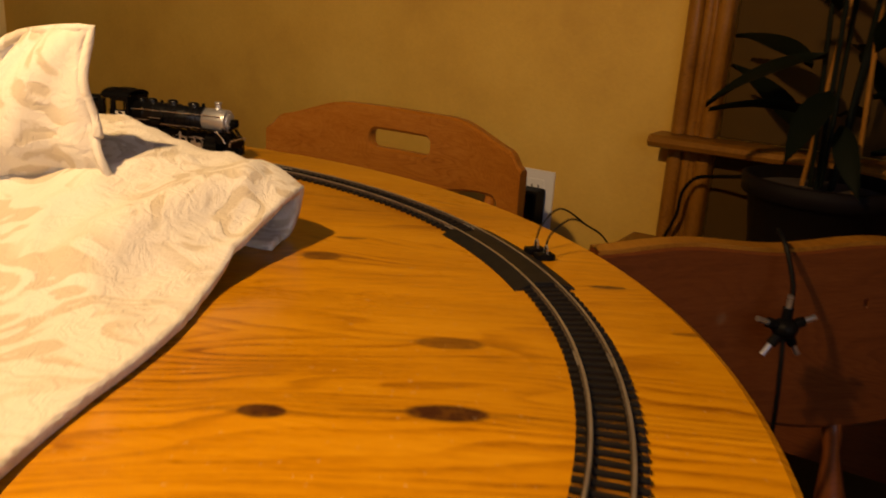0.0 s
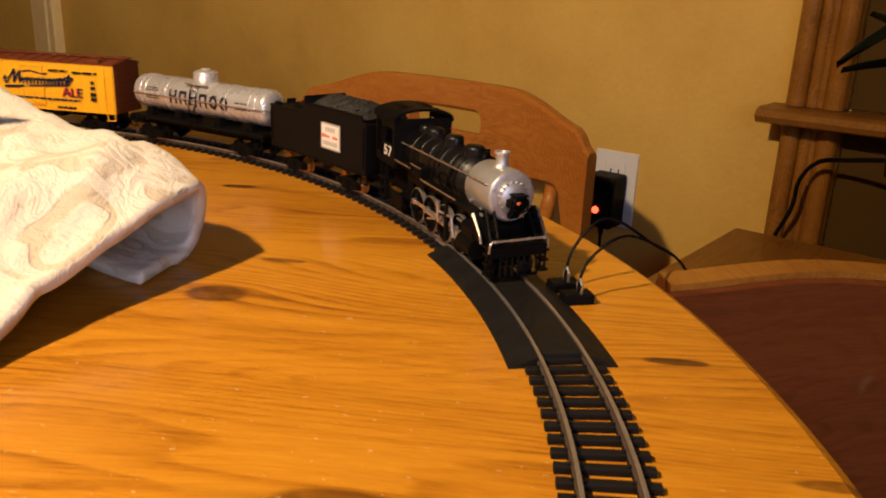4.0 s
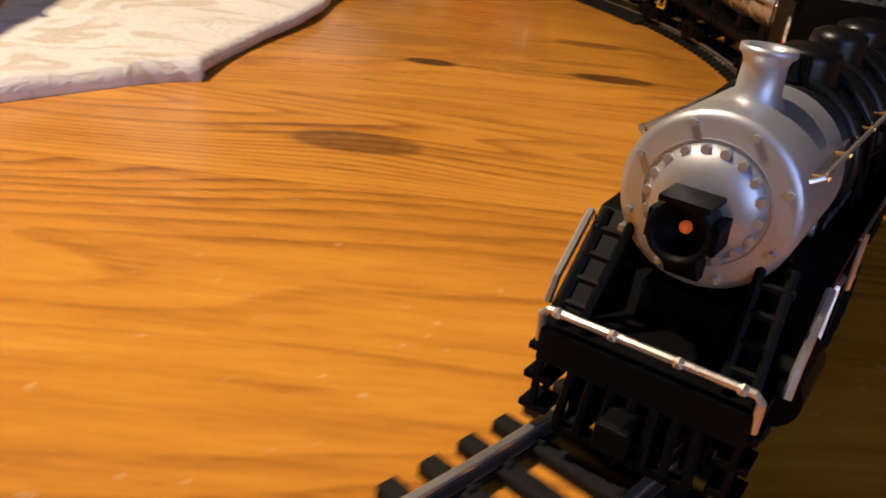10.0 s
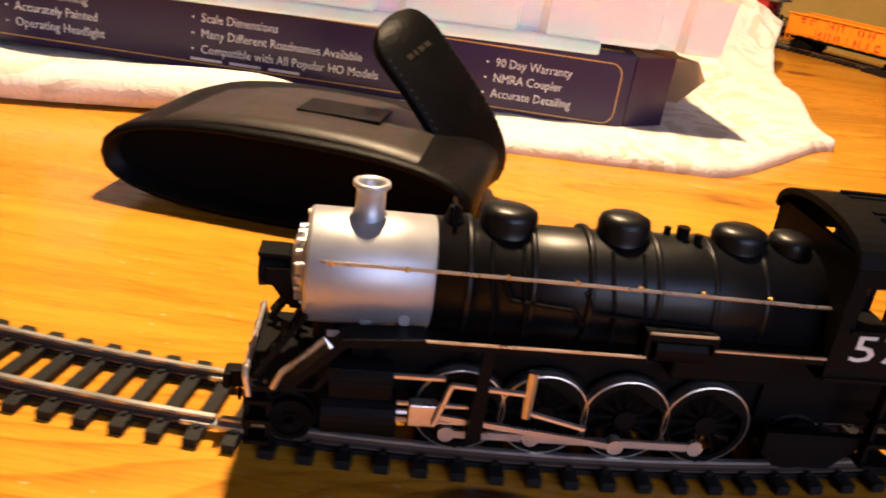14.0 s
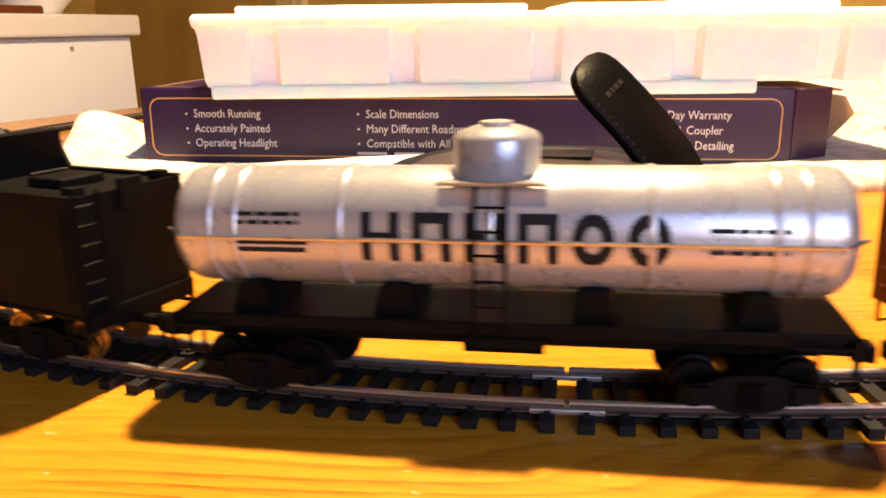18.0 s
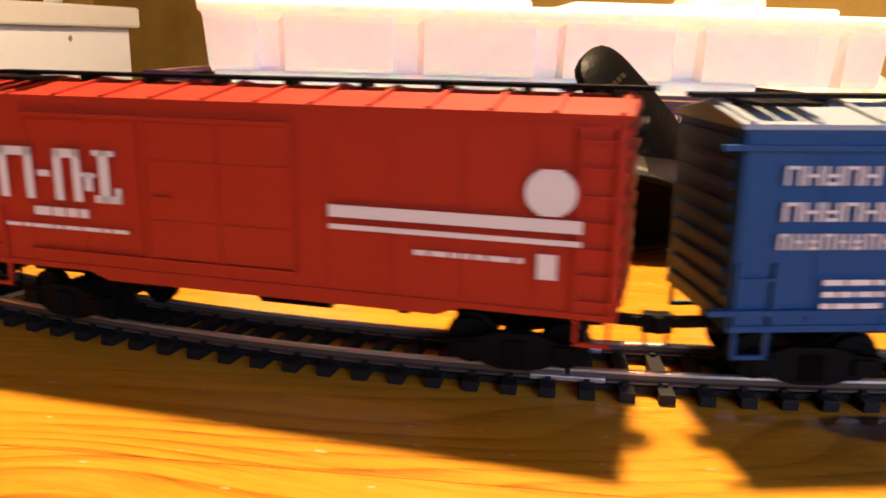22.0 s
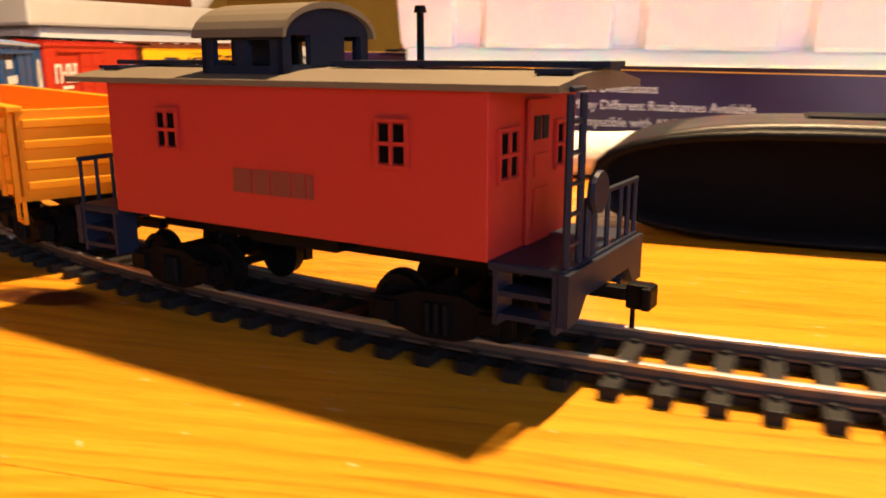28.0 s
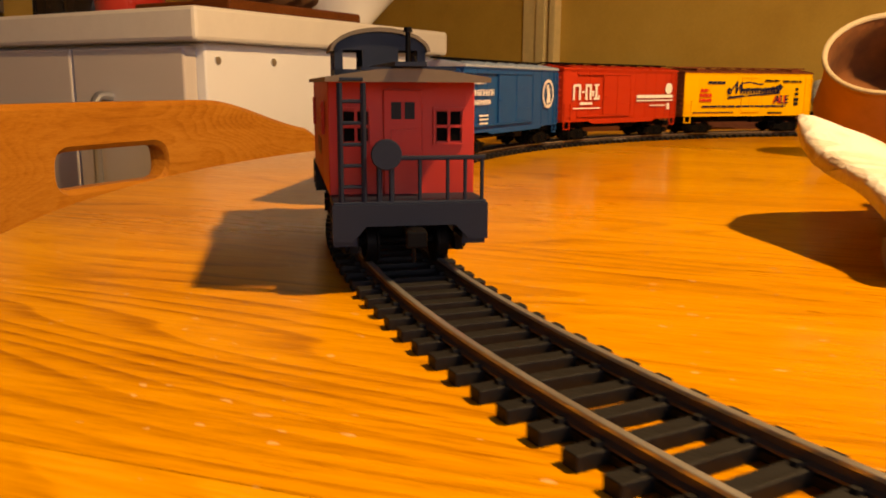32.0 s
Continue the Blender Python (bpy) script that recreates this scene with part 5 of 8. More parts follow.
def locomotive_engine():
    loco = thing("steam_locomotive", "black steam locomotive with silver smokebox and bright rods", "locomotive", group="cars of the train")
    zc, r = 0.0391, 0.0112

    def along(s0, s1, profile, material, name, parent=loco, seg=40, smooth=True, label=""):
        bm = empty_bm()
        m = Matrix.Translation((sx(s0), 0, zc)) @ Matrix.Rotation(radians(-90), 4, "Y")
        turned(bm, profile, seg, m)
        return part(name, bm, material, parent, label, smooth=smooth)

    L = 0.024
    smoke = along(10, 34, [(0, 0), (r - 0.0012, 0), (r - 0.0003, 0.0003), (r, 0.0010), (r, L - 0.0004), (r - 0.0004, L)], SILVER, "smokebox", label="silver painted smokebox")
    along(10.3, 6, [(0.0078, -0.0006), (0.0078, 0.0), (0.0074, 0.0)], SILVER, "door_seat", smoke)
    along(10, 6, [(0, -0.0030), (0.0040, -0.0027), (0.0062, -0.0018), (0.0071, -0.0008), (0.0073, 0.0002)], SILVER, "smokebox_door", smoke)
    bm = empty_bm()
    for k in range(18):
        a = k * math.tau / 18
        y, z = 0.0068 * math.cos(a), zc + 0.0068 * math.sin(a)
        rod(bm, (sx(9.6), y, z), (sx(8.2), y, z), 0.00062, 6)
    part("bolt_ring", bm, SILVER, smoke)
    bm = empty_bm()
    for k in range(8):
        a = (k + 0.5) * math.tau / 8
        rod(bm, (sx(10.4), (r - 0.0014) * math.cos(a), zc + (r - 0.0014) * math.sin(a)), (sx(9.5), (r - 0.0014) * math.cos(a), zc + (r - 0.0014) * math.sin(a)), 0.0005, 6)
    for side in (1, -1):
        for s, z in ((22, 31.5), (29, 33.5)):
            y = side * math.sqrt(max(0, r * r - (z * MM - zc) ** 2))
            rod(bm, (sx(s), y * 0.97, z * MM), (sx(s), y * 1.07, z * MM), 0.0011, 10)
        box(bm, sx(17.5), sx(15), *sorted((side * 0.0108, side * 0.0116)), 0.0298, 0.0308)
    part("smokebox_trim", bm, SILVER, smoke)
    bm = empty_bm()
    turned(bm, [(0.0042, 0.0488), (0.0033, 0.0503), (0.0028, 0.0512), (0.0027, 0.0545), (0.0030, 0.0554), (0.0035, 0.0558), (0.0035, 0.0566), (0.0027, 0.0566), (0.0022, 0.0556), (0.0020, 0.051), (0.0, 0.051)], 24, Matrix.Translation((sx(21), 0, 0)))
    part("smokestack", bm, SILVER, smoke, smooth=True)
    # headlight on its bracket
    zh = 0.0376
    lampm = Matrix.Translation((sx(10), 0, zh)) @ Matrix.Rotation(radians(90), 4, "Y")
    bm = empty_bm()
    turned(bm, [(0.0030, -0.0004), (0.0030, 0.0010), (0.0033, 0.0012), (0.0033, 0.0072), (0.0037, 0.0075), (0.0038, 0.0086), (0.0036, 0.0088), (0.0032, 0.0087), (0.0029, 0.0076), (0.0016, 0.0056), (0.0, 0.0052)], 28, lampm)
    hl = part("headlight", bm, SATIN, loco, "round black headlight barrel", smooth=True)
    bm = empty_bm()
    slab(bm, [(sx(1.0), 0.0409), (sx(1.0), 0.0416), (sx(6.5), 0.0416), (sx(8.0), 0.0408)], -0.0030, 0.0030)
    part("visor", bm, SATIN, hl)
    for side in (1, -1):
        bm = empty_bm()
        slab(bm, [(sx(2.6), zh - 0.0019), (sx(2.6), zh + 0.0016), (sx(8.2), zh + 0.0016), (sx(8.2), zh - 0.0019)], *sorted((side * 0.0033, side * 0.0042)))
        part("number_board", bm, SATIN, hl)
    bm = empty_bm()
    slab(bm, [(sx(9.6), 0.0300), (sx(9.6), 0.0348), (sx(3.6), 0.0348), (sx(5.2), 0.0326), (sx(7.6), 0.0300)], -0.0021, 0.0021)
    part("headlight_bracket", bm, SATIN, hl)
    bm = empty_bm()
    bmesh.ops.create_icosphere(bm, subdivisions=2, radius=0.0008, matrix=Matrix.Translation((sx(4.2), 0, zh)))
    part("headlight_bulb", bm, HEADLIGHT, hl, "small glowing orange bulb")
    # boiler with bands, domes and piping
    boiler = along(34, 109, [(0, 0), (r, 0), (r, 0.030), (r + 0.0006, 0.048), (r + 0.0008, 0.075), (0, 0.075)], BOILER, "boiler", label="glossy black boiler")
    for s in (40, 52, 63, 76, 87, 97):
        along(s, 0, [(r + 0.0001, -0.0007), (r + 0.0009, -0.0005), (r + 0.0009, 0.0005), (r + 0.0001, 0.0007)], BOILER, "boiler_band", boiler)

    def dome(s, half, top, wide, name):
        bm = empty_bm()
        m = Matrix.Translation((sx(s), 0, 0)) @ Matrix.Diagonal((half / wide, 1, 1, 1))
        turned(bm, [(wide * 1.14, 0.0478), (wide * 1.02, 0.0494), (wide * 0.97, 0.0506), (wide, top - 0.0022), (wide * 0.93, top - 0.0010), (wide * 0.62, top - 0.0002), (0, top)], 28, m)
        return part(name, bm, BOILER, boiler, smooth=True)

    dome(47.5, 0.0056, 0.0545, 0.0048, "sand_dome")
    dome(70, 0.0052, 0.0550, 0.0046, "steam_dome")
    dome(93.5, 0.0056, 0.0545, 0.0048, "sand_dome")
    dome(104, 0.0042, 0.0540, 0.0044, "turret")
    for s, y, z, q in ((82, 0.0, 0.0532, 0.0013), (84.4, 0.002, 0.0526, 0.0008), (79.6, -0.002, 0.0522, 0.0007)):
        part("safety_valve", rod(empty_bm(), (sx(s), y, 0.0490), (sx(s), y, z), q, 10), SATIN, boiler)
    bm = empty_bm()
    for y in (-0.0024, 0.0024):
        rod(bm, (sx(37), y, 0.0492), (sx(37), y * 0.8, 0.0542), 0.0005, 6)
    turned(bm, [(0.0021, 0.0506), (0.0015, 0.0516), (0.0012, 0.0532), (0, 0.0538)], 14, Matrix.Translation((sx(37), 0, 0)))
    rod(bm, (sx(37), -0.0024, 0.0538), (sx(37), 0.0024, 0.0538), 0.0005, 6)
    part("bell", bm, SATIN, boiler, "small dark bell in its yoke")
    for side in (1, -1):
        y = side * 0.0124
        bm = empty_bm()
        tube(bm, [(sx(13), side * 0.0098, 0.0440), (sx(14), side * 0.0112, 0.0446), (sx(34), side * 0.0113, 0.0446), (sx(66), side * 0.0116, 0.0444), (sx(109), side * 0.0122, 0.0440)], 0.00036, 6)
        rail = part("handrail", bm, ROD_METAL, loco, "thin bright handrail")
        for s in (15, 28.5, 47, 60, 72, 84, 97):
            bm = empty_bm()
            rod(bm, (sx(s), side * 0.0092, 0.0442), (sx(s), side * 0.0116, 0.0445), 0.0003, 6)
            bmesh.ops.create_icosphere(bm, subdivisions=1, radius=0.0006, matrix=Matrix.Translation((sx(s), side * 0.0114, 0.0445)))
            part("stanchion", bm, BRASS, rail)
        for s0, s1, z in ((46, 62, 0.0402), (62, 88, 0.0388)):
            part("pipe", tube(empty_bm(), [(sx(s0), side * 0.0114, z + 0.004), (sx(s0 + 2), side * 0.0118, z), (sx(s1 - 2), side * 0.0120, z - 0.001), (sx(s1), side * 0.0118, z - 0.004)], 0.0005, 6), SATIN, boiler)
        for s in (44, 50, 67, 73):
            part("pipe", tube(empty_bm(), [(sx(s), side * 0.006, 0.0492), (sx(s), side * 0.0104, 0.0445), (sx(s + 1), side * 0.0120, 0.0380), (sx(s + 1), side * 0.0122, 0.0330)], 0.0004, 6), SATIN, boiler)
        # running boards with pale worn edges
        for s0, s1, z in ((33, 74, 0.0326), (74, 87, 0.0377), (87, 109, 0.0350)):
            bm = empty_bm()
            box(bm, sx(s1), sx(s0), *sorted((side * 0.0110, side * 0.0158)), z - 0.0014, z)
            board = part("running_board", bm, SATIN, loco)
            bm = empty_bm()
            box(bm, sx(s1), sx(s0), *sorted((side * 0.0156, side * 0.01605)), z - 0.0001, z + 0.0003)
            part("worn_edge", bm, ROD_METAL, board)
        for s, z0, z1 in ((74, 0.0312, 0.0377), (87, 0.0336, 0.0377)):
            bm = empty_bm()
            box(bm, sx(s) - 0.0004, sx(s) + 0.0004, *sorted((side * 0.0110, side * 0.0158)), z0, z1)
            part("board_riser", bm, SATIN, loco)
        bm = empty_bm()
        rod(bm, (sx(76), side * 0.0128, 0.0336), (sx(86), side * 0.0128, 0.0336), 0.0028, 14)
        part("air_tank", bm, SATIN, loco, smooth=False)
        # cylinders and valve chests
        bm = empty_bm()
        rod(bm, (sx(15), side * 0.0126, 0.0150), (sx(29), side * 0.0126, 0.0150), 0.0046, 20)
        rod(bm, (sx(16), side * 0.0120, 0.0226), (sx(28), side * 0.0120, 0.0226), 0.0030, 16)
        box(bm, sx(28), sx(16), *sorted((side * 0.0080, side * 0.0150)), 0.0160, 0.0225, 0.0006)
        box(bm, sx(24), sx(20), *sorted((side * 0.0050, side * 0.0100)), 0.0200, 0.0300)
        cyl = part("cylinder", bm, SATIN, loco)
        bm = empty_bm()
        for z in (0.0170, 0.0132):
            rod(bm, (sx(29), side * 0.0126, z), (sx(43), side * 0.0126, z), 0.0005, 6)
        rod(bm, (sx(28), side * 0.0120, 0.0226), (sx(38), side * 0.0120, 0.0226), 0.0006, 6)
        part("crosshead_guide", bm, ROD_METAL, cyl)
        bm = empty_bm()
        slab(bm, [(sx(43), 0.0110), (sx(46), 0.0110), (sx(46), 0.0310), (sx(44), 0.0310), (sx(43.4), 0.0200)], *sorted((side * 0.0140, side * 0.0152)))
        part("guide_yoke", bm, SATIN, loco)
        # valve gear
        bm = empty_bm()
        for p, q, t in (((36.5, 14), (39, 23), 0.0006), ((39, 23), (54, 22), 0.0006), ((54, 27), (54, 17), 0.0010), ((54, 18), (66, 15), 0.0006)):
            rod(bm, (sx(p[0]), side * 0.0146, p[1] * MM), (sx(q[0]), side * 0.0146, q[1] * MM), t, 6)
        part("valve_gear", bm, ROD_METAL, loco, "pale metal valve gear links")
        # rods
        zr = RAIL_TOP + DRIVER_R
        bm = empty_bm()
        y0, y1 = sorted((side * 0.0114, side * 0.0122))
        box(bm, sx(93), sx(42), y0, y1, -0.0008, 0.0008)
        for s in (42, 59, 76, 93):
            rod(bm, (sx(s), y0 - 0.0002, 0), (sx(s), y1 + 0.0002, 0), 0.0017, 12)
        o = part("side_rod", bm, ROD_METAL, loco, "bright side rod")
        CRANKS.append((o, "side", zr))
        bm = empty_bm()
        y0, y1 = sorted((side * 0.0126, side * 0.0134))
        slab(bm, [(0, -0.0007), (0.0395, -0.0005), (0.0395, 0.0005), (0, 0.0007)], y0, y1)
        rod(bm, (0, y0, 0), (0, y1 + 0.0001, 0), 0.0017, 12)
        rod(bm, (0.0395, y0, 0), (0.0395, y1 + 0.0001, 0), 0.0012, 12)
        o = part("main_rod", bm, ROD_METAL, loco, "bright main rod")
        CRANKS.append((o, "main", zr))
        bm = empty_bm()
        box(bm, -0.0028, 0.0028, *sorted((side * 0.0112, side * 0.0140)), -0.0024, 0.0026, 0.0004)
        rod(bm, (0, side * 0.0126, 0), (0.0115, side * 0.0126, 0), 0.0006, 8)
        o = part("crosshead", bm, ROD_METAL, loco)
        CRANKS.append((o, "cross", zr))
    for s in (42, 59, 76, 93):
        w = new("driving_axle", DRIVER)
        w.parent = loco
        place = Vector((sx(s), 0, RAIL_TOP + DRIVER_R))
        w.matrix_local = Matrix.Translation(place)
        SPIN.append((w, place, DRIVER_R))
    # main frame, firebox, ash pan
    bm = empty_bm()
    box(bm, sx(108), sx(12), -0.0058, 0.0058, 0.0090, 0.0262, 0.0006)
    box(bm, sx(104), sx(82), -0.0106, 0.0106, 0.0250, 0.0360, 0.0008)
    box(bm, sx(132), sx(104), -0.0070, 0.0070, 0.0150, 0.0310)
    for s in (50.5, 67.5, 84.5):
        box(bm, sx(s + 1.2), sx(s - 1.2), -0.0062, 0.0062, 0.0062, 0.0120)
    part("main_frame", bm, SATIN, loco)
    for s, rr in ((9.0, 0.0046), (113, 0.0058)):
        bm = wheelset_bm(rr)
        w = part("pilot_axle" if s < 50 else "trailing_axle", bm, SATIN, loco)
        place = Vector((sx(s), 0, RAIL_TOP + rr))
        w.matrix_local = Matrix.Translation(place)
        SPIN.append((w, place, rr))
    for side in (1, -1):
        bm = empty_bm()
        slab(bm, [(sx(104), 0.0112), (sx(107), 0.0080), (sx(119), 0.0080), (sx(124), 0.0130), (sx(124), 0.0160), (sx(104), 0.0160)], *sorted((side * 0.0118, side * 0.0134)))
        part("trailing_frame", bm, SATIN, loco)
    # pilot deck, beam, front rail, braces and steps
    bm = empty_bm()
    slab(bm, [(sx(2), 0.0186), (sx(2), 0.0200), (sx(13), 0.0200), (sx(16), 0.0250), (sx(18), 0.0250), (sx(14), 0.0196)], -0.0145, 0.0145)
    pilot = part("pilot_deck", bm, SATIN, loco)
    bm = empty_bm()
    box(bm, sx(2.4), sx(0.6), -0.0138, 0.0138, 0.0150, 0.0200, 0.0003)
    part("pilot_beam", bm, SATIN, pilot)
    for k in range(7):
        y = -0.0120 + k * 0.0040
        part("pilot_bar", rod(empty_bm(), (sx(1.2), y * 0.70, 0.0156), (sx(0.2), y * 0.75, 0.0072), 0.0007, 6), SATIN, pilot)
    part("pilot_foot", box(empty_bm(), sx(1.4), sx(0.0), -0.0092, 0.0092, 0.0062, 0.0074), SATIN, pilot)
    part("coupler", coupler_bm(sx(3.0), 1, 0.0125), SATIN, pilot)
    bm = empty_bm()
    tube(bm, [(sx(1.5), -0.0140, 0.0175), (sx(0.8), -0.0140, 0.0218), (sx(0.8), -0.0132, 0.0226), (sx(0.8), 0.0132, 0.0226), (sx(0.8), 0.0140, 0.0218), (sx(1.5), 0.0140, 0.0175)], 0.0006, 8)
    for y in (-0.0118, -0.0042, 0.0042, 0.0118):
        bmesh.ops.create_icosphere(bm, subdivisions=1, radius=0.0009, matrix=Matrix.Translation((sx(0.7), y, 0.0226)))
    part("front_rail", bm, ROD_METAL, pilot, "bright front handrail")
    bm = empty_bm()
    box(bm, sx(1.6), sx(1.1), -0.0100, 0.0100, 0.0180, 0.0196)
    part("front_plate", bm, SATIN, pilot)
    for side in (1, -1):
        bm = empty_bm()
        for y in (0.0128, 0.0092):
            rod(bm, (sx(2.5), side * y, 0.0212), (sx(11), side * (y - 0.001), 0.0340), 0.0007, 6)
        for k in range(4):
            f = (k + 0.6) / 4.4
            rod(bm, (sx(2.5 + 8.5 * f), side * 0.0128, 0.0212 + 0.0128 * f), (sx(2.5 + 8.5 * f), side * 0.0088, 0.0212 + 0.0128 * f), 0.0006, 6)
        part("front_ladder", bm, SATIN, pilot)
        bm = empty_bm()
        tube(bm, [(sx(6), side * 0.0158, 0.0206), (sx(7.5), side * 0.0158, 0.0240), (sx(15), side * 0.0158, 0.0316), (sx(16), side * 0.0156, 0.0300)], 0.0006, 6)
        part("side_rail", bm, ROD_METAL, pilot, "slanted bright side handrail")
        bm = empty_bm()
        slab(bm, [(sx(7), 0.0198), (sx(9), 0.0198), (sx(19), 0.0300), (sx(33), 0.0310), (sx(33), 0.0326), (sx(18), 0.0316)], *sorted((side * 0.0100, side * 0.0156)))
        part("step_board", bm, SATIN, pilot)
        bm = empty_bm()
        for s in (1.2, 5.2):
            box(bm, sx(s + 0.5), sx(s - 0.5), *sorted((side * 0.0128, side * 0.0136)), 0.0072, 0.0190)
        for z in (0.0076, 0.0122, 0.0166):
            box(bm, sx(5.6), sx(0.8), *sorted((side * 0.0110, side * 0.0150)), z - 0.0005, z + 0.0004)
        part("pilot_steps", bm, SATIN, pilot)
    # cab: sides with a window and an open doorway, front wall, arched roof
    cw = 0.0163
    for side in (1, -1):
        y0, y1 = sorted((side * cw, side * (cw - 0.0011)))
        bm = empty_bm()
        for s0, s1, z0, z1 in ((109, 130, 0.0310, 0.0420), (109, 112, 0.0420, 0.0550), (123, 128.5, 0.0420, 0.0550), (112, 123, 0.0505, 0.0550), (128.5, 137, 0.0525, 0.0550), (135.8, 137, 0.0310, 0.0550), (130, 137, 0.0310, 0.0350)):
            box(bm, sx(s1), sx(s0), y0, y1, z0, z1)
        wall = part("cab_side", bm, SATIN, loco)
        bm = empty_bm()
        for s in (124.2, 127.6):
            rod(bm, (sx(s), side * (cw + 0.0008), 0.0345), (sx(s), side * (cw + 0.0008), 0.0500), 0.0004, 6)
        box(bm, sx(123.6), sx(111.4), *sorted((side * cw, side * (cw + 0.0008))), 0.0414, 0.0421)
        box(bm, sx(130), sx(109), *sorted((side * cw, side * (cw + 0.0005))), 0.0308, 0.0316)
        part("cab_trim", bm, SATIN, wall)
        m = side_plane(side, cw + 0.0001, 0.0)
        u = -sx(118.3) if side > 0 else sx(118.3)
        lettering("road_number", "57", 0.0080, WHITE_INK, wall, m @ Matrix.Translation((u, 0.0378, 0)), "white road number 57", 1.5)
        bm = empty_bm()
        for s in (125, 133):
            box(bm, sx(s + 0.5), sx(s - 0.5), *sorted((side * 0.0128, side * 0.0150)), 0.0100, 0.0310)
        for z in (0.0108, 0.0160, 0.0212):
            box(bm, sx(134), sx(124), *sorted((side * 0.0118, side * 0.0160)), z - 0.0005, z + 0.0004)
        part("cab_steps", bm, SATIN, loco)
    bm = empty_bm()
    box(bm, sx(110.2), sx(109), -cw + 0.0012, cw - 0.0012, 0.0310, 0.0560)
    part("cab_front", bm, SATIN, loco)
    bm = empty_bm()
    box(bm, sx(137), sx(109), -cw + 0.0012, cw - 0.0012, 0.0302, 0.0314)
    box(bm, sx(116), sx(110), -0.0090, 0.0090, 0.0314, 0.0500, 0.001)
    part("cab_floor", bm, SATIN, loco)
    outer = [((cw + 0.0010) * math.cos(math.pi * k / 16), 0.0546 + 0.0066 * math.sin(math.pi * k / 16) ** 0.8) for k in range(17)]
    inner = [((cw - 0.0001) * math.cos(math.pi * k / 16), 0.0540 + 0.0058 * math.sin(math.pi * k / 16) ** 0.8) for k in range(17)]
    bm = empty_bm()
    sweep(bm, outer + inner[::-1], sx(138.6), sx(108.2))
    roof = part("cab_roof", bm, SATIN, loco)
    bm = empty_bm()
    for y in (-0.0075, -0.0045, 0.0045, 0.0075):
        box(bm, sx(130), sx(116), y - 0.0005, y + 0.0005, 0.0600, 0.0614)
    part("roof_hatch", bm, SATIN, roof)
    bm = empty_bm()
    box(bm, sx(147), sx(133), -0.0045, 0.0045, 0.0135, 0.0150)
    part("draw_plate", bm, SATIN, loco)
    return loco


locomotive = locomotive_engine()


def coal_bm(x0, x1, w, base, top):
    """A heap of lumps."""
    bm = empty_bm()
    rnd = random.Random(7)
    nx, ny = 22, 10
    grid = []
    for i in range(nx + 1):
        row = []
        for j in range(ny + 1):
            u, v = i / nx, j / ny * 2 - 1
            lift = (1 - v * v) ** 0.6 * min(1, u / 0.22 + 0.25) * min(1, (1 - u) / 0.30 + 0.1)
            row.append(bm.verts.new((x0 + (x1 - x0) * u, w * v, base + (top - base) * lift + rnd.uniform(-0.0006, 0.0008))))
        grid.append(row)
    for i in range(nx):
        for j in range(ny):
            bm.faces.new((grid[i][j], grid[i + 1][j], grid[i + 1][j + 1], grid[i][j + 1]))
    for _ in range(240):
        u, v = rnd.random(), rnd.uniform(-0.9, 0.9)
        lift = (1 - v * v) ** 0.6 * min(1, u / 0.22 + 0.25) * min(1, (1 - u) / 0.30 + 0.1)
        m = Matrix.Translation((x0 + (x1 - x0) * u, w * v, base + (top - base) * lift + 0.0002)) @ Matrix.Rotation(rnd.random() * 6, 4, "Z") @ Matrix.Diagonal((1.3, 0.9, 0.7, 1))
        bmesh.ops.create_icosphere(bm, subdivisions=1, radius=rnd.uniform(0.0005, 0.0010), matrix=m)
    return bm


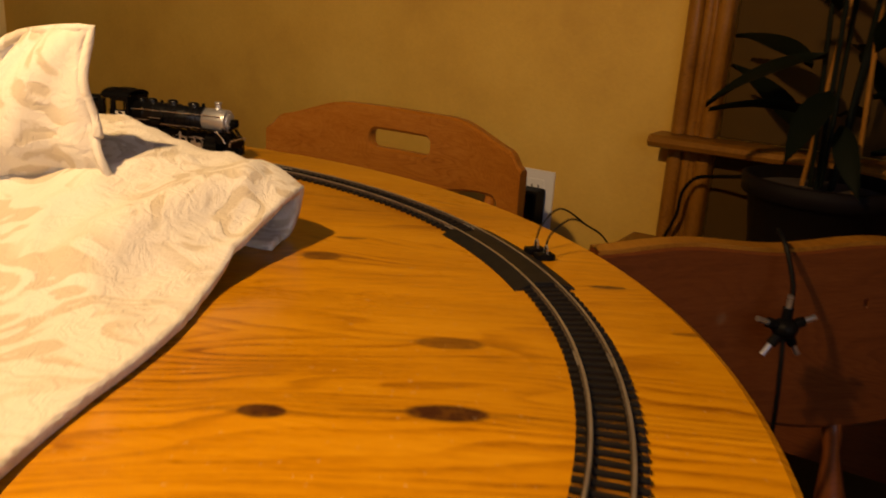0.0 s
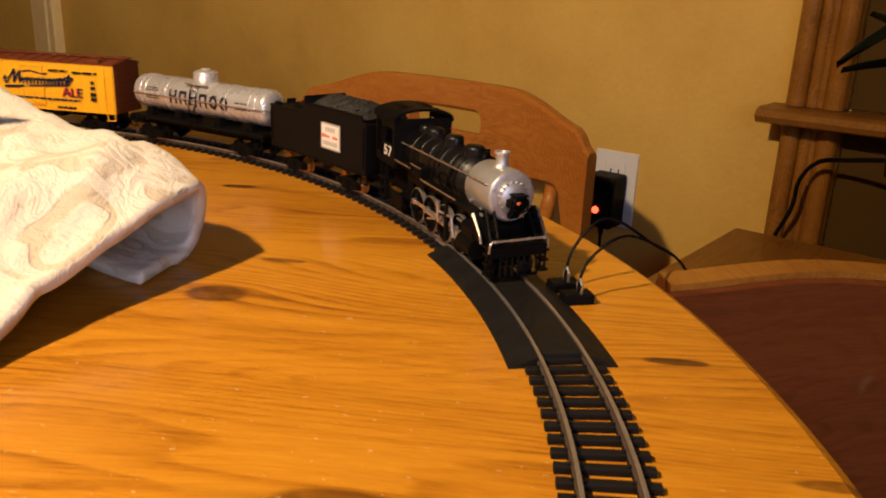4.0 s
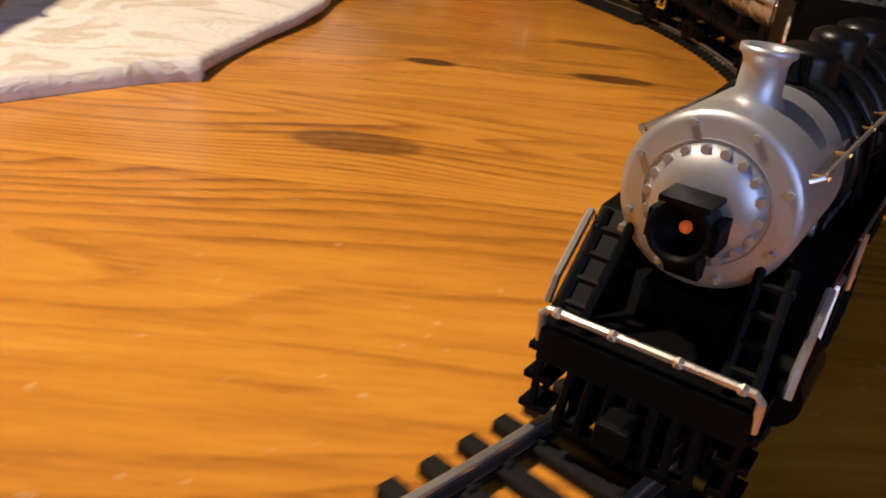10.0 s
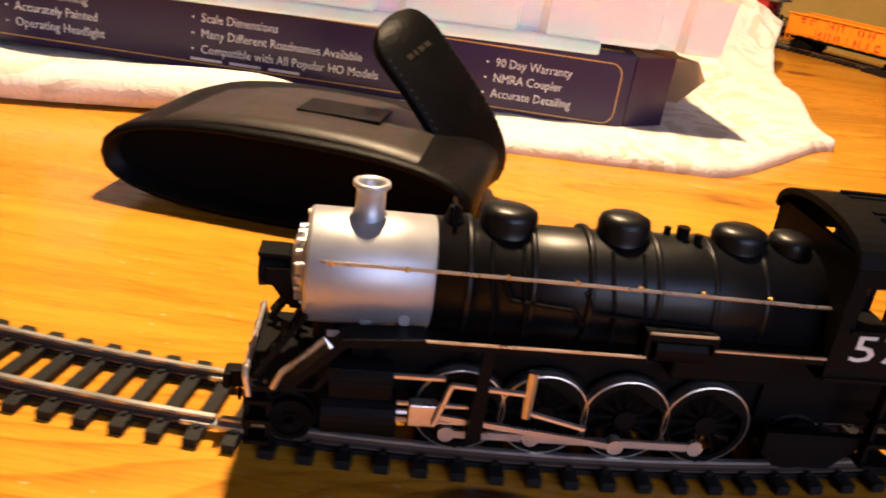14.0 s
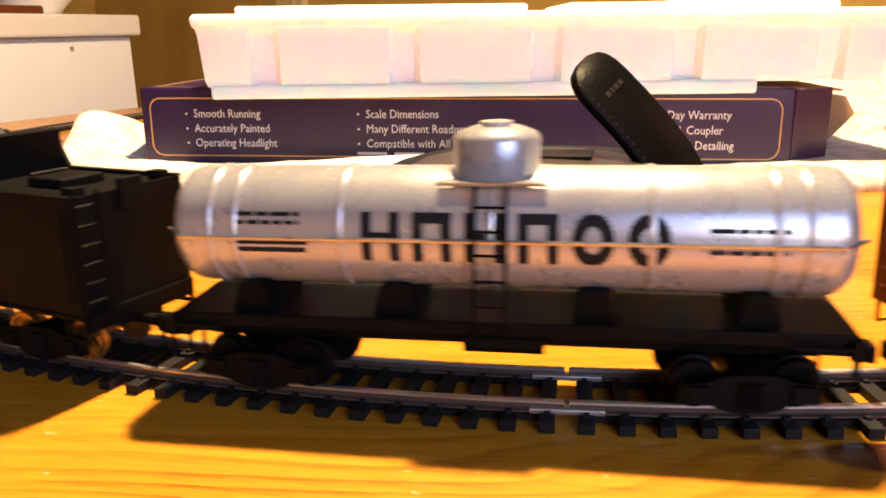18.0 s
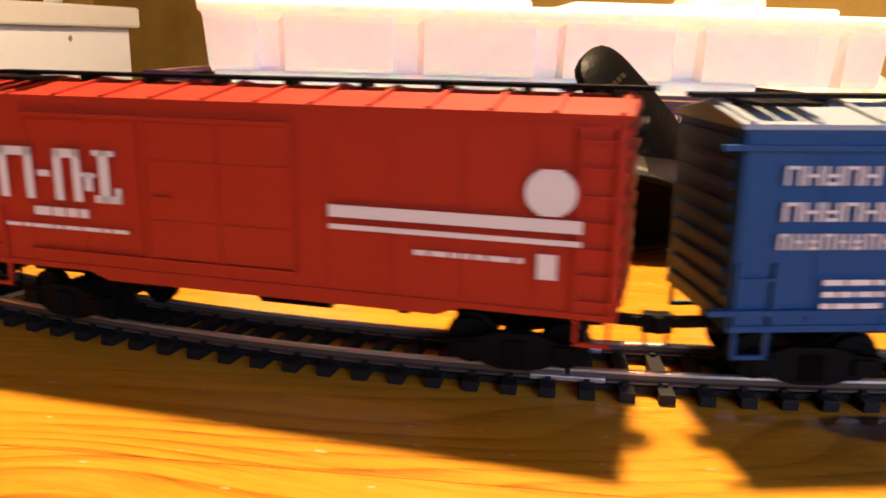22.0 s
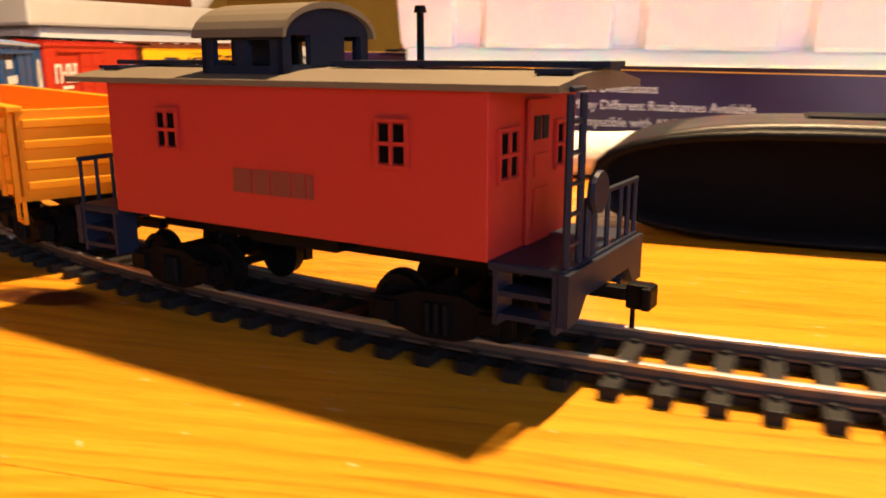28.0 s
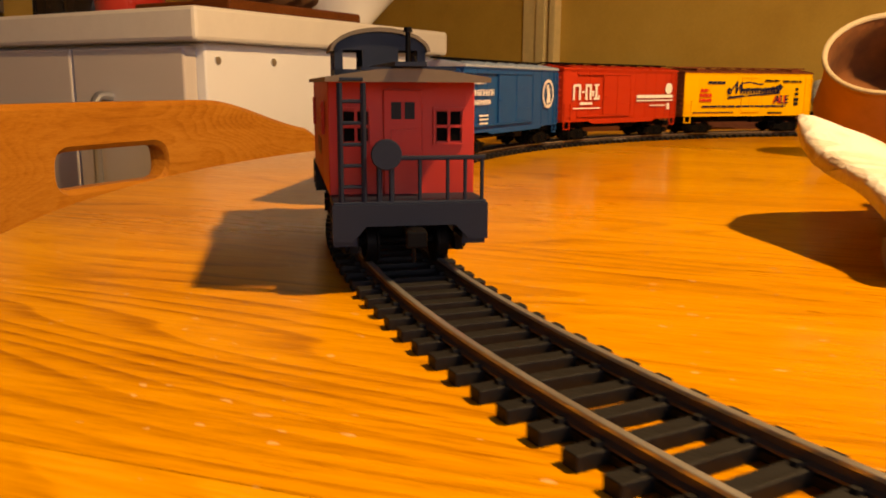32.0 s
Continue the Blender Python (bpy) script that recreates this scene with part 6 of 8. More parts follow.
def coal_tender():
    """Centre at 202 mm behind the pilot; 149 to 255."""
    car = thing("tender", "black coal tender with a white framed emblem", "tender", group="cars of the train")

    def tx(s):
        return (202.0 - s) * MM
    w = 0.0160
    for side in (1, -1):
        bm = empty_bm()
        slab(bm, [(tx(149), 0.0180), (tx(149), 0.0478), (tx(152.5), 0.0478), (tx(154), 0.0510), (tx(214), 0.0510), (tx(217.5), 0.0445), (tx(255), 0.0445), (tx(255), 0.0180)], *sorted((side * w, side * (w - 0.0012))))
        wall = part("tender_side", bm, BLACK, car)
        bm = empty_bm()
        box(bm, tx(214), tx(154), *sorted((side * (w - 0.0016), side * (w + 0.0004))), 0.0508, 0.0514)
        box(bm, tx(255), tx(217.5), *sorted((side * (w - 0.0016), side * (w + 0.0004))), 0.0444, 0.0449)
        box(bm, tx(255), tx(149), *sorted((side * w, side * (w + 0.0005))), 0.0178, 0.0186)
        part("top_bead", bm, SATIN, wall)
        half = w + 0.0001
        m = side_plane(side, half)
        c = -tx(184.5) if side > 0 else tx(184.5)
        bm = empty_bm()
        bars(bm, [(c - 0.0100, c + 0.0100, 0.0268, 0.0424)], m, 0.00016)
        badge = part("emblem", bm, PALE_INK, wall, "white square emblem with a red bar")
        bm = empty_bm()
        bars(bm, [(c - 0.0090, c + 0.0090, 0.0278, 0.0414)], m, 0.00026)
        part("emblem_field", bm, WHITE_INK, badge)
        bm = empty_bm()
        bars(bm, [(c - 0.0086 + 0.0028 * k, c - 0.0066 + 0.0028 * k, 0.0336, 0.0358 - 0.0004 * (k % 3)) for k in (0, 1, 2, 4, 5)], m, 0.00036)
        part("emblem_red", bm, RED_INK, badge)
        bm = empty_bm()
        bars(bm, [(c - 0.0050 + 0.0026 * k, c - 0.0032 + 0.0026 * k, 0.0372, 0.0400) for k in range(4)] + [(c - 0.0076 + 0.0026 * k, c - 0.0058 + 0.0026 * k, 0.0290, 0.0318) for k in range(6)], m, 0.00036)
        part("emblem_grey", bm, PALE_INK, badge)
        part("grab_iron", rod(empty_bm(), (tx(150.5), side * (w + 0.0008), 0.0220), (tx(150.5), side * (w + 0.0008), 0.0450), 0.0004, 6), SATIN, car)
        part("grab_iron", rod(empty_bm(), (tx(253), side * (w + 0.0008), 0.0220), (tx(253), side * (w + 0.0008), 0.0420), 0.0004, 6), SATIN, car)
        for s in (151, 252):
            part("stirrup", stirrup_bm(-tx(s) if side > 0 else tx(s), side, w, 0.0180), SATIN, car)
    q = w - 0.0012
    part("rear_wall", box(empty_bm(), tx(255), tx(253.8), -q, q, 0.0180, 0.0445), BLACK, car)
    part("floor_plate", box(empty_bm(), tx(253.8), tx(150), -q, q, 0.0180, 0.0200), BLACK, car)
    part("water_deck", box(empty_bm(), tx(253.8), tx(215), -q, q, 0.0425, 0.0440), BLACK, car)
    part("front_post", box(empty_bm(), tx(150.6), tx(149), -q, -0.0060, 0.0200, 0.0470), BLACK, car)
    part("front_post", box(empty_bm(), tx(150.6), tx(149), 0.0060, q, 0.0200, 0.0470), BLACK, car)
    part("bulkhead", box(empty_bm(), tx(158), tx(157), -q, q, 0.0200, 0.0480), BLACK, car)
    part("coal_board", slab(empty_bm(), [(tx(213), 0.0420), (tx(214.5), 0.0420), (tx(216), 0.0545), (tx(214), 0.0550)], -q, q), BLACK, car)
    part("coal", coal_bm(tx(214), tx(157), w - 0.0015, 0.0475, 0.0560), COAL, car, "heap of dull black coal")
    bm = empty_bm()
    box(bm, tx(241), tx(229), -0.0060, 0.0060, 0.0440, 0.0462, 0.0005)
    rod(bm, (tx(229.5), -0.0050, 0.0464), (tx(229.5), 0.0050, 0.0464), 0.0006, 6)
    part("water_hatch", bm, BLACK, car)
    bm = empty_bm()
    for y in (-0.0120, 0.0120):
        box(bm, tx(254), tx(250), y - 0.0014, y + 0.0014, 0.0440, 0.0462)
    box(bm, tx(256.5), tx(254.8), -0.0032, 0.0032, 0.0400, 0.0470, 0.0004)
    part("rear_light", bm, BLACK, car)
    for d, y in ((-1, 0.0122),):
        bm = empty_bm()
        for dy in (-0.0030, 0.0030):
            rod(bm, (tx(255.8), y + dy, 0.0190), (tx(255.8), y + dy, 0.0455), 0.0004, 6)
        for k in range(6):
            rod(bm, (tx(255.8), y - 0.003, 0.0215 + k * 0.0042), (tx(255.8), y + 0.003, 0.0215 + k * 0.0042), 0.00035, 6)
        part("rear_ladder", bm, SATIN, car)
    bm = empty_bm()
    box(bm, tx(254), tx(150), -0.0058, 0.0058, 0.0130, 0.0180, 0.0004)
    box(bm, tx(256), tx(254.5), -0.0155, 0.0155, 0.0150, 0.0190)
    part("underframe", bm, SATIN, car)
    part("coupler", coupler_bm(tx(256), -1), SATIN, car)
    for s in (171, 234):
        add_truck(car, tx(s), BRIGHT_WHEELSET)
    return car


tender = coal_tender()


# ---- cloth and what lies on it ----
def smooth_step(a, b, x):
    t = max(0.0, min(1.0, (x - a) / (b - a)))
    return t * t * (3 - 2 * t)


def cloth_rumple(x, y):
    warp = 0.25 * noise.noise(Vector((x * 9, y * 9, 3.1)))
    crease = 1 - abs(noise.noise(Vector((x * 16 + warp * 6, y * 11 - warp * 5, 0.4)))) * 2.2
    small = 1 - abs(noise.noise(Vector((x * 38 + 2, y * 30 + warp * 9, 7.7)))) * 2.2
    return 0.0034 * max(0.0, crease) ** 2 + 0.0016 * max(0.0, small) ** 2 + 0.6 * (0.0016 * math.sin(31 * x + 9 * y + 2.2 * math.sin(17 * y)) + 0.0012 * math.sin(44 * y - 23 * x + 1.7 * math.sin(26 * x)) + 0.0008 * math.sin(90 * x + 61 * y)) + 0.0012


def south_edge(x):
    y = -0.246 - 0.030 * math.exp(-((x + 0.16) / 0.065) ** 2) + 0.20 * max(0.0, x + 0.10) ** 1.25
    return y + 0.080 * smooth_step(0.165, 0.252, x)


def cloth_bm():
    """A quilted cloth: flat to the south, raised to a ridge that rolls under along the north, with a doubled hem and its west corner folded up."""
    bm = empty_bm()
    nu, grid = 150, []
    nv_flat, nv_roll, nv_back = 140, 14, 6
    for i in range(nu + 1):
        u = i / nu
        x = -0.262 + 0.512 * u
        y0 = south_edge(x)
        yr = 0.191 + 0.43 * (0.262 - x) if x > 0.10 else 0.2605 - 0.10 * (0.10 - x)
        yr -= 0.235 * smooth_step(-0.14, -0.25, x)
        h = 0.030 + 0.026 * smooth_step(0.26, 0.13, x) - 0.034 * smooth_step(0.06, -0.22, x)
        col = []
        fold = smooth_step(0.03, -0.06, x)
        for j in range(nv_flat + 1):
            v = j / nv_flat
            y = y0 + (yr - y0) * v
            rise = smooth_step(min(0.03 + 0.07 * smooth_step(0.17, 0.25, x) - 0.05 * smooth_step(0.0, 0.1, x), yr - 0.12), yr + 0.012, y)
            z = h * rise + cloth_rumple(x, y) * (0.35 + 0.9 * smooth_step(-0.02, 0.1, y))
            z += 0.014 * math.exp(-((x - 0.19 - 0.35 * (y - 0.09)) / 0.018) ** 2) * smooth_step(0.03, 0.10, y) * smooth_step(0.24, 0.16, y)
            # the west corner is folded back on itself and stands up to a blunt tip
            wing = smooth_step(-0.195, -0.262, x)
            crest = smooth_step(-0.245, -0.182, y) * smooth_step(-0.120, -0.172, y)
            z += 0.0285 * wing * crest + fold * 0.0108 * smooth_step(0.050, 0.018, y - y0)
            push = 0.018 * rise * smooth_step(0.12, 0.25, x) + wing * (0.016 * smooth_step(-0.185, -0.255, y) + 0.040 * smooth_step(-0.165, -0.095, y) - 0.008 * crest)
            wav = 0.004 * math.sin(y * 30 + 1) * smooth_step(0.2, 0.25, x)
            col.append((x + push + wav, y, max(0.0, z)))
        xe, ye, ze = col[-1]
        rad = ze / 2
        for j in range(1, nv_roll + 1):
            a = math.pi * j / nv_roll
            col.append((xe - 0.012 * j / nv_roll, ye + rad * 0.75 * math.sin(a), rad + rad * math.cos(a)))
        for j in range(1, nv_back + 1):
            col.append((xe - 0.012, ye - 0.030 * j / nv_back, 0.0004 + 0.003 * math.sin(x * 40) ** 2))
        x1, y1, z1 = col[0]
        hem = [(x1, y1 + 0.004 + 0.026 * fold, -0.0035 * (1 - fold)), (x1, y1 + 0.002 + 0.004 * fold, -0.0035 * (1 - fold)), (x1, y1 - 0.0022 * fold, 0.0012 * fold - 0.002 * (1 - fold)), (x1, y1 - 0.0040 * fold, 0.0058 * fold - 0.001 * (1 - fold))]
        grid.append([bm.verts.new((px, py, pz + 0.0028)) for px, py, pz in hem] + [bm.verts.new((px, py, max(0.0, pz) + 0.0028)) for px, py, pz in col])
    for a, b in zip(grid, grid[1:]):
        for k in range(len(a) - 1):
            bm.faces.new((a[k], a[k + 1], b[k + 1], b[k]))
    return bm


towel = thing("quilted_cloth", "rumpled cream quilted cloth with woven scroll figures on the table", "cloth")
sheet = part("sheet", cloth_bm(), CLOTH, towel, smooth=True)
solid = sheet.modifiers.new("thickness", "SOLIDIFY")
solid.thickness, solid.offset = 0.0052, 0.0
bm = empty_bm()
rows_of = []
for i in range(25):
    v = i / 24
    base = Vector((0.157 - 0.090 * v, 0.142 - 0.012 * v, 0.064))
    top = 0.070 * (1 - 0.16 * v - 0.62 * smooth_step(0.50, 1.0, v))
    row = []
    for j in range(15):
        w = 1.42 * j / 14 - 0.42          # below zero the cloth runs back down into the heap
        under = max(0.0, -w)
        p = base + Vector((-0.006 * w - 0.010 * math.sin(w * 3), 0.016 * w * w + 0.050 * under, top * w if w > 0 else -0.075 * under))
        p += Vector((0.004 * math.sin(9 * v + 3 * w), 0.005 * math.sin(7 * v + 5 * w) + 0.003 * math.sin(23 * v + 9 * w), 0))
        row.append(bm.verts.new(p))
    rows_of.append(row)
for a, b in zip(rows_of, rows_of[1:]):
    for k in range(14):
        bm.faces.new((a[k], a[k + 1], b[k + 1], b[k]))
flap = part("standing_corner", bm, CLOTH, towel, "corner of the cloth standing up", smooth=True)
solid = flap.modifiers.new("thickness", "SOLIDIFY")
solid.thickness, solid.offset = 0.0050, 0.0
bm = empty_bm()
tube(bm, [v.co + Vector((0.001, 0, 0)) for v in flap.data.vertices[5:15]] + [flap.data.vertices[15 * k + 14].co for k in range(1, 25)], 0.0031, 10)
part("hem", bm, CLOTH, flap, smooth=True)

# purple model box, its print and open end
BOX_M = Matrix.Translation((-0.2115, -0.2160, 0.0110)) @ Matrix.Rotation(radians(8.0), 4, "Z") @ Matrix.Rotation(radians(1.2), 4, "Y")
carton = thing("model_train_box", "purple printed model train box with gold border lines", "box", BOX_M)
BL, BD, BH = 0.3420, 0.100, 0.0402
bm = empty_bm()
box(bm, 0, BL, 0, BD, 0, BH, 0.0012)
body = part("carton", bm, PURPLE, carton)
FRONT = Matrix(((1, 0, 0, 0), (0, 0, -1, -0.0001), (0, 1, 0, 0), (0, 0, 0, 1)))
bm = empty_bm()
corner = []
for cx, cz, a0 in ((BL - 0.0120, BH - 0.0115, 0), (0.0110, BH - 0.0115, 90), (0.0110, 0.0100, 180), (BL - 0.0120, 0.0100, 270)):
    for k in range(7):
        a = radians(a0 + 15 * k)
        corner.append((cx + 0.006 * math.cos(a), cz + 0.006 * math.sin(a)))
for k in range(len(corner)):
    (xa, za), (xb, zb) = corner[k], corner[(k + 1) % len(corner)]
    nx, nz = zb - za, xa - xb
    q = math.hypot(nx, nz)
    nx, nz = nx / q * 0.0003, nz / q * 0.0003
    bm.faces.new([bm.verts.new((px, -0.0002, pz)) for px, pz in ((xa - nx, za - nz), (xb - nx, zb - nz), (xb + nx, zb + nz), (xa + nx, za + nz))])
part("gold_border", bm, GOLD_INK, body, "thin rounded gold border line")
for x, lines in ((0.0250, ("Smooth Running", "Accurately Painted", "Operating Headlight")), (0.1190, ("Scale Dimensions", "Many Different Roadnames Available", "Compatible with All Popular HO Models")), (0.2680, ("90 Day Warranty", "NMRA Coupler", "Accurate Detailing"))):
    for k, words in enumerate(lines):
        z = BH - 0.0138 - 0.0078 * k
        lettering("printed_line", words, 0.0063, WHITE_INK, body, FRONT @ Matrix.Translation((x + 0.004, z, 0)), "small white printed words", 0.875, "LEFT")
        bm = empty_bm()
        rod(bm, (x, -0.0003, z), (x, 0.0001, z), 0.0006, 8)
        part("bullet", bm, WHITE_INK, body)
bm = empty_bm()
for k in range(3):
    box(bm, 0.118 + k * 0.020, 0.134 + k * 0.020, -0.0002, 0.0, 0.0050, 0.0064)
part("foot_print", bm, WHITE_INK, body, "faint small print bars")
bm = empty_bm()
TOPM = Matrix.Translation((0, 0, BH))
for x0, x1, y0, y1 in ((0.006, BL - 0.006, 0.006, 0.0066), (0.006, BL - 0.006, BD - 0.0066, BD - 0.006), (0.006, 0.0066, 0.0066, BD - 0.0066), (BL - 0.0066, BL - 0.006, 0.0066, BD - 0.0066)):
    box(bm, x0, x1, y0, y1, BH, BH + 0.0002)
part("gold_border", bm, GOLD_INK, body)
# end flaps of the open end
for tilt, z, y0, y1, mat, d in ((3, BH - 0.001, 0.022, BD - 0.004, CARD, 0.030), (-62, 0.003, 0.004, BD - 0.004, CARD, 0.026)):
    bm = empty_bm()
    box(bm, 0.0, d, y0, y1, -0.0005, 0.0005, m=Matrix.Translation((BL, 0, z)) @ Matrix.Rotation(radians(tilt if z > 0.02 else 30), 4, "Y"))
    part("end_flap", bm, mat, carton, "bent brown card end flap")
bm = empty_bm()
slab(bm, [(0, 0), (0.056, -0.008), (0.062, -0.018), (0.046, -0.038), (0.0, -0.034)], -0.0005, 0.0005, Matrix.Translation((BL, BD * 0.96, BH - 0.002)) @ Matrix.Rotation(radians(-18), 4, "Z"))
part("side_flap", bm, CARD, carton, "bent brown card side flap")
bm = empty_bm()
slab(bm, [(0, 0), (0.016, -0.003), (0.020, -0.012), (0.012, -0.018), (0.0, -0.018)], -0.0005, 0.0005, Matrix.Translation((BL + 0.012, 0.03, BH - 0.008)) @ Matrix.Rotation(radians(40), 4, "Z"))
part("torn_flap", bm, CARD, carton)

bm = empty_bm()
box(bm, 0.0, 0.030, -0.0004, 0.0004, 0.001, BH - 0.001, m=Matrix.Translation((BL, 0.0006, 0)) @ Matrix.Rotation(radians(38), 4, "Z"))
part("front_flap", bm, PURPLE, carton, "purple card end flap bent outwards")

# foam tray with moulded recesses
FM = Matrix.Translation((-0.1575, -0.2372, BH + 0.0120)) @ Matrix.Rotation(radians(13.8), 4, "Z") @ Matrix.Rotation(radians(0.9), 4, "Y")
tray = thing("foam_tray", "white moulded foam packing tray resting on the box", "foam tray", FM)
FL, FD, FH = 0.334, 0.118, 0.035
bm = empty_bm()


def tray_outline(grow, depth):
    pts = [(-grow, -grow)]
    for c in (0.0280, 0.0970, 0.1670, 0.2370, 0.3080):
        pts += [(c - 0.0070, -grow), (c - 0.0052, -grow + depth), (c + 0.0052, -grow + depth * 0.9), (c + 0.0085, -grow)]
    pts += [(FL + grow, -grow), (FL + grow, FD + grow), (-grow, FD + grow)]
    return pts


levels = [(0.0, 0.0065, 0.0), (0.0012, 0.0060, 0.003), (0.0030, 0.0030, FH * 0.72), (0.0036, 0.0005, FH * 0.80), (0.0050, 0.0002, FH * 0.84), (0.0054, 0.0002, FH - 0.002), (0.0040, 0.0002, FH)]
rings = [[bm.verts.new((x, y, z)) for x, y in tray_outline(g, d)] for g, d, z in levels]
for a, b in zip(rings, rings[1:]):
    for k in range(len(a)):
        bm.faces.new((a[k], a[(k + 1) % len(a)], b[(k + 1) % len(b)], b[k]))
bm.faces.new(rings[0][::-1])
bm.faces.new(rings[-1])
part("tray", bm, FOAM, tray)
bm = empty_bm()
for x0, x1 in ((0.012, 0.16), (0.18, 0.318)):
    box(bm, x0, x1, 0.012, FD - 0.012, FH, FH + 0.004, 0.002)
part("raised_panel", bm, FOAM, tray)
bm = empty_bm()
box(bm, 0.001, FL - 0.060, -0.0010, 0.0050, -0.0060, 0.0012, 0.0015)
part("lower_lip", bm, FOAM, tray)

# black leather case, open at one end, with its closing flap
CM = Matrix.Translation((0.012, -0.314, 0.0))
case = thing("leather_case", "black leather phone case with a grey lining and raised flap", "case", CM)
bm = empty_bm()


def oval(hw, hh, n=28, p=2.6):
    return [(math.copysign(abs(math.cos(k * math.tau / n)) ** (2 / p), math.cos(k * math.tau / n)) * hw, math.copysign(abs(math.sin(k * math.tau / n)) ** (2 / p), math.sin(k * math.tau / n)) * hh) for k in range(n)]


stations = [(0.062, 0.0150, -0.042), (0.063, 0.0155, -0.038), (0.064, 0.0155, 0.020), (0.061, 0.0148, 0.034), (0.054, 0.0125, 0.041), (0.040, 0.0080, 0.044)]
rings = [[bm.verts.new((x, y, z + 0.0155)) for x, z in oval(hw, hh)] for hw, hh, y in stations]
inner = [[bm.verts.new((x, y, z + 0.0155)) for x, z in oval(hw, hh)] for hw, hh, y in ((0.0600, 0.0132, -0.0425), (0.0590, 0.0120, -0.036))]
for a, b in list(zip(rings, rings[1:])) + [(inner[0], rings[0]), (inner[1], inner[0])]:
    for k in range(len(a)):
        bm.faces.new((a[k], a[(k + 1) % len(a)], b[(k + 1) % len(b)], b[k]))
bm.faces.new(rings[-1])
# Closes the case's mouth; the cap's near-black colour is the shade inside.
bm.faces.new(inner[1]).material_index = 1
shell = part("shell", bm, [LEATHER, DARK_OPENING], case, smooth=True)
bm = empty_bm()
nx, ny = 14, 6
g = []
for i in range(nx + 1):
    r_ = []
    for j in range(ny + 1):
        x, y = -0.050 + 0.100 * i / nx, -0.038 + 0.074 * j / ny
        r_.append(bm.verts.new((x, y, 0.0318 - 2.0 * abs(x) ** 2.6 * 6 - (0.003 * smooth_step(0.015, 0.04, y)))))
    g.append(r_)
for a, b in zip(g, g[1:]):
    for k in range(ny):
        bm.faces.new((a[k], a[k + 1], b[k + 1], b[k]))
lining = part("lining", bm, GREY_FELT, case, "worn grey suede face", smooth=True)
so = lining.modifiers.new("thickness", "SOLIDIFY")
so.thickness, so.offset = 0.0018, -1.0
bm = empty_bm()
box(bm, -0.006, 0.024, -0.012, 0.006, 0.0312, 0.0326, 0.0004)
part("hook_patch", bm, BLACK, case, "small black hook fastener patch")


def strap_bm(path, across, half, thick, round_end=True):
    """A band along a path with a rounded tip and soft edges."""
    bm = empty_bm()
    rings = []
    n = len(path)
    for i, p in enumerate(path):
        d = (path[min(i + 1, n - 1)] - path[max(i - 1, 0)]).normalized()
        w = (across - d * across.dot(d)).normalized()
        up = w.cross(d).normalized()
        left = (n - 1 - i) / 5.0
        hw = half * (math.sqrt(max(0.02, 1 - (1 - left) ** 2)) if round_end and left < 1 else 1.0)
        ring = []
        for a, b in ((-1, -0.3), (-0.93, -0.5), (0.93, -0.5), (1, -0.3), (1, 0.3), (0.93, 0.5), (-0.93, 0.5), (-1, 0.3)):
            ring.append(bm.verts.new(p + w * hw * a + up * thick * b))
        rings.append(ring)
    for a, b in zip(rings, rings[1:]):
        for k in range(8):
            bm.faces.new((a[k], a[(k + 1) % 8], b[(k + 1) % 8], b[k]))
    bm.faces.new(rings[0])
    bm.faces.new(rings[-1][::-1])
    return bm, rings


def bend(points, n):
    """A smooth curve through a few points."""
    pts = [Vector(p) for p in points]
    out = []
    for i in range(n + 1):
        f = i / n * (len(pts) - 1)
        k = min(int(f), len(pts) - 2)
        t = f - k
        p0, p1, p2, p3 = pts[max(k - 1, 0)], pts[k], pts[k + 1], pts[min(k + 2, len(pts) - 1)]
        out.append(0.5 * ((2 * p1) + (p2 - p0) * t + (2 * p0 - 5 * p1 + 4 * p2 - p3) * t * t + (3 * p1 - p0 - 3 * p2 + p3) * t ** 3))
    return out


path = bend([(0.030, 0.008, 0.0024), (0.046, 0.010, 0.004), (0.056, 0.012, 0.012), (0.053, 0.012, 0.024), (0.042, 0.012, 0.039), (0.029, 0.012, 0.053), (0.018, 0.012, 0.0640)], 36)
ACROSS = Vector((0.53, 0.83, 0.10)).normalized()
bm, _ = strap_bm(path, ACROSS, 0.0165, 0.0042)
strap = part("flap", bm, LEATHER, case, "black leather closing flap bent upright", smooth=True)
bm = empty_bm()
for side in (-1, 1):
    for i in range(4, len(path) - 5):
        d = (path[i + 1] - path[i - 1]).normalized()
        w = (ACROSS - d * ACROSS.dot(d)).normalized()
        up = w.cross(d).normalized()
        for s in (-1, 1):
            c = path[i] + w * side * 0.0146 + up * s * 0.0021
            rod(bm, c - d * 0.0006, c + d * 0.0006, 0.00035, 5)
part("stitching", bm, GREY_FELT, strap, "row of grey thread stitches")
bm = empty_bm()
i = len(path) - 7
d = (path[i + 1] - path[i - 1]).normalized()
w = (ACROSS - d * ACROSS.dot(d)).normalized()
up = w.cross(d).normalized()
FLM = Matrix((( -w.x, d.x, -up.x, path[i].x), (-w.y, d.y, -up.y, path[i].y), (-w.z, d.z, -up.z, path[i].z), (0, 0, 0, 1)))
bars(bm, [(-0.007, -0.004, -0.001, 0.001), (-0.003, 0.0, -0.001, 0.001), (0.001, 0.003, -0.001, 0.001), (0.004, 0.007, -0.001, 0.001)], FLM @ Matrix.Translation((0, 0, 0.0020)), 0.0004)
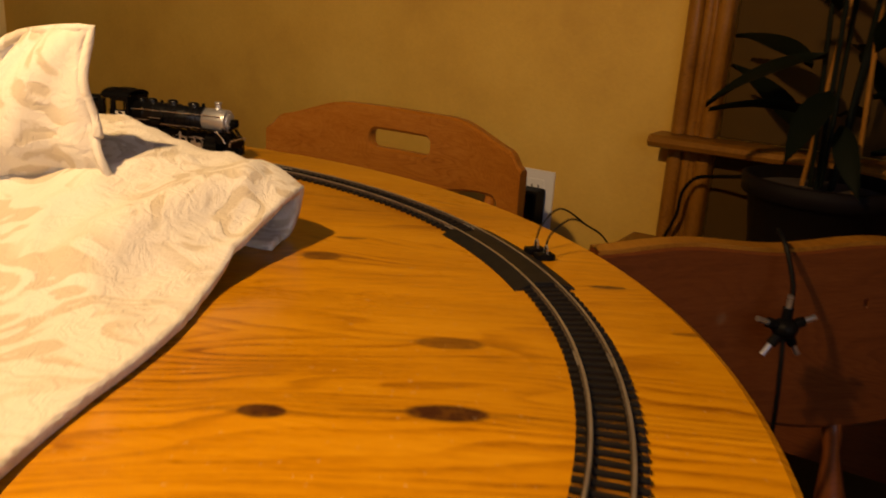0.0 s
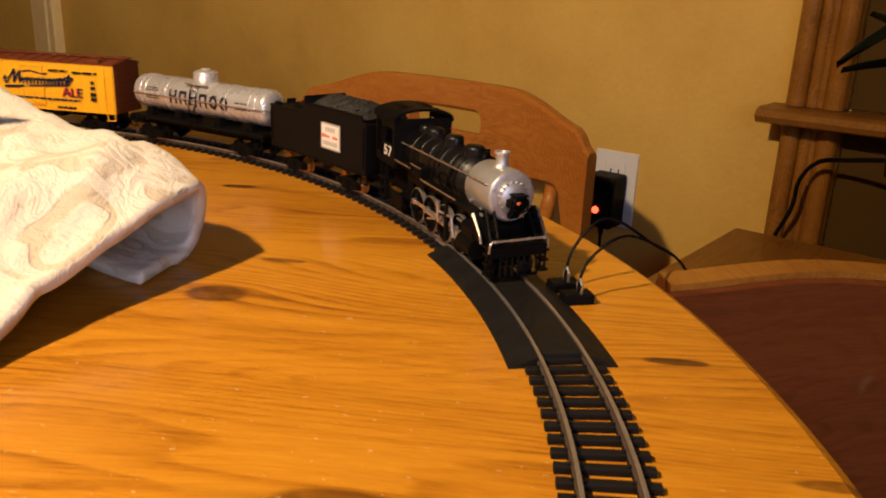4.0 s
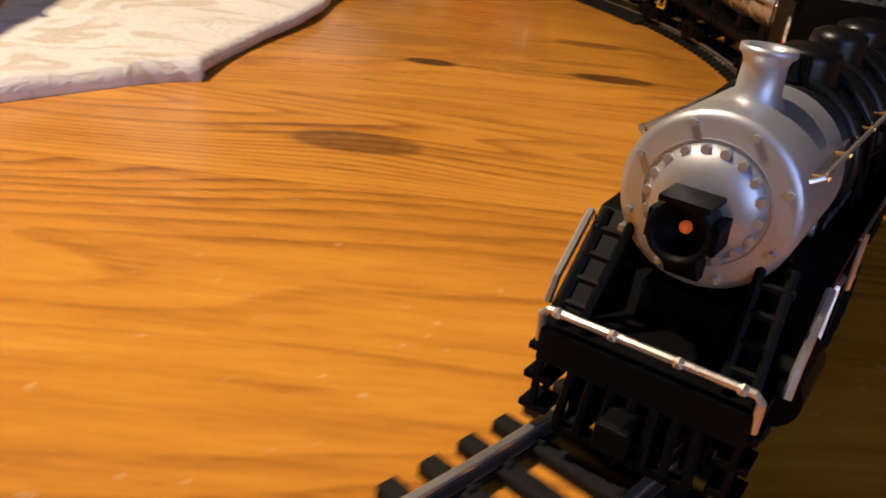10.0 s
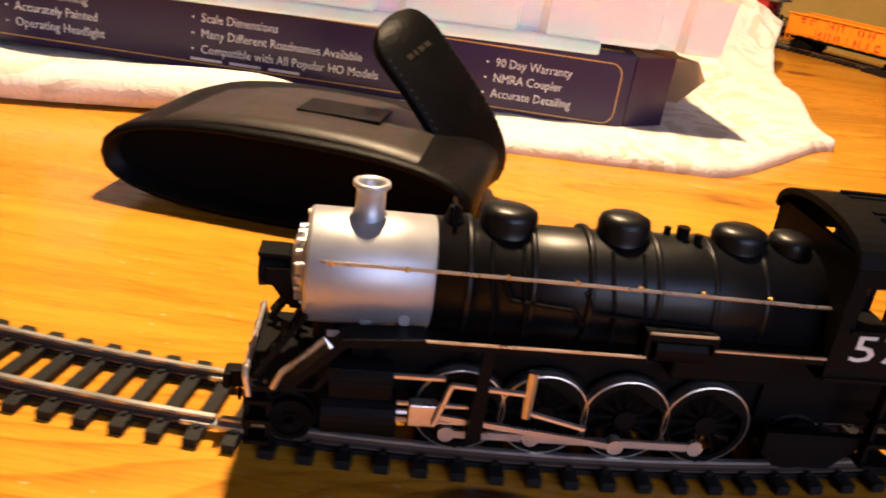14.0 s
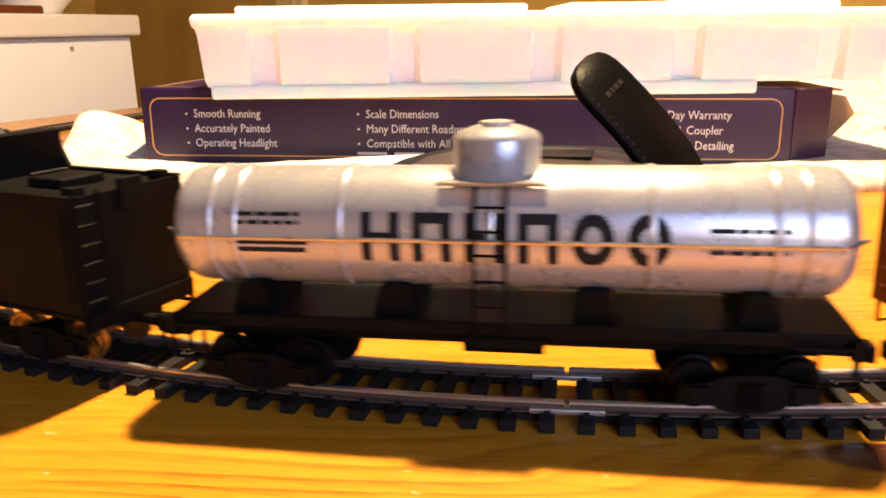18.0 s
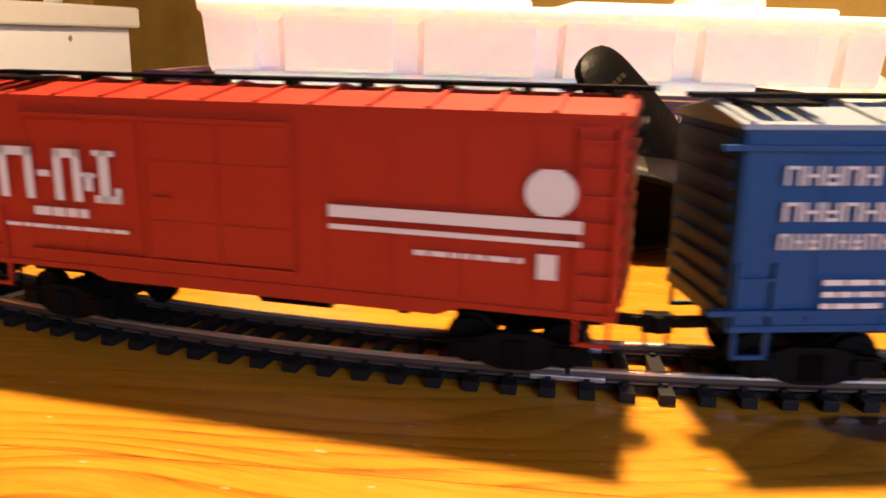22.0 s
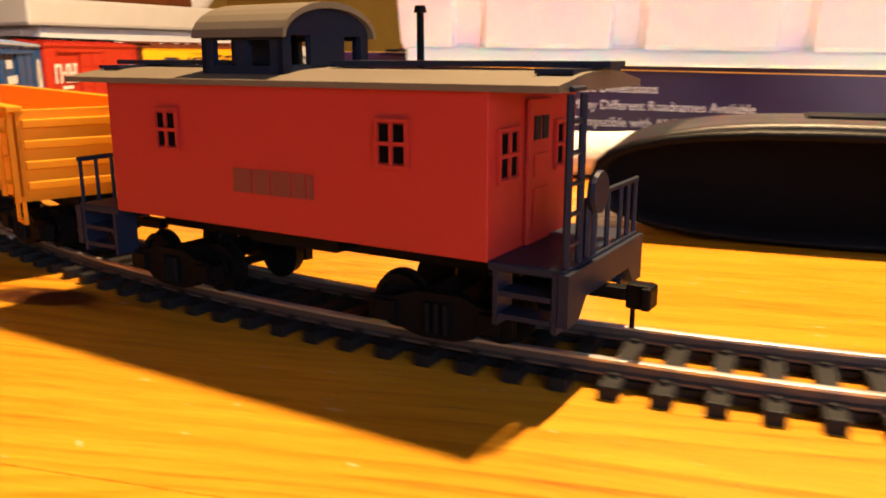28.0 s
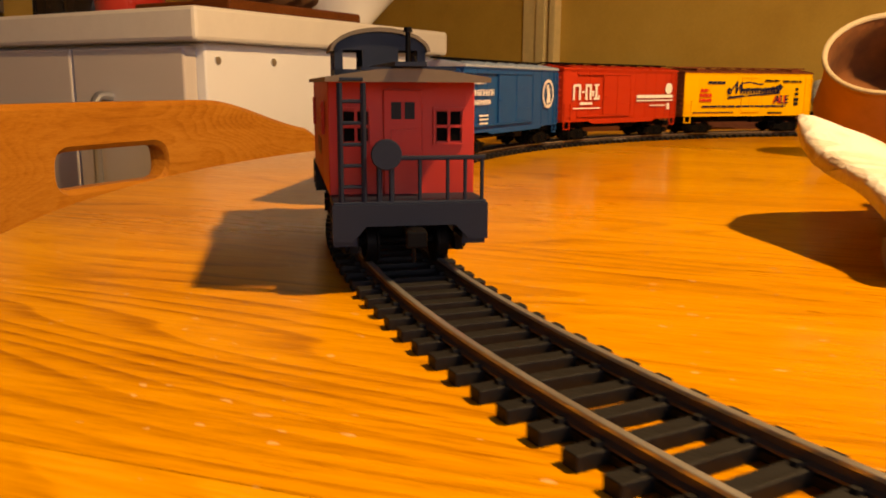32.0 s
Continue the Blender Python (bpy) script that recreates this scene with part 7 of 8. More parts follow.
bars(bm, [(-0.007, -0.004, -0.001, 0.001), (-0.003, 0.0, -0.001, 0.001), (0.001, 0.003, -0.001, 0.001), (0.004, 0.007, -0.001, 0.001)], FLM @ Matrix.Translation((0, 0, -0.0024)), 0.0004)
part("stamped_mark", bm, GREY_FELT, strap, "worn stamped mark bars")

# tan leather cup tipped towards its mouth; the soft wall is pinched in on one side
def pinched(bm):
    for v in bm.verts:
        k = max(0.0, v.co.x / 0.04) * smooth_step(0.0, 0.036, v.co.z)
        v.co.y *= 1 - 0.30 * k
        v.co.x *= 1 + 0.16 * k
        v.co.y -= 0.008 * k
    return bm


axis = Vector((-0.06, -0.66, 0.75)).normalized()
MUG = Matrix.Translation((-0.2258, 0.134, 0.0368)) @ axis.to_track_quat("Z", "Y").to_matrix().to_4x4()
mug = thing("leather_cup", "tan leather cup leaning tipped beside the cloth", "cup", MUG)
bm = empty_bm()
turned(bm, [(0.0, -0.012), (0.036, -0.012), (0.041, -0.010), (0.0425, -0.004), (0.040, 0.006), (0.037, 0.018), (0.0358, 0.030), (0.0368, 0.036), (0.0348, 0.036), (0.0335, 0.030), (0.035, 0.018), (0.037, 0.003), (0.035, -0.008), (0.0, -0.0095)], 40)
cup = part("cup_wall", pinched(bm), TAN_LEATHER, mug, smooth=True)
bm = empty_bm()
turned(bm, [(0.0346, 0.0355), (0.0331, 0.030), (0.0344, 0.018), (0.0364, 0.003), (0.0342, -0.0072), (0.0, -0.0086)], 40)
part("lining", pinched(bm), SUEDE, cup, "dark brown grained leather inside", smooth=True)
bm = empty_bm()
turned(bm, [(0.0364, 0.0352), (0.0376, 0.0364), (0.0372, 0.0380), (0.0358, 0.0384), (0.0346, 0.0376), (0.0342, 0.0362)], 40)
part("rim", pinched(bm), STRAW, cup, "pale raw leather rim", smooth=True)

# ---- chairs ----
def rail_bm(half, deep, slot_w, slot_h, slot_z, thick, bow, wavy=0.0, droop=1.0):
    """The top board of a chair back: eased shoulders, drooping ears, a rounded slot, bent round the sitter."""
    bm = empty_bm()

    def top(x):
        a = abs(x) / half
        return -0.030 * droop * smooth_step(0.42, 0.98, a) - 0.020 * droop * smooth_step(0.90, 1.0, a) + wavy * math.cos(a * 9.0)

    def low(x):
        a = abs(x) / half
        return -deep - 0.012 * math.cos(a * 4.2) - 0.065 * smooth_step(0.80, 0.90, a)

    xs = sorted({round(-half + 2 * half * i / 56, 5) for i in range(57)} | {round(s * slot_w * f, 5) for s in (-1, 1) for f in (1.0, 0.985, 0.95, 0.88, 0.8)})

    def hole(x):
        a = (slot_w - abs(x)) / slot_h
        return 0.0 if a <= 1e-6 else slot_h * math.sqrt(max(0.0, 1 - (1 - min(1.0, a)) ** 2))

    def ring(x, z0, z1):
        y = bow * (x / half) ** 2
        e = min(0.004, (z1 - z0) / 3)
        return [bm.verts.new((x, y + b, z)) for b, z in ((-thick / 2, z0 + e), (-thick / 2 + e, z0), (thick / 2 - e, z0), (thick / 2, z0 + e), (thick / 2, z1 - e), (thick / 2 - e, z1), (-thick / 2 + e, z1), (-thick / 2, z1 - e))]

    def strip(cols):
        for a, b in zip(cols, cols[1:]):
            for k in range(8):
                bm.faces.new((a[k], a[(k + 1) % 8], b[(k + 1) % 8], b[k]))
        bm.faces.new(cols[0])
        bm.faces.new(cols[-1][::-1])

    left = [x for x in xs if x <= -slot_w + 1e-6]
    mid = [x for x in xs if abs(x) <= slot_w + 1e-6]
    right = [x for x in xs if x >= slot_w - 1e-6]
    strip([ring(x, low(x), top(x)) for x in left])
    strip([ring(x, low(x), top(x)) for x in right])
    strip([ring(x, low(x), slot_z - hole(x)) for x in mid])
    strip([ring(x, slot_z + hole(x), top(x)) for x in mid])
    bmesh.ops.remove_doubles(bm, verts=bm.verts, dist=1e-5)
    return bm


def dining_chair(m, wood, label, half=0.235, deep=0.108, slot=True, wavy=0.0, bow=0.045, droop=1.0, worn=False):
    """Rail top at the origin, the sitter faces +y; the floor is below. worn adds the top strip coloured for lamplight.
    """
    z_floor = FLOOR_Z - m.translation.z
    z_seat = z_floor + 0.44
    chair = thing("dining_chair", label, "chair", m, group="chairs round the table")
    part("backrest", rail_bm(half, deep, 0.056 if slot else 0.002, 0.0135 if slot else 0.0004, -0.048, 0.020, bow, wavy, droop), wood, chair)
    if worn:
        # Paler strip along the rail: lamplight on the top put into its colour.
        bm = empty_bm()
        cols = []
        for i in range(49):
            x = -half + 2 * half * i / 48
            zt, yb = wavy * math.cos(abs(x) / half * 9.0), bow * (x / half) ** 2
            cols.append([bm.verts.new((x, yb + y, zt + z)) for y, z in ((-0.0085, -0.002), (0.0085, -0.002), (0.0085, 0.0012), (-0.0085, 0.0012))])
        for a, b in zip(cols, cols[1:]):
            for k in range(4):
                bm.faces.new((a[k], a[(k + 1) % 4], b[(k + 1) % 4], b[k]))
        part("worn_edge", bm, TRIM_WOOD, chair, "pale top edge of the back, lamplight in its colour")
    for k in range(5):
        x = -half * 0.74 + half * 1.48 * k / 4
        y = bow * (x / half) ** 2
        p, q = Vector((x, y, -deep)), Vector((x * 0.86, 0.035, z_seat + 0.02))
        bm = empty_bm()
        d = q - p
        mm = Matrix.Translation(p) @ d.to_track_quat("Z", "Y").to_matrix().to_4x4()
        n = d.length
        turned(bm, [(0.0, -0.01), (0.0075, -0.01), (0.0085, 0.02), (0.0065, 0.035), (0.0125, 0.075), (0.0140, 0.095), (0.0110, 0.125), (0.0075, 0.145), (0.0095, 0.155), (0.0075, 0.165), (0.0095, n * 0.7), (0.0080, n), (0.0, n)], 14, mm)
        part("spindle", bm, wood, chair, smooth=True)
    for s in (-1, 1):
        bm = empty_bm()
        p, q = Vector((s * half * 0.93, 0.038, -deep - 0.055)), Vector((s * half * 0.80, 0.045, z_seat + 0.02))
        d = q - p
        mm = Matrix.Translation(p) @ d.to_track_quat("Z", "Y").to_matrix().to_4x4()
        n = d.length
        turned(bm, [(0.0, -0.01), (0.012, -0.01), (0.015, 0.02), (0.019, 0.05), (0.016, 0.08), (0.011, 0.09), (0.014, 0.11), (0.012, n * 0.7), (0.013, n), (0.0, n)], 14, mm)
        part("back_post", bm, wood, chair, smooth=True)
    bm = empty_bm()
    box(bm, -0.21, 0.21, 0.0, 0.40, z_seat, z_seat + 0.032, 0.010)
    part("seat", bm, wood, chair)
    for sx_, sy in ((-1, 0), (1, 0), (-1, 1), (1, 1)):
        p, q = Vector((sx_ * 0.165, 0.05 + 0.29 * sy, z_seat)), Vector((sx_ * 0.205, 0.01 + 0.38 * sy, z_floor))
        d = q - p
        mm = Matrix.Translation(p) @ d.to_track_quat("Z", "Y").to_matrix().to_4x4()
        bm = empty_bm()
        n = d.length
        turned(bm, [(0.0, 0.0), (0.014, 0.0), (0.019, 0.08), (0.022, 0.14), (0.014, 0.17), (0.020, 0.19), (0.019, 0.30), (0.012, n), (0.0, n)], 14, mm)
        part("leg", bm, wood, chair, smooth=True)
    for s in (-1, 1):
        bm = empty_bm()
        rod(bm, (s * 0.186, 0.036, z_floor + 0.20), (s * 0.186, 0.36, z_floor + 0.20), 0.009, 10)
        part("stretcher", bm, wood, chair)
    bm = empty_bm()
    rod(bm, (-0.186, 0.2, z_floor + 0.20), (0.186, 0.2, z_floor + 0.20), 0.009, 10)
    part("stretcher", bm, wood, chair)
    return chair


def facing(x, y, z, yaw):
    return Matrix.Translation((x, y, z)) @ Matrix.Rotation(radians(yaw), 4, "Z")


dining_chair(facing(0.249, 0.874, 0.009, -27 + 180), CHAIR_MID, "varnished pine dining chair with a slotted back board", half=0.224)
dining_chair(facing(-0.42, 0.78, 0.016, 203), CHAIR_SHADED, "dark dining chair with a shouldered back")
dining_chair(facing(0.700, 0.330, 0.000, 198), CHAIR_SHADED, "dining chair, shade in its dark colour, lamplight in its top edge", half=0.240, deep=0.150, wavy=0.0028, slot=False, bow=0.006, droop=0.0, worn=True)
dining_chair(facing(-0.757, 0.004, 0.030, -90), CHAIR_PINE, "varnished pine dining chair drawn up to the table")

# ---- wall socket, adaptor and wires ----
OUT = ROOM @ Matrix.Translation((0, NORTH, 0))
socket = thing("wall_socket", "white plastic double wall socket plate", "socket", OUT)
bm = empty_bm()
box(bm, -0.107, -0.041, -0.006, 0.0, -0.207, -0.099, 0.0015)
plate = part("cover_plate", bm, PLATE, socket)
for z in (-0.128, -0.178):
    bm = empty_bm()
    box(bm, -0.090, -0.058, -0.0075, -0.005, z - 0.014, z + 0.014, 0.003)
    o = part("outlet", bm, PLATE, plate)
    bm = empty_bm()
    for x in (-0.080, -0.068):
        box(bm, x - 0.001, x + 0.001, -0.0079, -0.0074, z - 0.004, z + 0.004)
    part("slots", bm, BLACK_INK, o)
adaptor = thing("power_adaptor", "black plug-in power adaptor with a glowing red light", "adaptor", OUT)
bm = empty_bm()
box(bm, -0.098, -0.052, -0.050, -0.0082, -0.202, -0.128, 0.004)
shell = part("housing", bm, SATIN, adaptor)
bm = empty_bm()
rod(bm, (-0.076, -0.0525, -0.176), (-0.076, -0.0500, -0.176), 0.0048, 14)
part("indicator", bm, LED, shell, "glowing red indicator lamp")
bm = empty_bm()
rod(bm, (-0.075, -0.030, -0.202), (-0.075, -0.030, -0.216), 0.005, 12, 0.003)
part("strain_relief", bm, SATIN, shell)
bm = empty_bm()
tube(bm, bend([(-0.075, -0.030, -0.214), (-0.074, -0.032, -0.30), (-0.070, -0.05, -0.50), (-0.04, -0.10, -0.70), (0.05, -0.25, -0.742), (0.2, -0.5, -0.744)], 40), 0.0022, 8)
part("cord", bm, SATIN, adaptor)

clipA, clipB = on_track(63.1, TRACK_R + 0.0245, 0.0045), on_track(64.8, TRACK_R + 0.0245, 0.0045)
for start, lift in ((clipA, 0.025), (clipB, 0.021)):
    lead = thing("track_wire", "thin black wire arching from the track clip", "wire", group="wires to the track")
    s = Vector(start)
    bm = empty_bm()
    tube(bm, bend([s + Vector((0, 0, -0.001)), s + Vector((0.003, 0.006, lift * 0.55)), s + Vector((0.016, 0.016, lift)), (0.466, 0.250, 0.015), (0.482, 0.262, 0.002), (0.490, 0.268, -0.022), (0.493, 0.270, -0.12), (0.500, 0.27, -0.30)], 44), 0.00065, 8)
    part("strand", bm, SATIN, lead)

# black hub with bright pins hanging at the chair back
HUB = Vector((0.622, 0.262, -0.054))
hub = thing("cable_splitter", "black cable hub with bright metal pins hanging on its cord", "cable", Matrix.Translation(HUB))
bm = empty_bm()
bmesh.ops.create_icosphere(bm, subdivisions=2, radius=0.010, matrix=Matrix.Diagonal((1, 1, 0.8, 1)))
core = part("hub", bm, SATIN, hub, smooth=True)
for k in range(5):
    a = radians(90 + 72 * k)
    d = Vector((0.94 * math.cos(a), 0.30 * math.cos(a), math.sin(a))).normalized()
    bm = empty_bm()
    rod(bm, d * 0.007, d * 0.016, 0.0040, 10)
    p = part("sleeve", bm, SATIN, core)
    bm = empty_bm()
    rod(bm, d * 0.016, d * 0.026, 0.0022, 10)
    part("pin", bm, STEEL, p)
bm = empty_bm()
tube(bm, bend([(0.0, 0.0, 0.004), (0.002, 0.004, 0.03), (-0.004, 0.018, 0.058), (-0.006, 0.036, 0.0665)], 16), 0.002, 8)
part("cord", bm, SATIN, hub)
bm = empty_bm()
tube(bm, bend([(0.0, 0.0, -0.004), (0.0, -0.012, -0.05), (0.004, -0.004, -0.10), (0.002, 0.006, -0.2), (0.0, 0.0, -0.4)], 24), 0.002, 8)
part("cord", bm, SATIN, hub)

# ---- side table with the plant ----
side_table = thing("side_table", "pale wood side table under the plant", "side table", ROOM)
bm = empty_bm()
box(bm, 0.118, 1.05, NORTH - 0.36, NORTH - 0.04, -0.183, -0.161, 0.003)
part("top", bm, TRIM_WOOD, side_table)
bm = empty_bm()
box(bm, 0.128, 0.150, NORTH - 0.35, NORTH - 0.05, FLOOR_Z, -0.183)
box(bm, 1.01, 1.03, NORTH - 0.35, NORTH - 0.05, FLOOR_Z, -0.183)
part("side_panel", bm, TRIM_WOOD, side_table)
bm = empty_bm()
box(bm, 0.150, 1.01, NORTH - 0.34, NORTH - 0.32, -0.30, -0.183)
part("apron", bm, CHAIR_SHADED, side_table)

PLANT = in_room(0.390, NORTH - 0.20, -0.161)
plant = thing("potted_plant", "dark leafy houseplant in a dark pot with two stakes", "plant", Matrix.Translation(PLANT))
bm = empty_bm()
turned(bm, [(0.0, 0.0), (0.060, 0.0), (0.072, 0.06), (0.082, 0.128), (0.090, 0.130), (0.092, 0.150), (0.086, 0.152), (0.080, 0.135), (0.0, 0.130)], 32)
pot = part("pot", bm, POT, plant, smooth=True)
bm = empty_bm()
turned(bm, [(0.081, 0.136), (0.05, 0.141), (0.0, 0.139)], 24)
part("soil", bm, SOIL, pot)
for x, y, h, lean in ((-0.02, 0.01, 0.30, 0.02), (0.03, -0.02, 0.26, -0.015)):
    bm = empty_bm()
    rod(bm, (x, y, 0.135), (x + lean, y, 0.135 + h), 0.0028, 8)
    part("stake", bm, TRIM_WOOD, plant, "thin pale wooden stake")
LEAF_RND = random.Random(11)


def leaf_bm():
    bm = empty_bm()
    n = 8
    rows_ = []
    for i in range(n + 1):
        u = i / n
        w = 0.021 * math.sin(math.pi * u ** 0.8) ** 0.9 + 0.0006
        z = -0.05 * u * u
        rows_.append([bm.verts.new((u * 0.15, -w, z + 0.007)), bm.verts.new((u * 0.15, 0, z)), bm.verts.new((u * 0.15, w, z + 0.007))])
    for a, b in zip(rows_, rows_[1:]):
        for k in range(2):
            bm.faces.new((a[k], a[k + 1], b[k + 1], b[k]))
    return bm


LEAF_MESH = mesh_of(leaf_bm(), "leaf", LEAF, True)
for k in range(22):
    a = k * 2.4 + LEAF_RND.uniform(-0.3, 0.3)
    h = 0.18 + 0.28 * (k / 22) + LEAF_RND.uniform(-0.02, 0.02)
    reach = LEAF_RND.uniform(0.02, 0.05)
    o = new("leaf", LEAF_MESH)
    o.parent = plant
    s = LEAF_RND.uniform(0.62, 1.05)
    o.matrix_local = Matrix.Translation((reach * math.cos(a), reach * math.sin(a), h)) @ Matrix.Rotation(a, 4, "Z") @ Matrix.Rotation(radians(LEAF_RND.uniform(-55, 30)), 4, "Y") @ Matrix.Rotation(radians(LEAF_RND.uniform(-35, 35)), 4, "X") @ Matrix.Diagonal((s, s, s, 1))
for k in range(5):
    bm = empty_bm()
    a = k * 1.3
    tube(bm, bend([(0.012 * math.cos(a), 0.012 * math.sin(a), 0.13), (0.02 * math.cos(a), 0.02 * math.sin(a), 0.24), (0.03 * math.cos(a), 0.03 * math.sin(a), 0.40)], 10), 0.003, 6)
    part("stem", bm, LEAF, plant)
mat_thing = thing("straw_mat", "coiled pale straw mat on the side table", "mat", Matrix.Translation(in_room(0.33, NORTH - 0.24, -0.161)))
bm = empty_bm()
tube(bm, [(r * math.cos(a), r * math.sin(a), 0.004 + 0.004 * (r / 0.05)) for r, a in [(0.008 + 0.048 * k / 110, k * 0.36) for k in range(111)]], 0.0040, 6)
part("coil", bm, STRAW, mat_thing, smooth=True)
cable = thing("black_cable", "black cable hanging beside the fluted casing", "cable")
bm = empty_bm()
tube(bm, [ROOM @ Vector(p) for p in bend([(0.168, NORTH - 0.045, -0.159), (0.183, NORTH - 0.050, -0.120), (0.187, NORTH - 0.052, -0.085), (0.205, NORTH - 0.055, -0.060), (0.240, NORTH - 0.070, -0.050), (0.31, NORTH - 0.13, -0.030)], 30)], 0.0026, 8)
part("strand", bm, SATIN, cable)

# ---- kitchen cabinet ----
CABM = Matrix.Translation((-0.806, 0.183, 0)) @ Matrix.Rotation(radians(173.5), 4, "Z")   # x along the front to the west, y towards the viewer is negative
cabinet = thing("kitchen_cabinet", "white kitchen cabinet with taupe doors and cream counter", "cabinet", CABM)
CW, CD, CT = 0.95, 0.43, 0.115
bm = empty_bm()
box(bm, 0.004, CW, -CD, -0.004, FLOOR_Z + 0.08, CT - 0.032, 0.002)
part("carcass", bm, CAB_WHITE, cabinet)
bm = empty_bm()
box(bm, 0.03, CW - 0.03, -CD + 0.03, -0.05, FLOOR_Z, FLOOR_Z + 0.08)
part("plinth", bm, CAB_GREY, cabinet)
bm = empty_bm()
box(bm, -0.012, CW + 0.01, -CD - 0.01, 0.022, CT - 0.032, CT, 0.004)
part("counter", bm, COUNTER, cabinet, "cream laminate counter top")
for k in range(4):
    bm = empty_bm()
    x0 = (0.014, 0.186, 0.426, 0.666)[k]
    box(bm, x0, x0 + (0.168 if k == 0 else 0.236), -0.003, 0.014, FLOOR_Z + 0.10, CT - 0.036, 0.0025)
    d = part("door", bm, CAB_GREY, cabinet, "taupe laminate cabinet door")
    bm = empty_bm()
    hx = (0.122, 0.362, 0.602, 0.70)[k]
    tube(bm, bend([(hx, 0.014, 0.030), (hx, 0.034, 0.026), (hx, 0.036, -0.030), (hx, 0.034, -0.086), (hx, 0.014, -0.090)], 20), 0.0045, 10)
    part("handle", bm, STEEL, d, "brushed steel bow handle")
for y in (-0.02, -0.10, -0.30):
    bm = empty_bm()
    rod(bm, (0.0045, y, 0.066), (0.0025, y, 0.066), 0.004, 10)
    part("screw_cap", bm, STEEL, cabinet)


def counter_thing(name, label, category, x, y, profile, material, seg=28):
    o = thing(name, label, category, CABM @ Matrix.Translation((x, y, CT)), group="things on the counter")
    bm = empty_bm()
    turned(bm, profile, seg)
    part("body", bm, material, o, smooth=True)
    return o


counter_thing("china_bowl", "white china bowl on the counter", "bowl", 0.070, -0.30, [(0, 0), (0.04, 0), (0.045, 0.008), (0.085, 0.05), (0.10, 0.085), (0.096, 0.085), (0.08, 0.05), (0.04, 0.012), (0, 0.010)], CHINA)
counter_thing("red_cup", "glossy red cup on the counter", "cup", 0.20, -0.08, [(0, 0), (0.034, 0), (0.038, 0.004), (0.040, 0.09), (0.037, 0.09), (0.035, 0.006), (0, 0.006)], RED_CUP)
for x, y, r, h in ((0.29, -0.10, 0.036, 0.24), (0.40, -0.14, 0.042, 0.20), (0.52, -0.08, 0.034, 0.26), (0.66, -0.16, 0.045, 0.18)):
    o = counter_thing("dark_bottle", "dark glass bottle on the counter", "bottle", x, y, [(0, 0), (r * 0.95, 0), (r, 0.006), (r, h * 0.62), (r * 0.8, h * 0.70), (r * 0.38, h * 0.78), (r * 0.36, h * 0.96), (r * 0.42, h), (0, h)], DARK_GLASS)
    bm = empty_bm()
    turned(bm, [(r * 1.01, h * 0.18), (r * 1.015, h * 0.2), (r * 1.015, h * 0.5), (r * 1.01, h * 0.52)], 28)
    part("paper_label", bm, PALE_INK, o, "faded grey paper band")
loaf = thing("brown_loaf", "crusty brown loaf on a dark board", "bread", CABM @ Matrix.Translation((0.075, -0.15, CT)), group="things on the counter")
bm = empty_bm()
bmesh.ops.create_icosphere(bm, subdivisions=4, radius=1.0, matrix=Matrix.Translation((0, 0, 0.030)) @ Matrix.Diagonal((0.055, 0.095, 0.022, 1)))
for v in bm.verts:
    v.co.z += 0.0025 * math.sin(v.co.y * 160 + 3 * math.sin(v.co.x * 60))
part("crust", bm, LOAF, loaf, smooth=True)
bm = empty_bm()
box(bm, -0.07, 0.07, -0.11, 0.11, 0.0, 0.012, 0.003)
part("board", bm, CHAIR_SHADED, loaf)


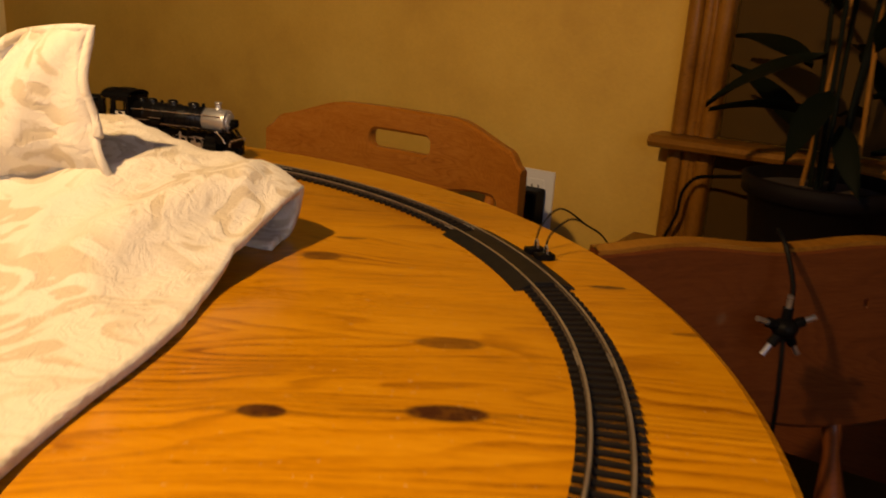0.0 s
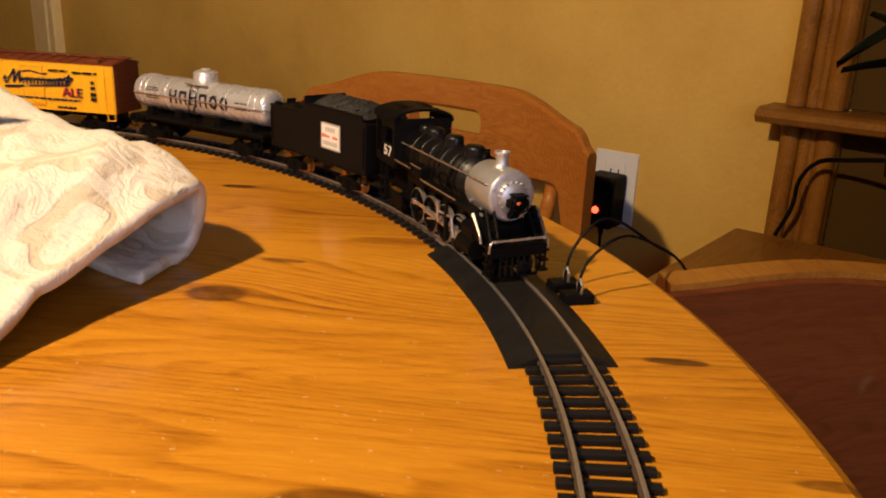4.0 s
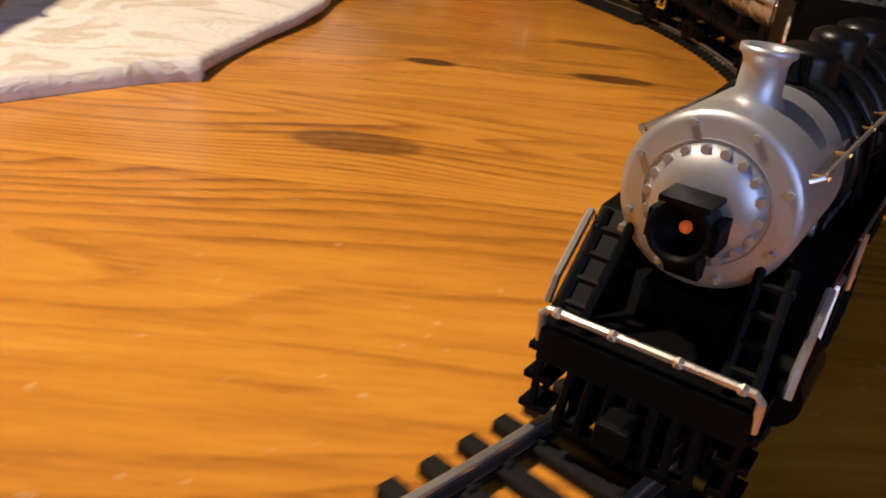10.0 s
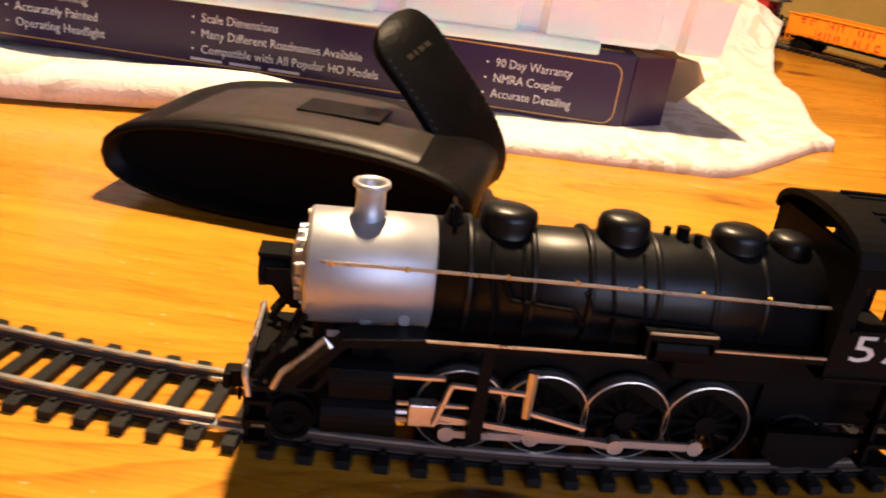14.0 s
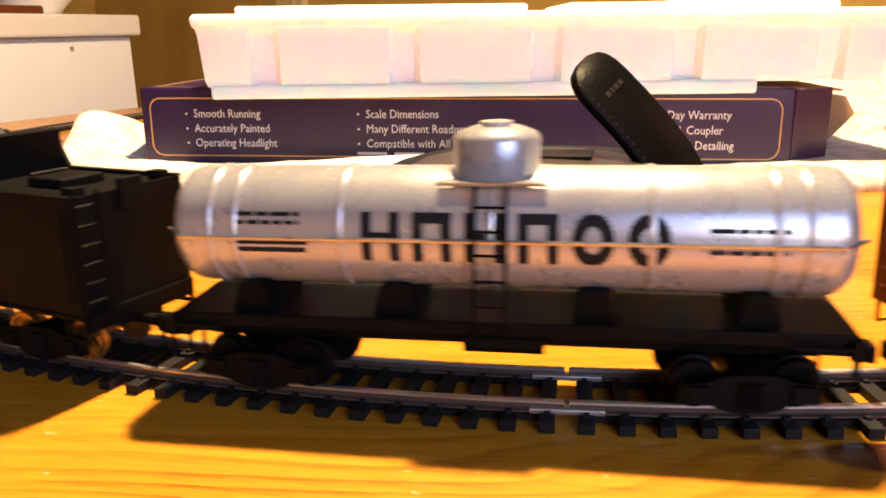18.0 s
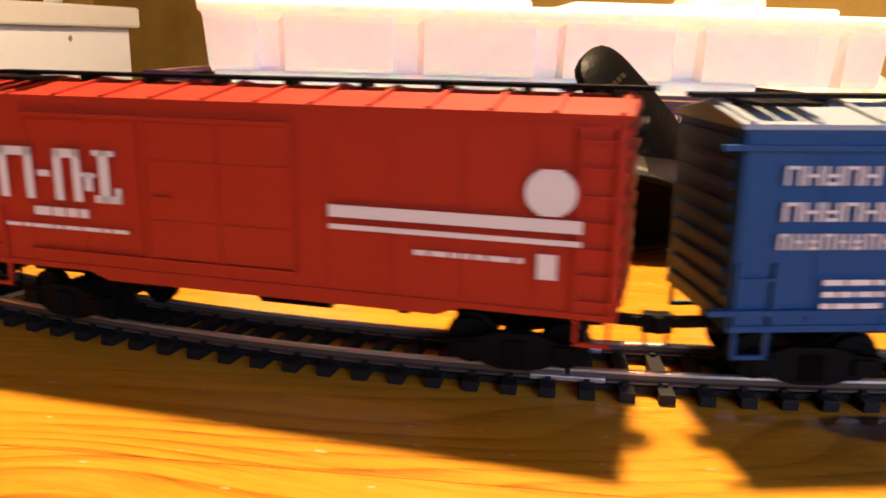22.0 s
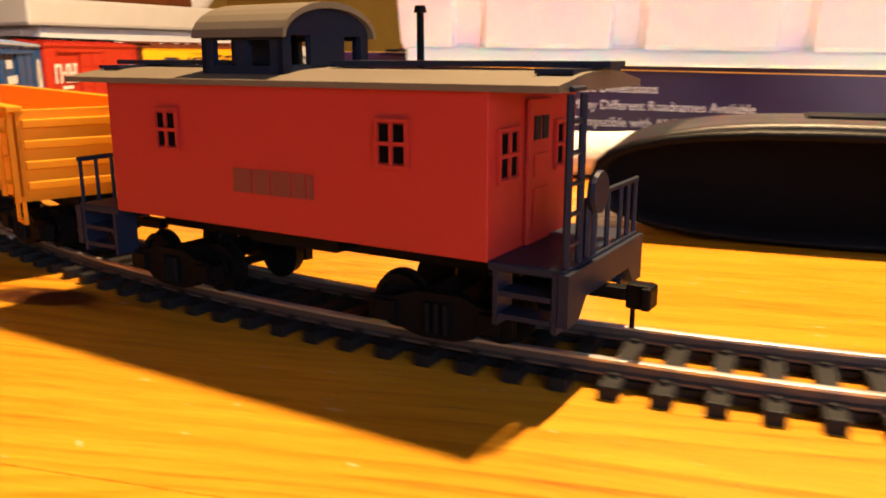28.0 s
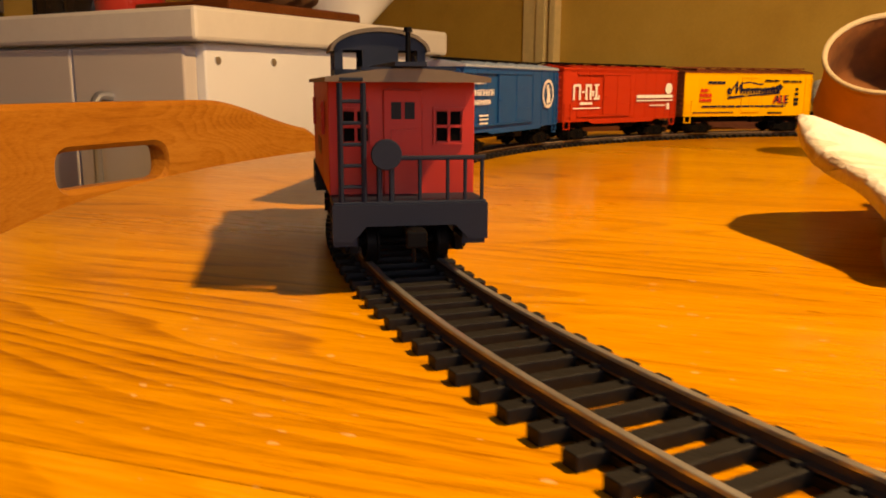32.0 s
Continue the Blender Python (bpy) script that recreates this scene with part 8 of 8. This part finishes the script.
# ---- what moves ----
LAG = [(0, 0.0), (3, 0.0), (6, -0.6), (7, -1.2), (8, -1.5), (9, -1.0), (10, -2.1), (11, -0.7), (12, -0.6), (13, 0.0), (15, 0.0), (16, 0.1), (17, 0.1), (18, 0.3), (20, 0.2), (22, 0.3), (24, 0.05), (27, -0.3), (33, -0.3)]   # the train slows a little, then catches up


def lag(t):
    for (a, u), (b, v) in zip(LAG, LAG[1:]):
        if a <= t <= b:
            return u + (v - u) * (t - a) / (b - a)
    return 0.0


def ring_place(t, behind, reach):
    """Where a car's middle is: degrees round the ring, drawn in by the chord between its trucks."""
    phi = FRONT_0 + SPEED * t + lag(t) - math.degrees(behind * MM / TRACK_R)
    r = math.sqrt(TRACK_R ** 2 - reach ** 2)
    return Matrix.Translation(on_track(phi, r)) @ Matrix.Rotation(radians(-phi), 4, "Z")


def motions():
    for car, behind, reach in ((locomotive, 68.5, 0.026), (tender, 202.0, 0.0315), (tanker, 338.5, 0.0475), (reefer, 491.5, 0.050), (red_car, 647.1, 0.052),
                               (blue_car, 803.9, 0.052), (gondola, 968.1, 0.058), (caboose, 1115.5, 0.030)):
        walk(car, [(k * 0.5, ring_place(k * 0.5, behind, reach)) for k in range(int(DURATION * 2) + 1)])
    speed = radians(SPEED) * TRACK_R
    for wheel, place, r in SPIN:
        n = math.ceil(DURATION * speed / r / radians(72))
        walk(wheel, [(DURATION * k / n, Matrix.Translation(place) @ Matrix.Rotation(DURATION * k / n * speed / r, 4, "Y")) for k in range(n + 1)])
    n = math.ceil(DURATION * speed / DRIVER_R / radians(60))
    for rod_part, kind, zr in CRANKS:
        rows = []
        for k in range(n + 1):
            t = DURATION * k / n
            a = t * speed / DRIVER_R
            dx, dz = CRANK * math.sin(a), CRANK * math.cos(a)
            if kind == "side":
                m = Matrix.Translation((dx, 0, zr + dz))
            else:
                pin = Vector((sx(76) + dx, 0, zr + dz))
                head = pin.x + math.sqrt(0.0395 ** 2 - (zr + dz - 0.0150) ** 2)
                if kind == "main":
                    m = Matrix.Translation(pin) @ Matrix.Rotation(math.atan2(zr + dz - 0.0150, head - pin.x), 4, "Y")
                else:
                    m = Matrix.Translation((head, 0, 0.0150))
            rows.append((t, m))
        walk(rod_part, rows)


motions()
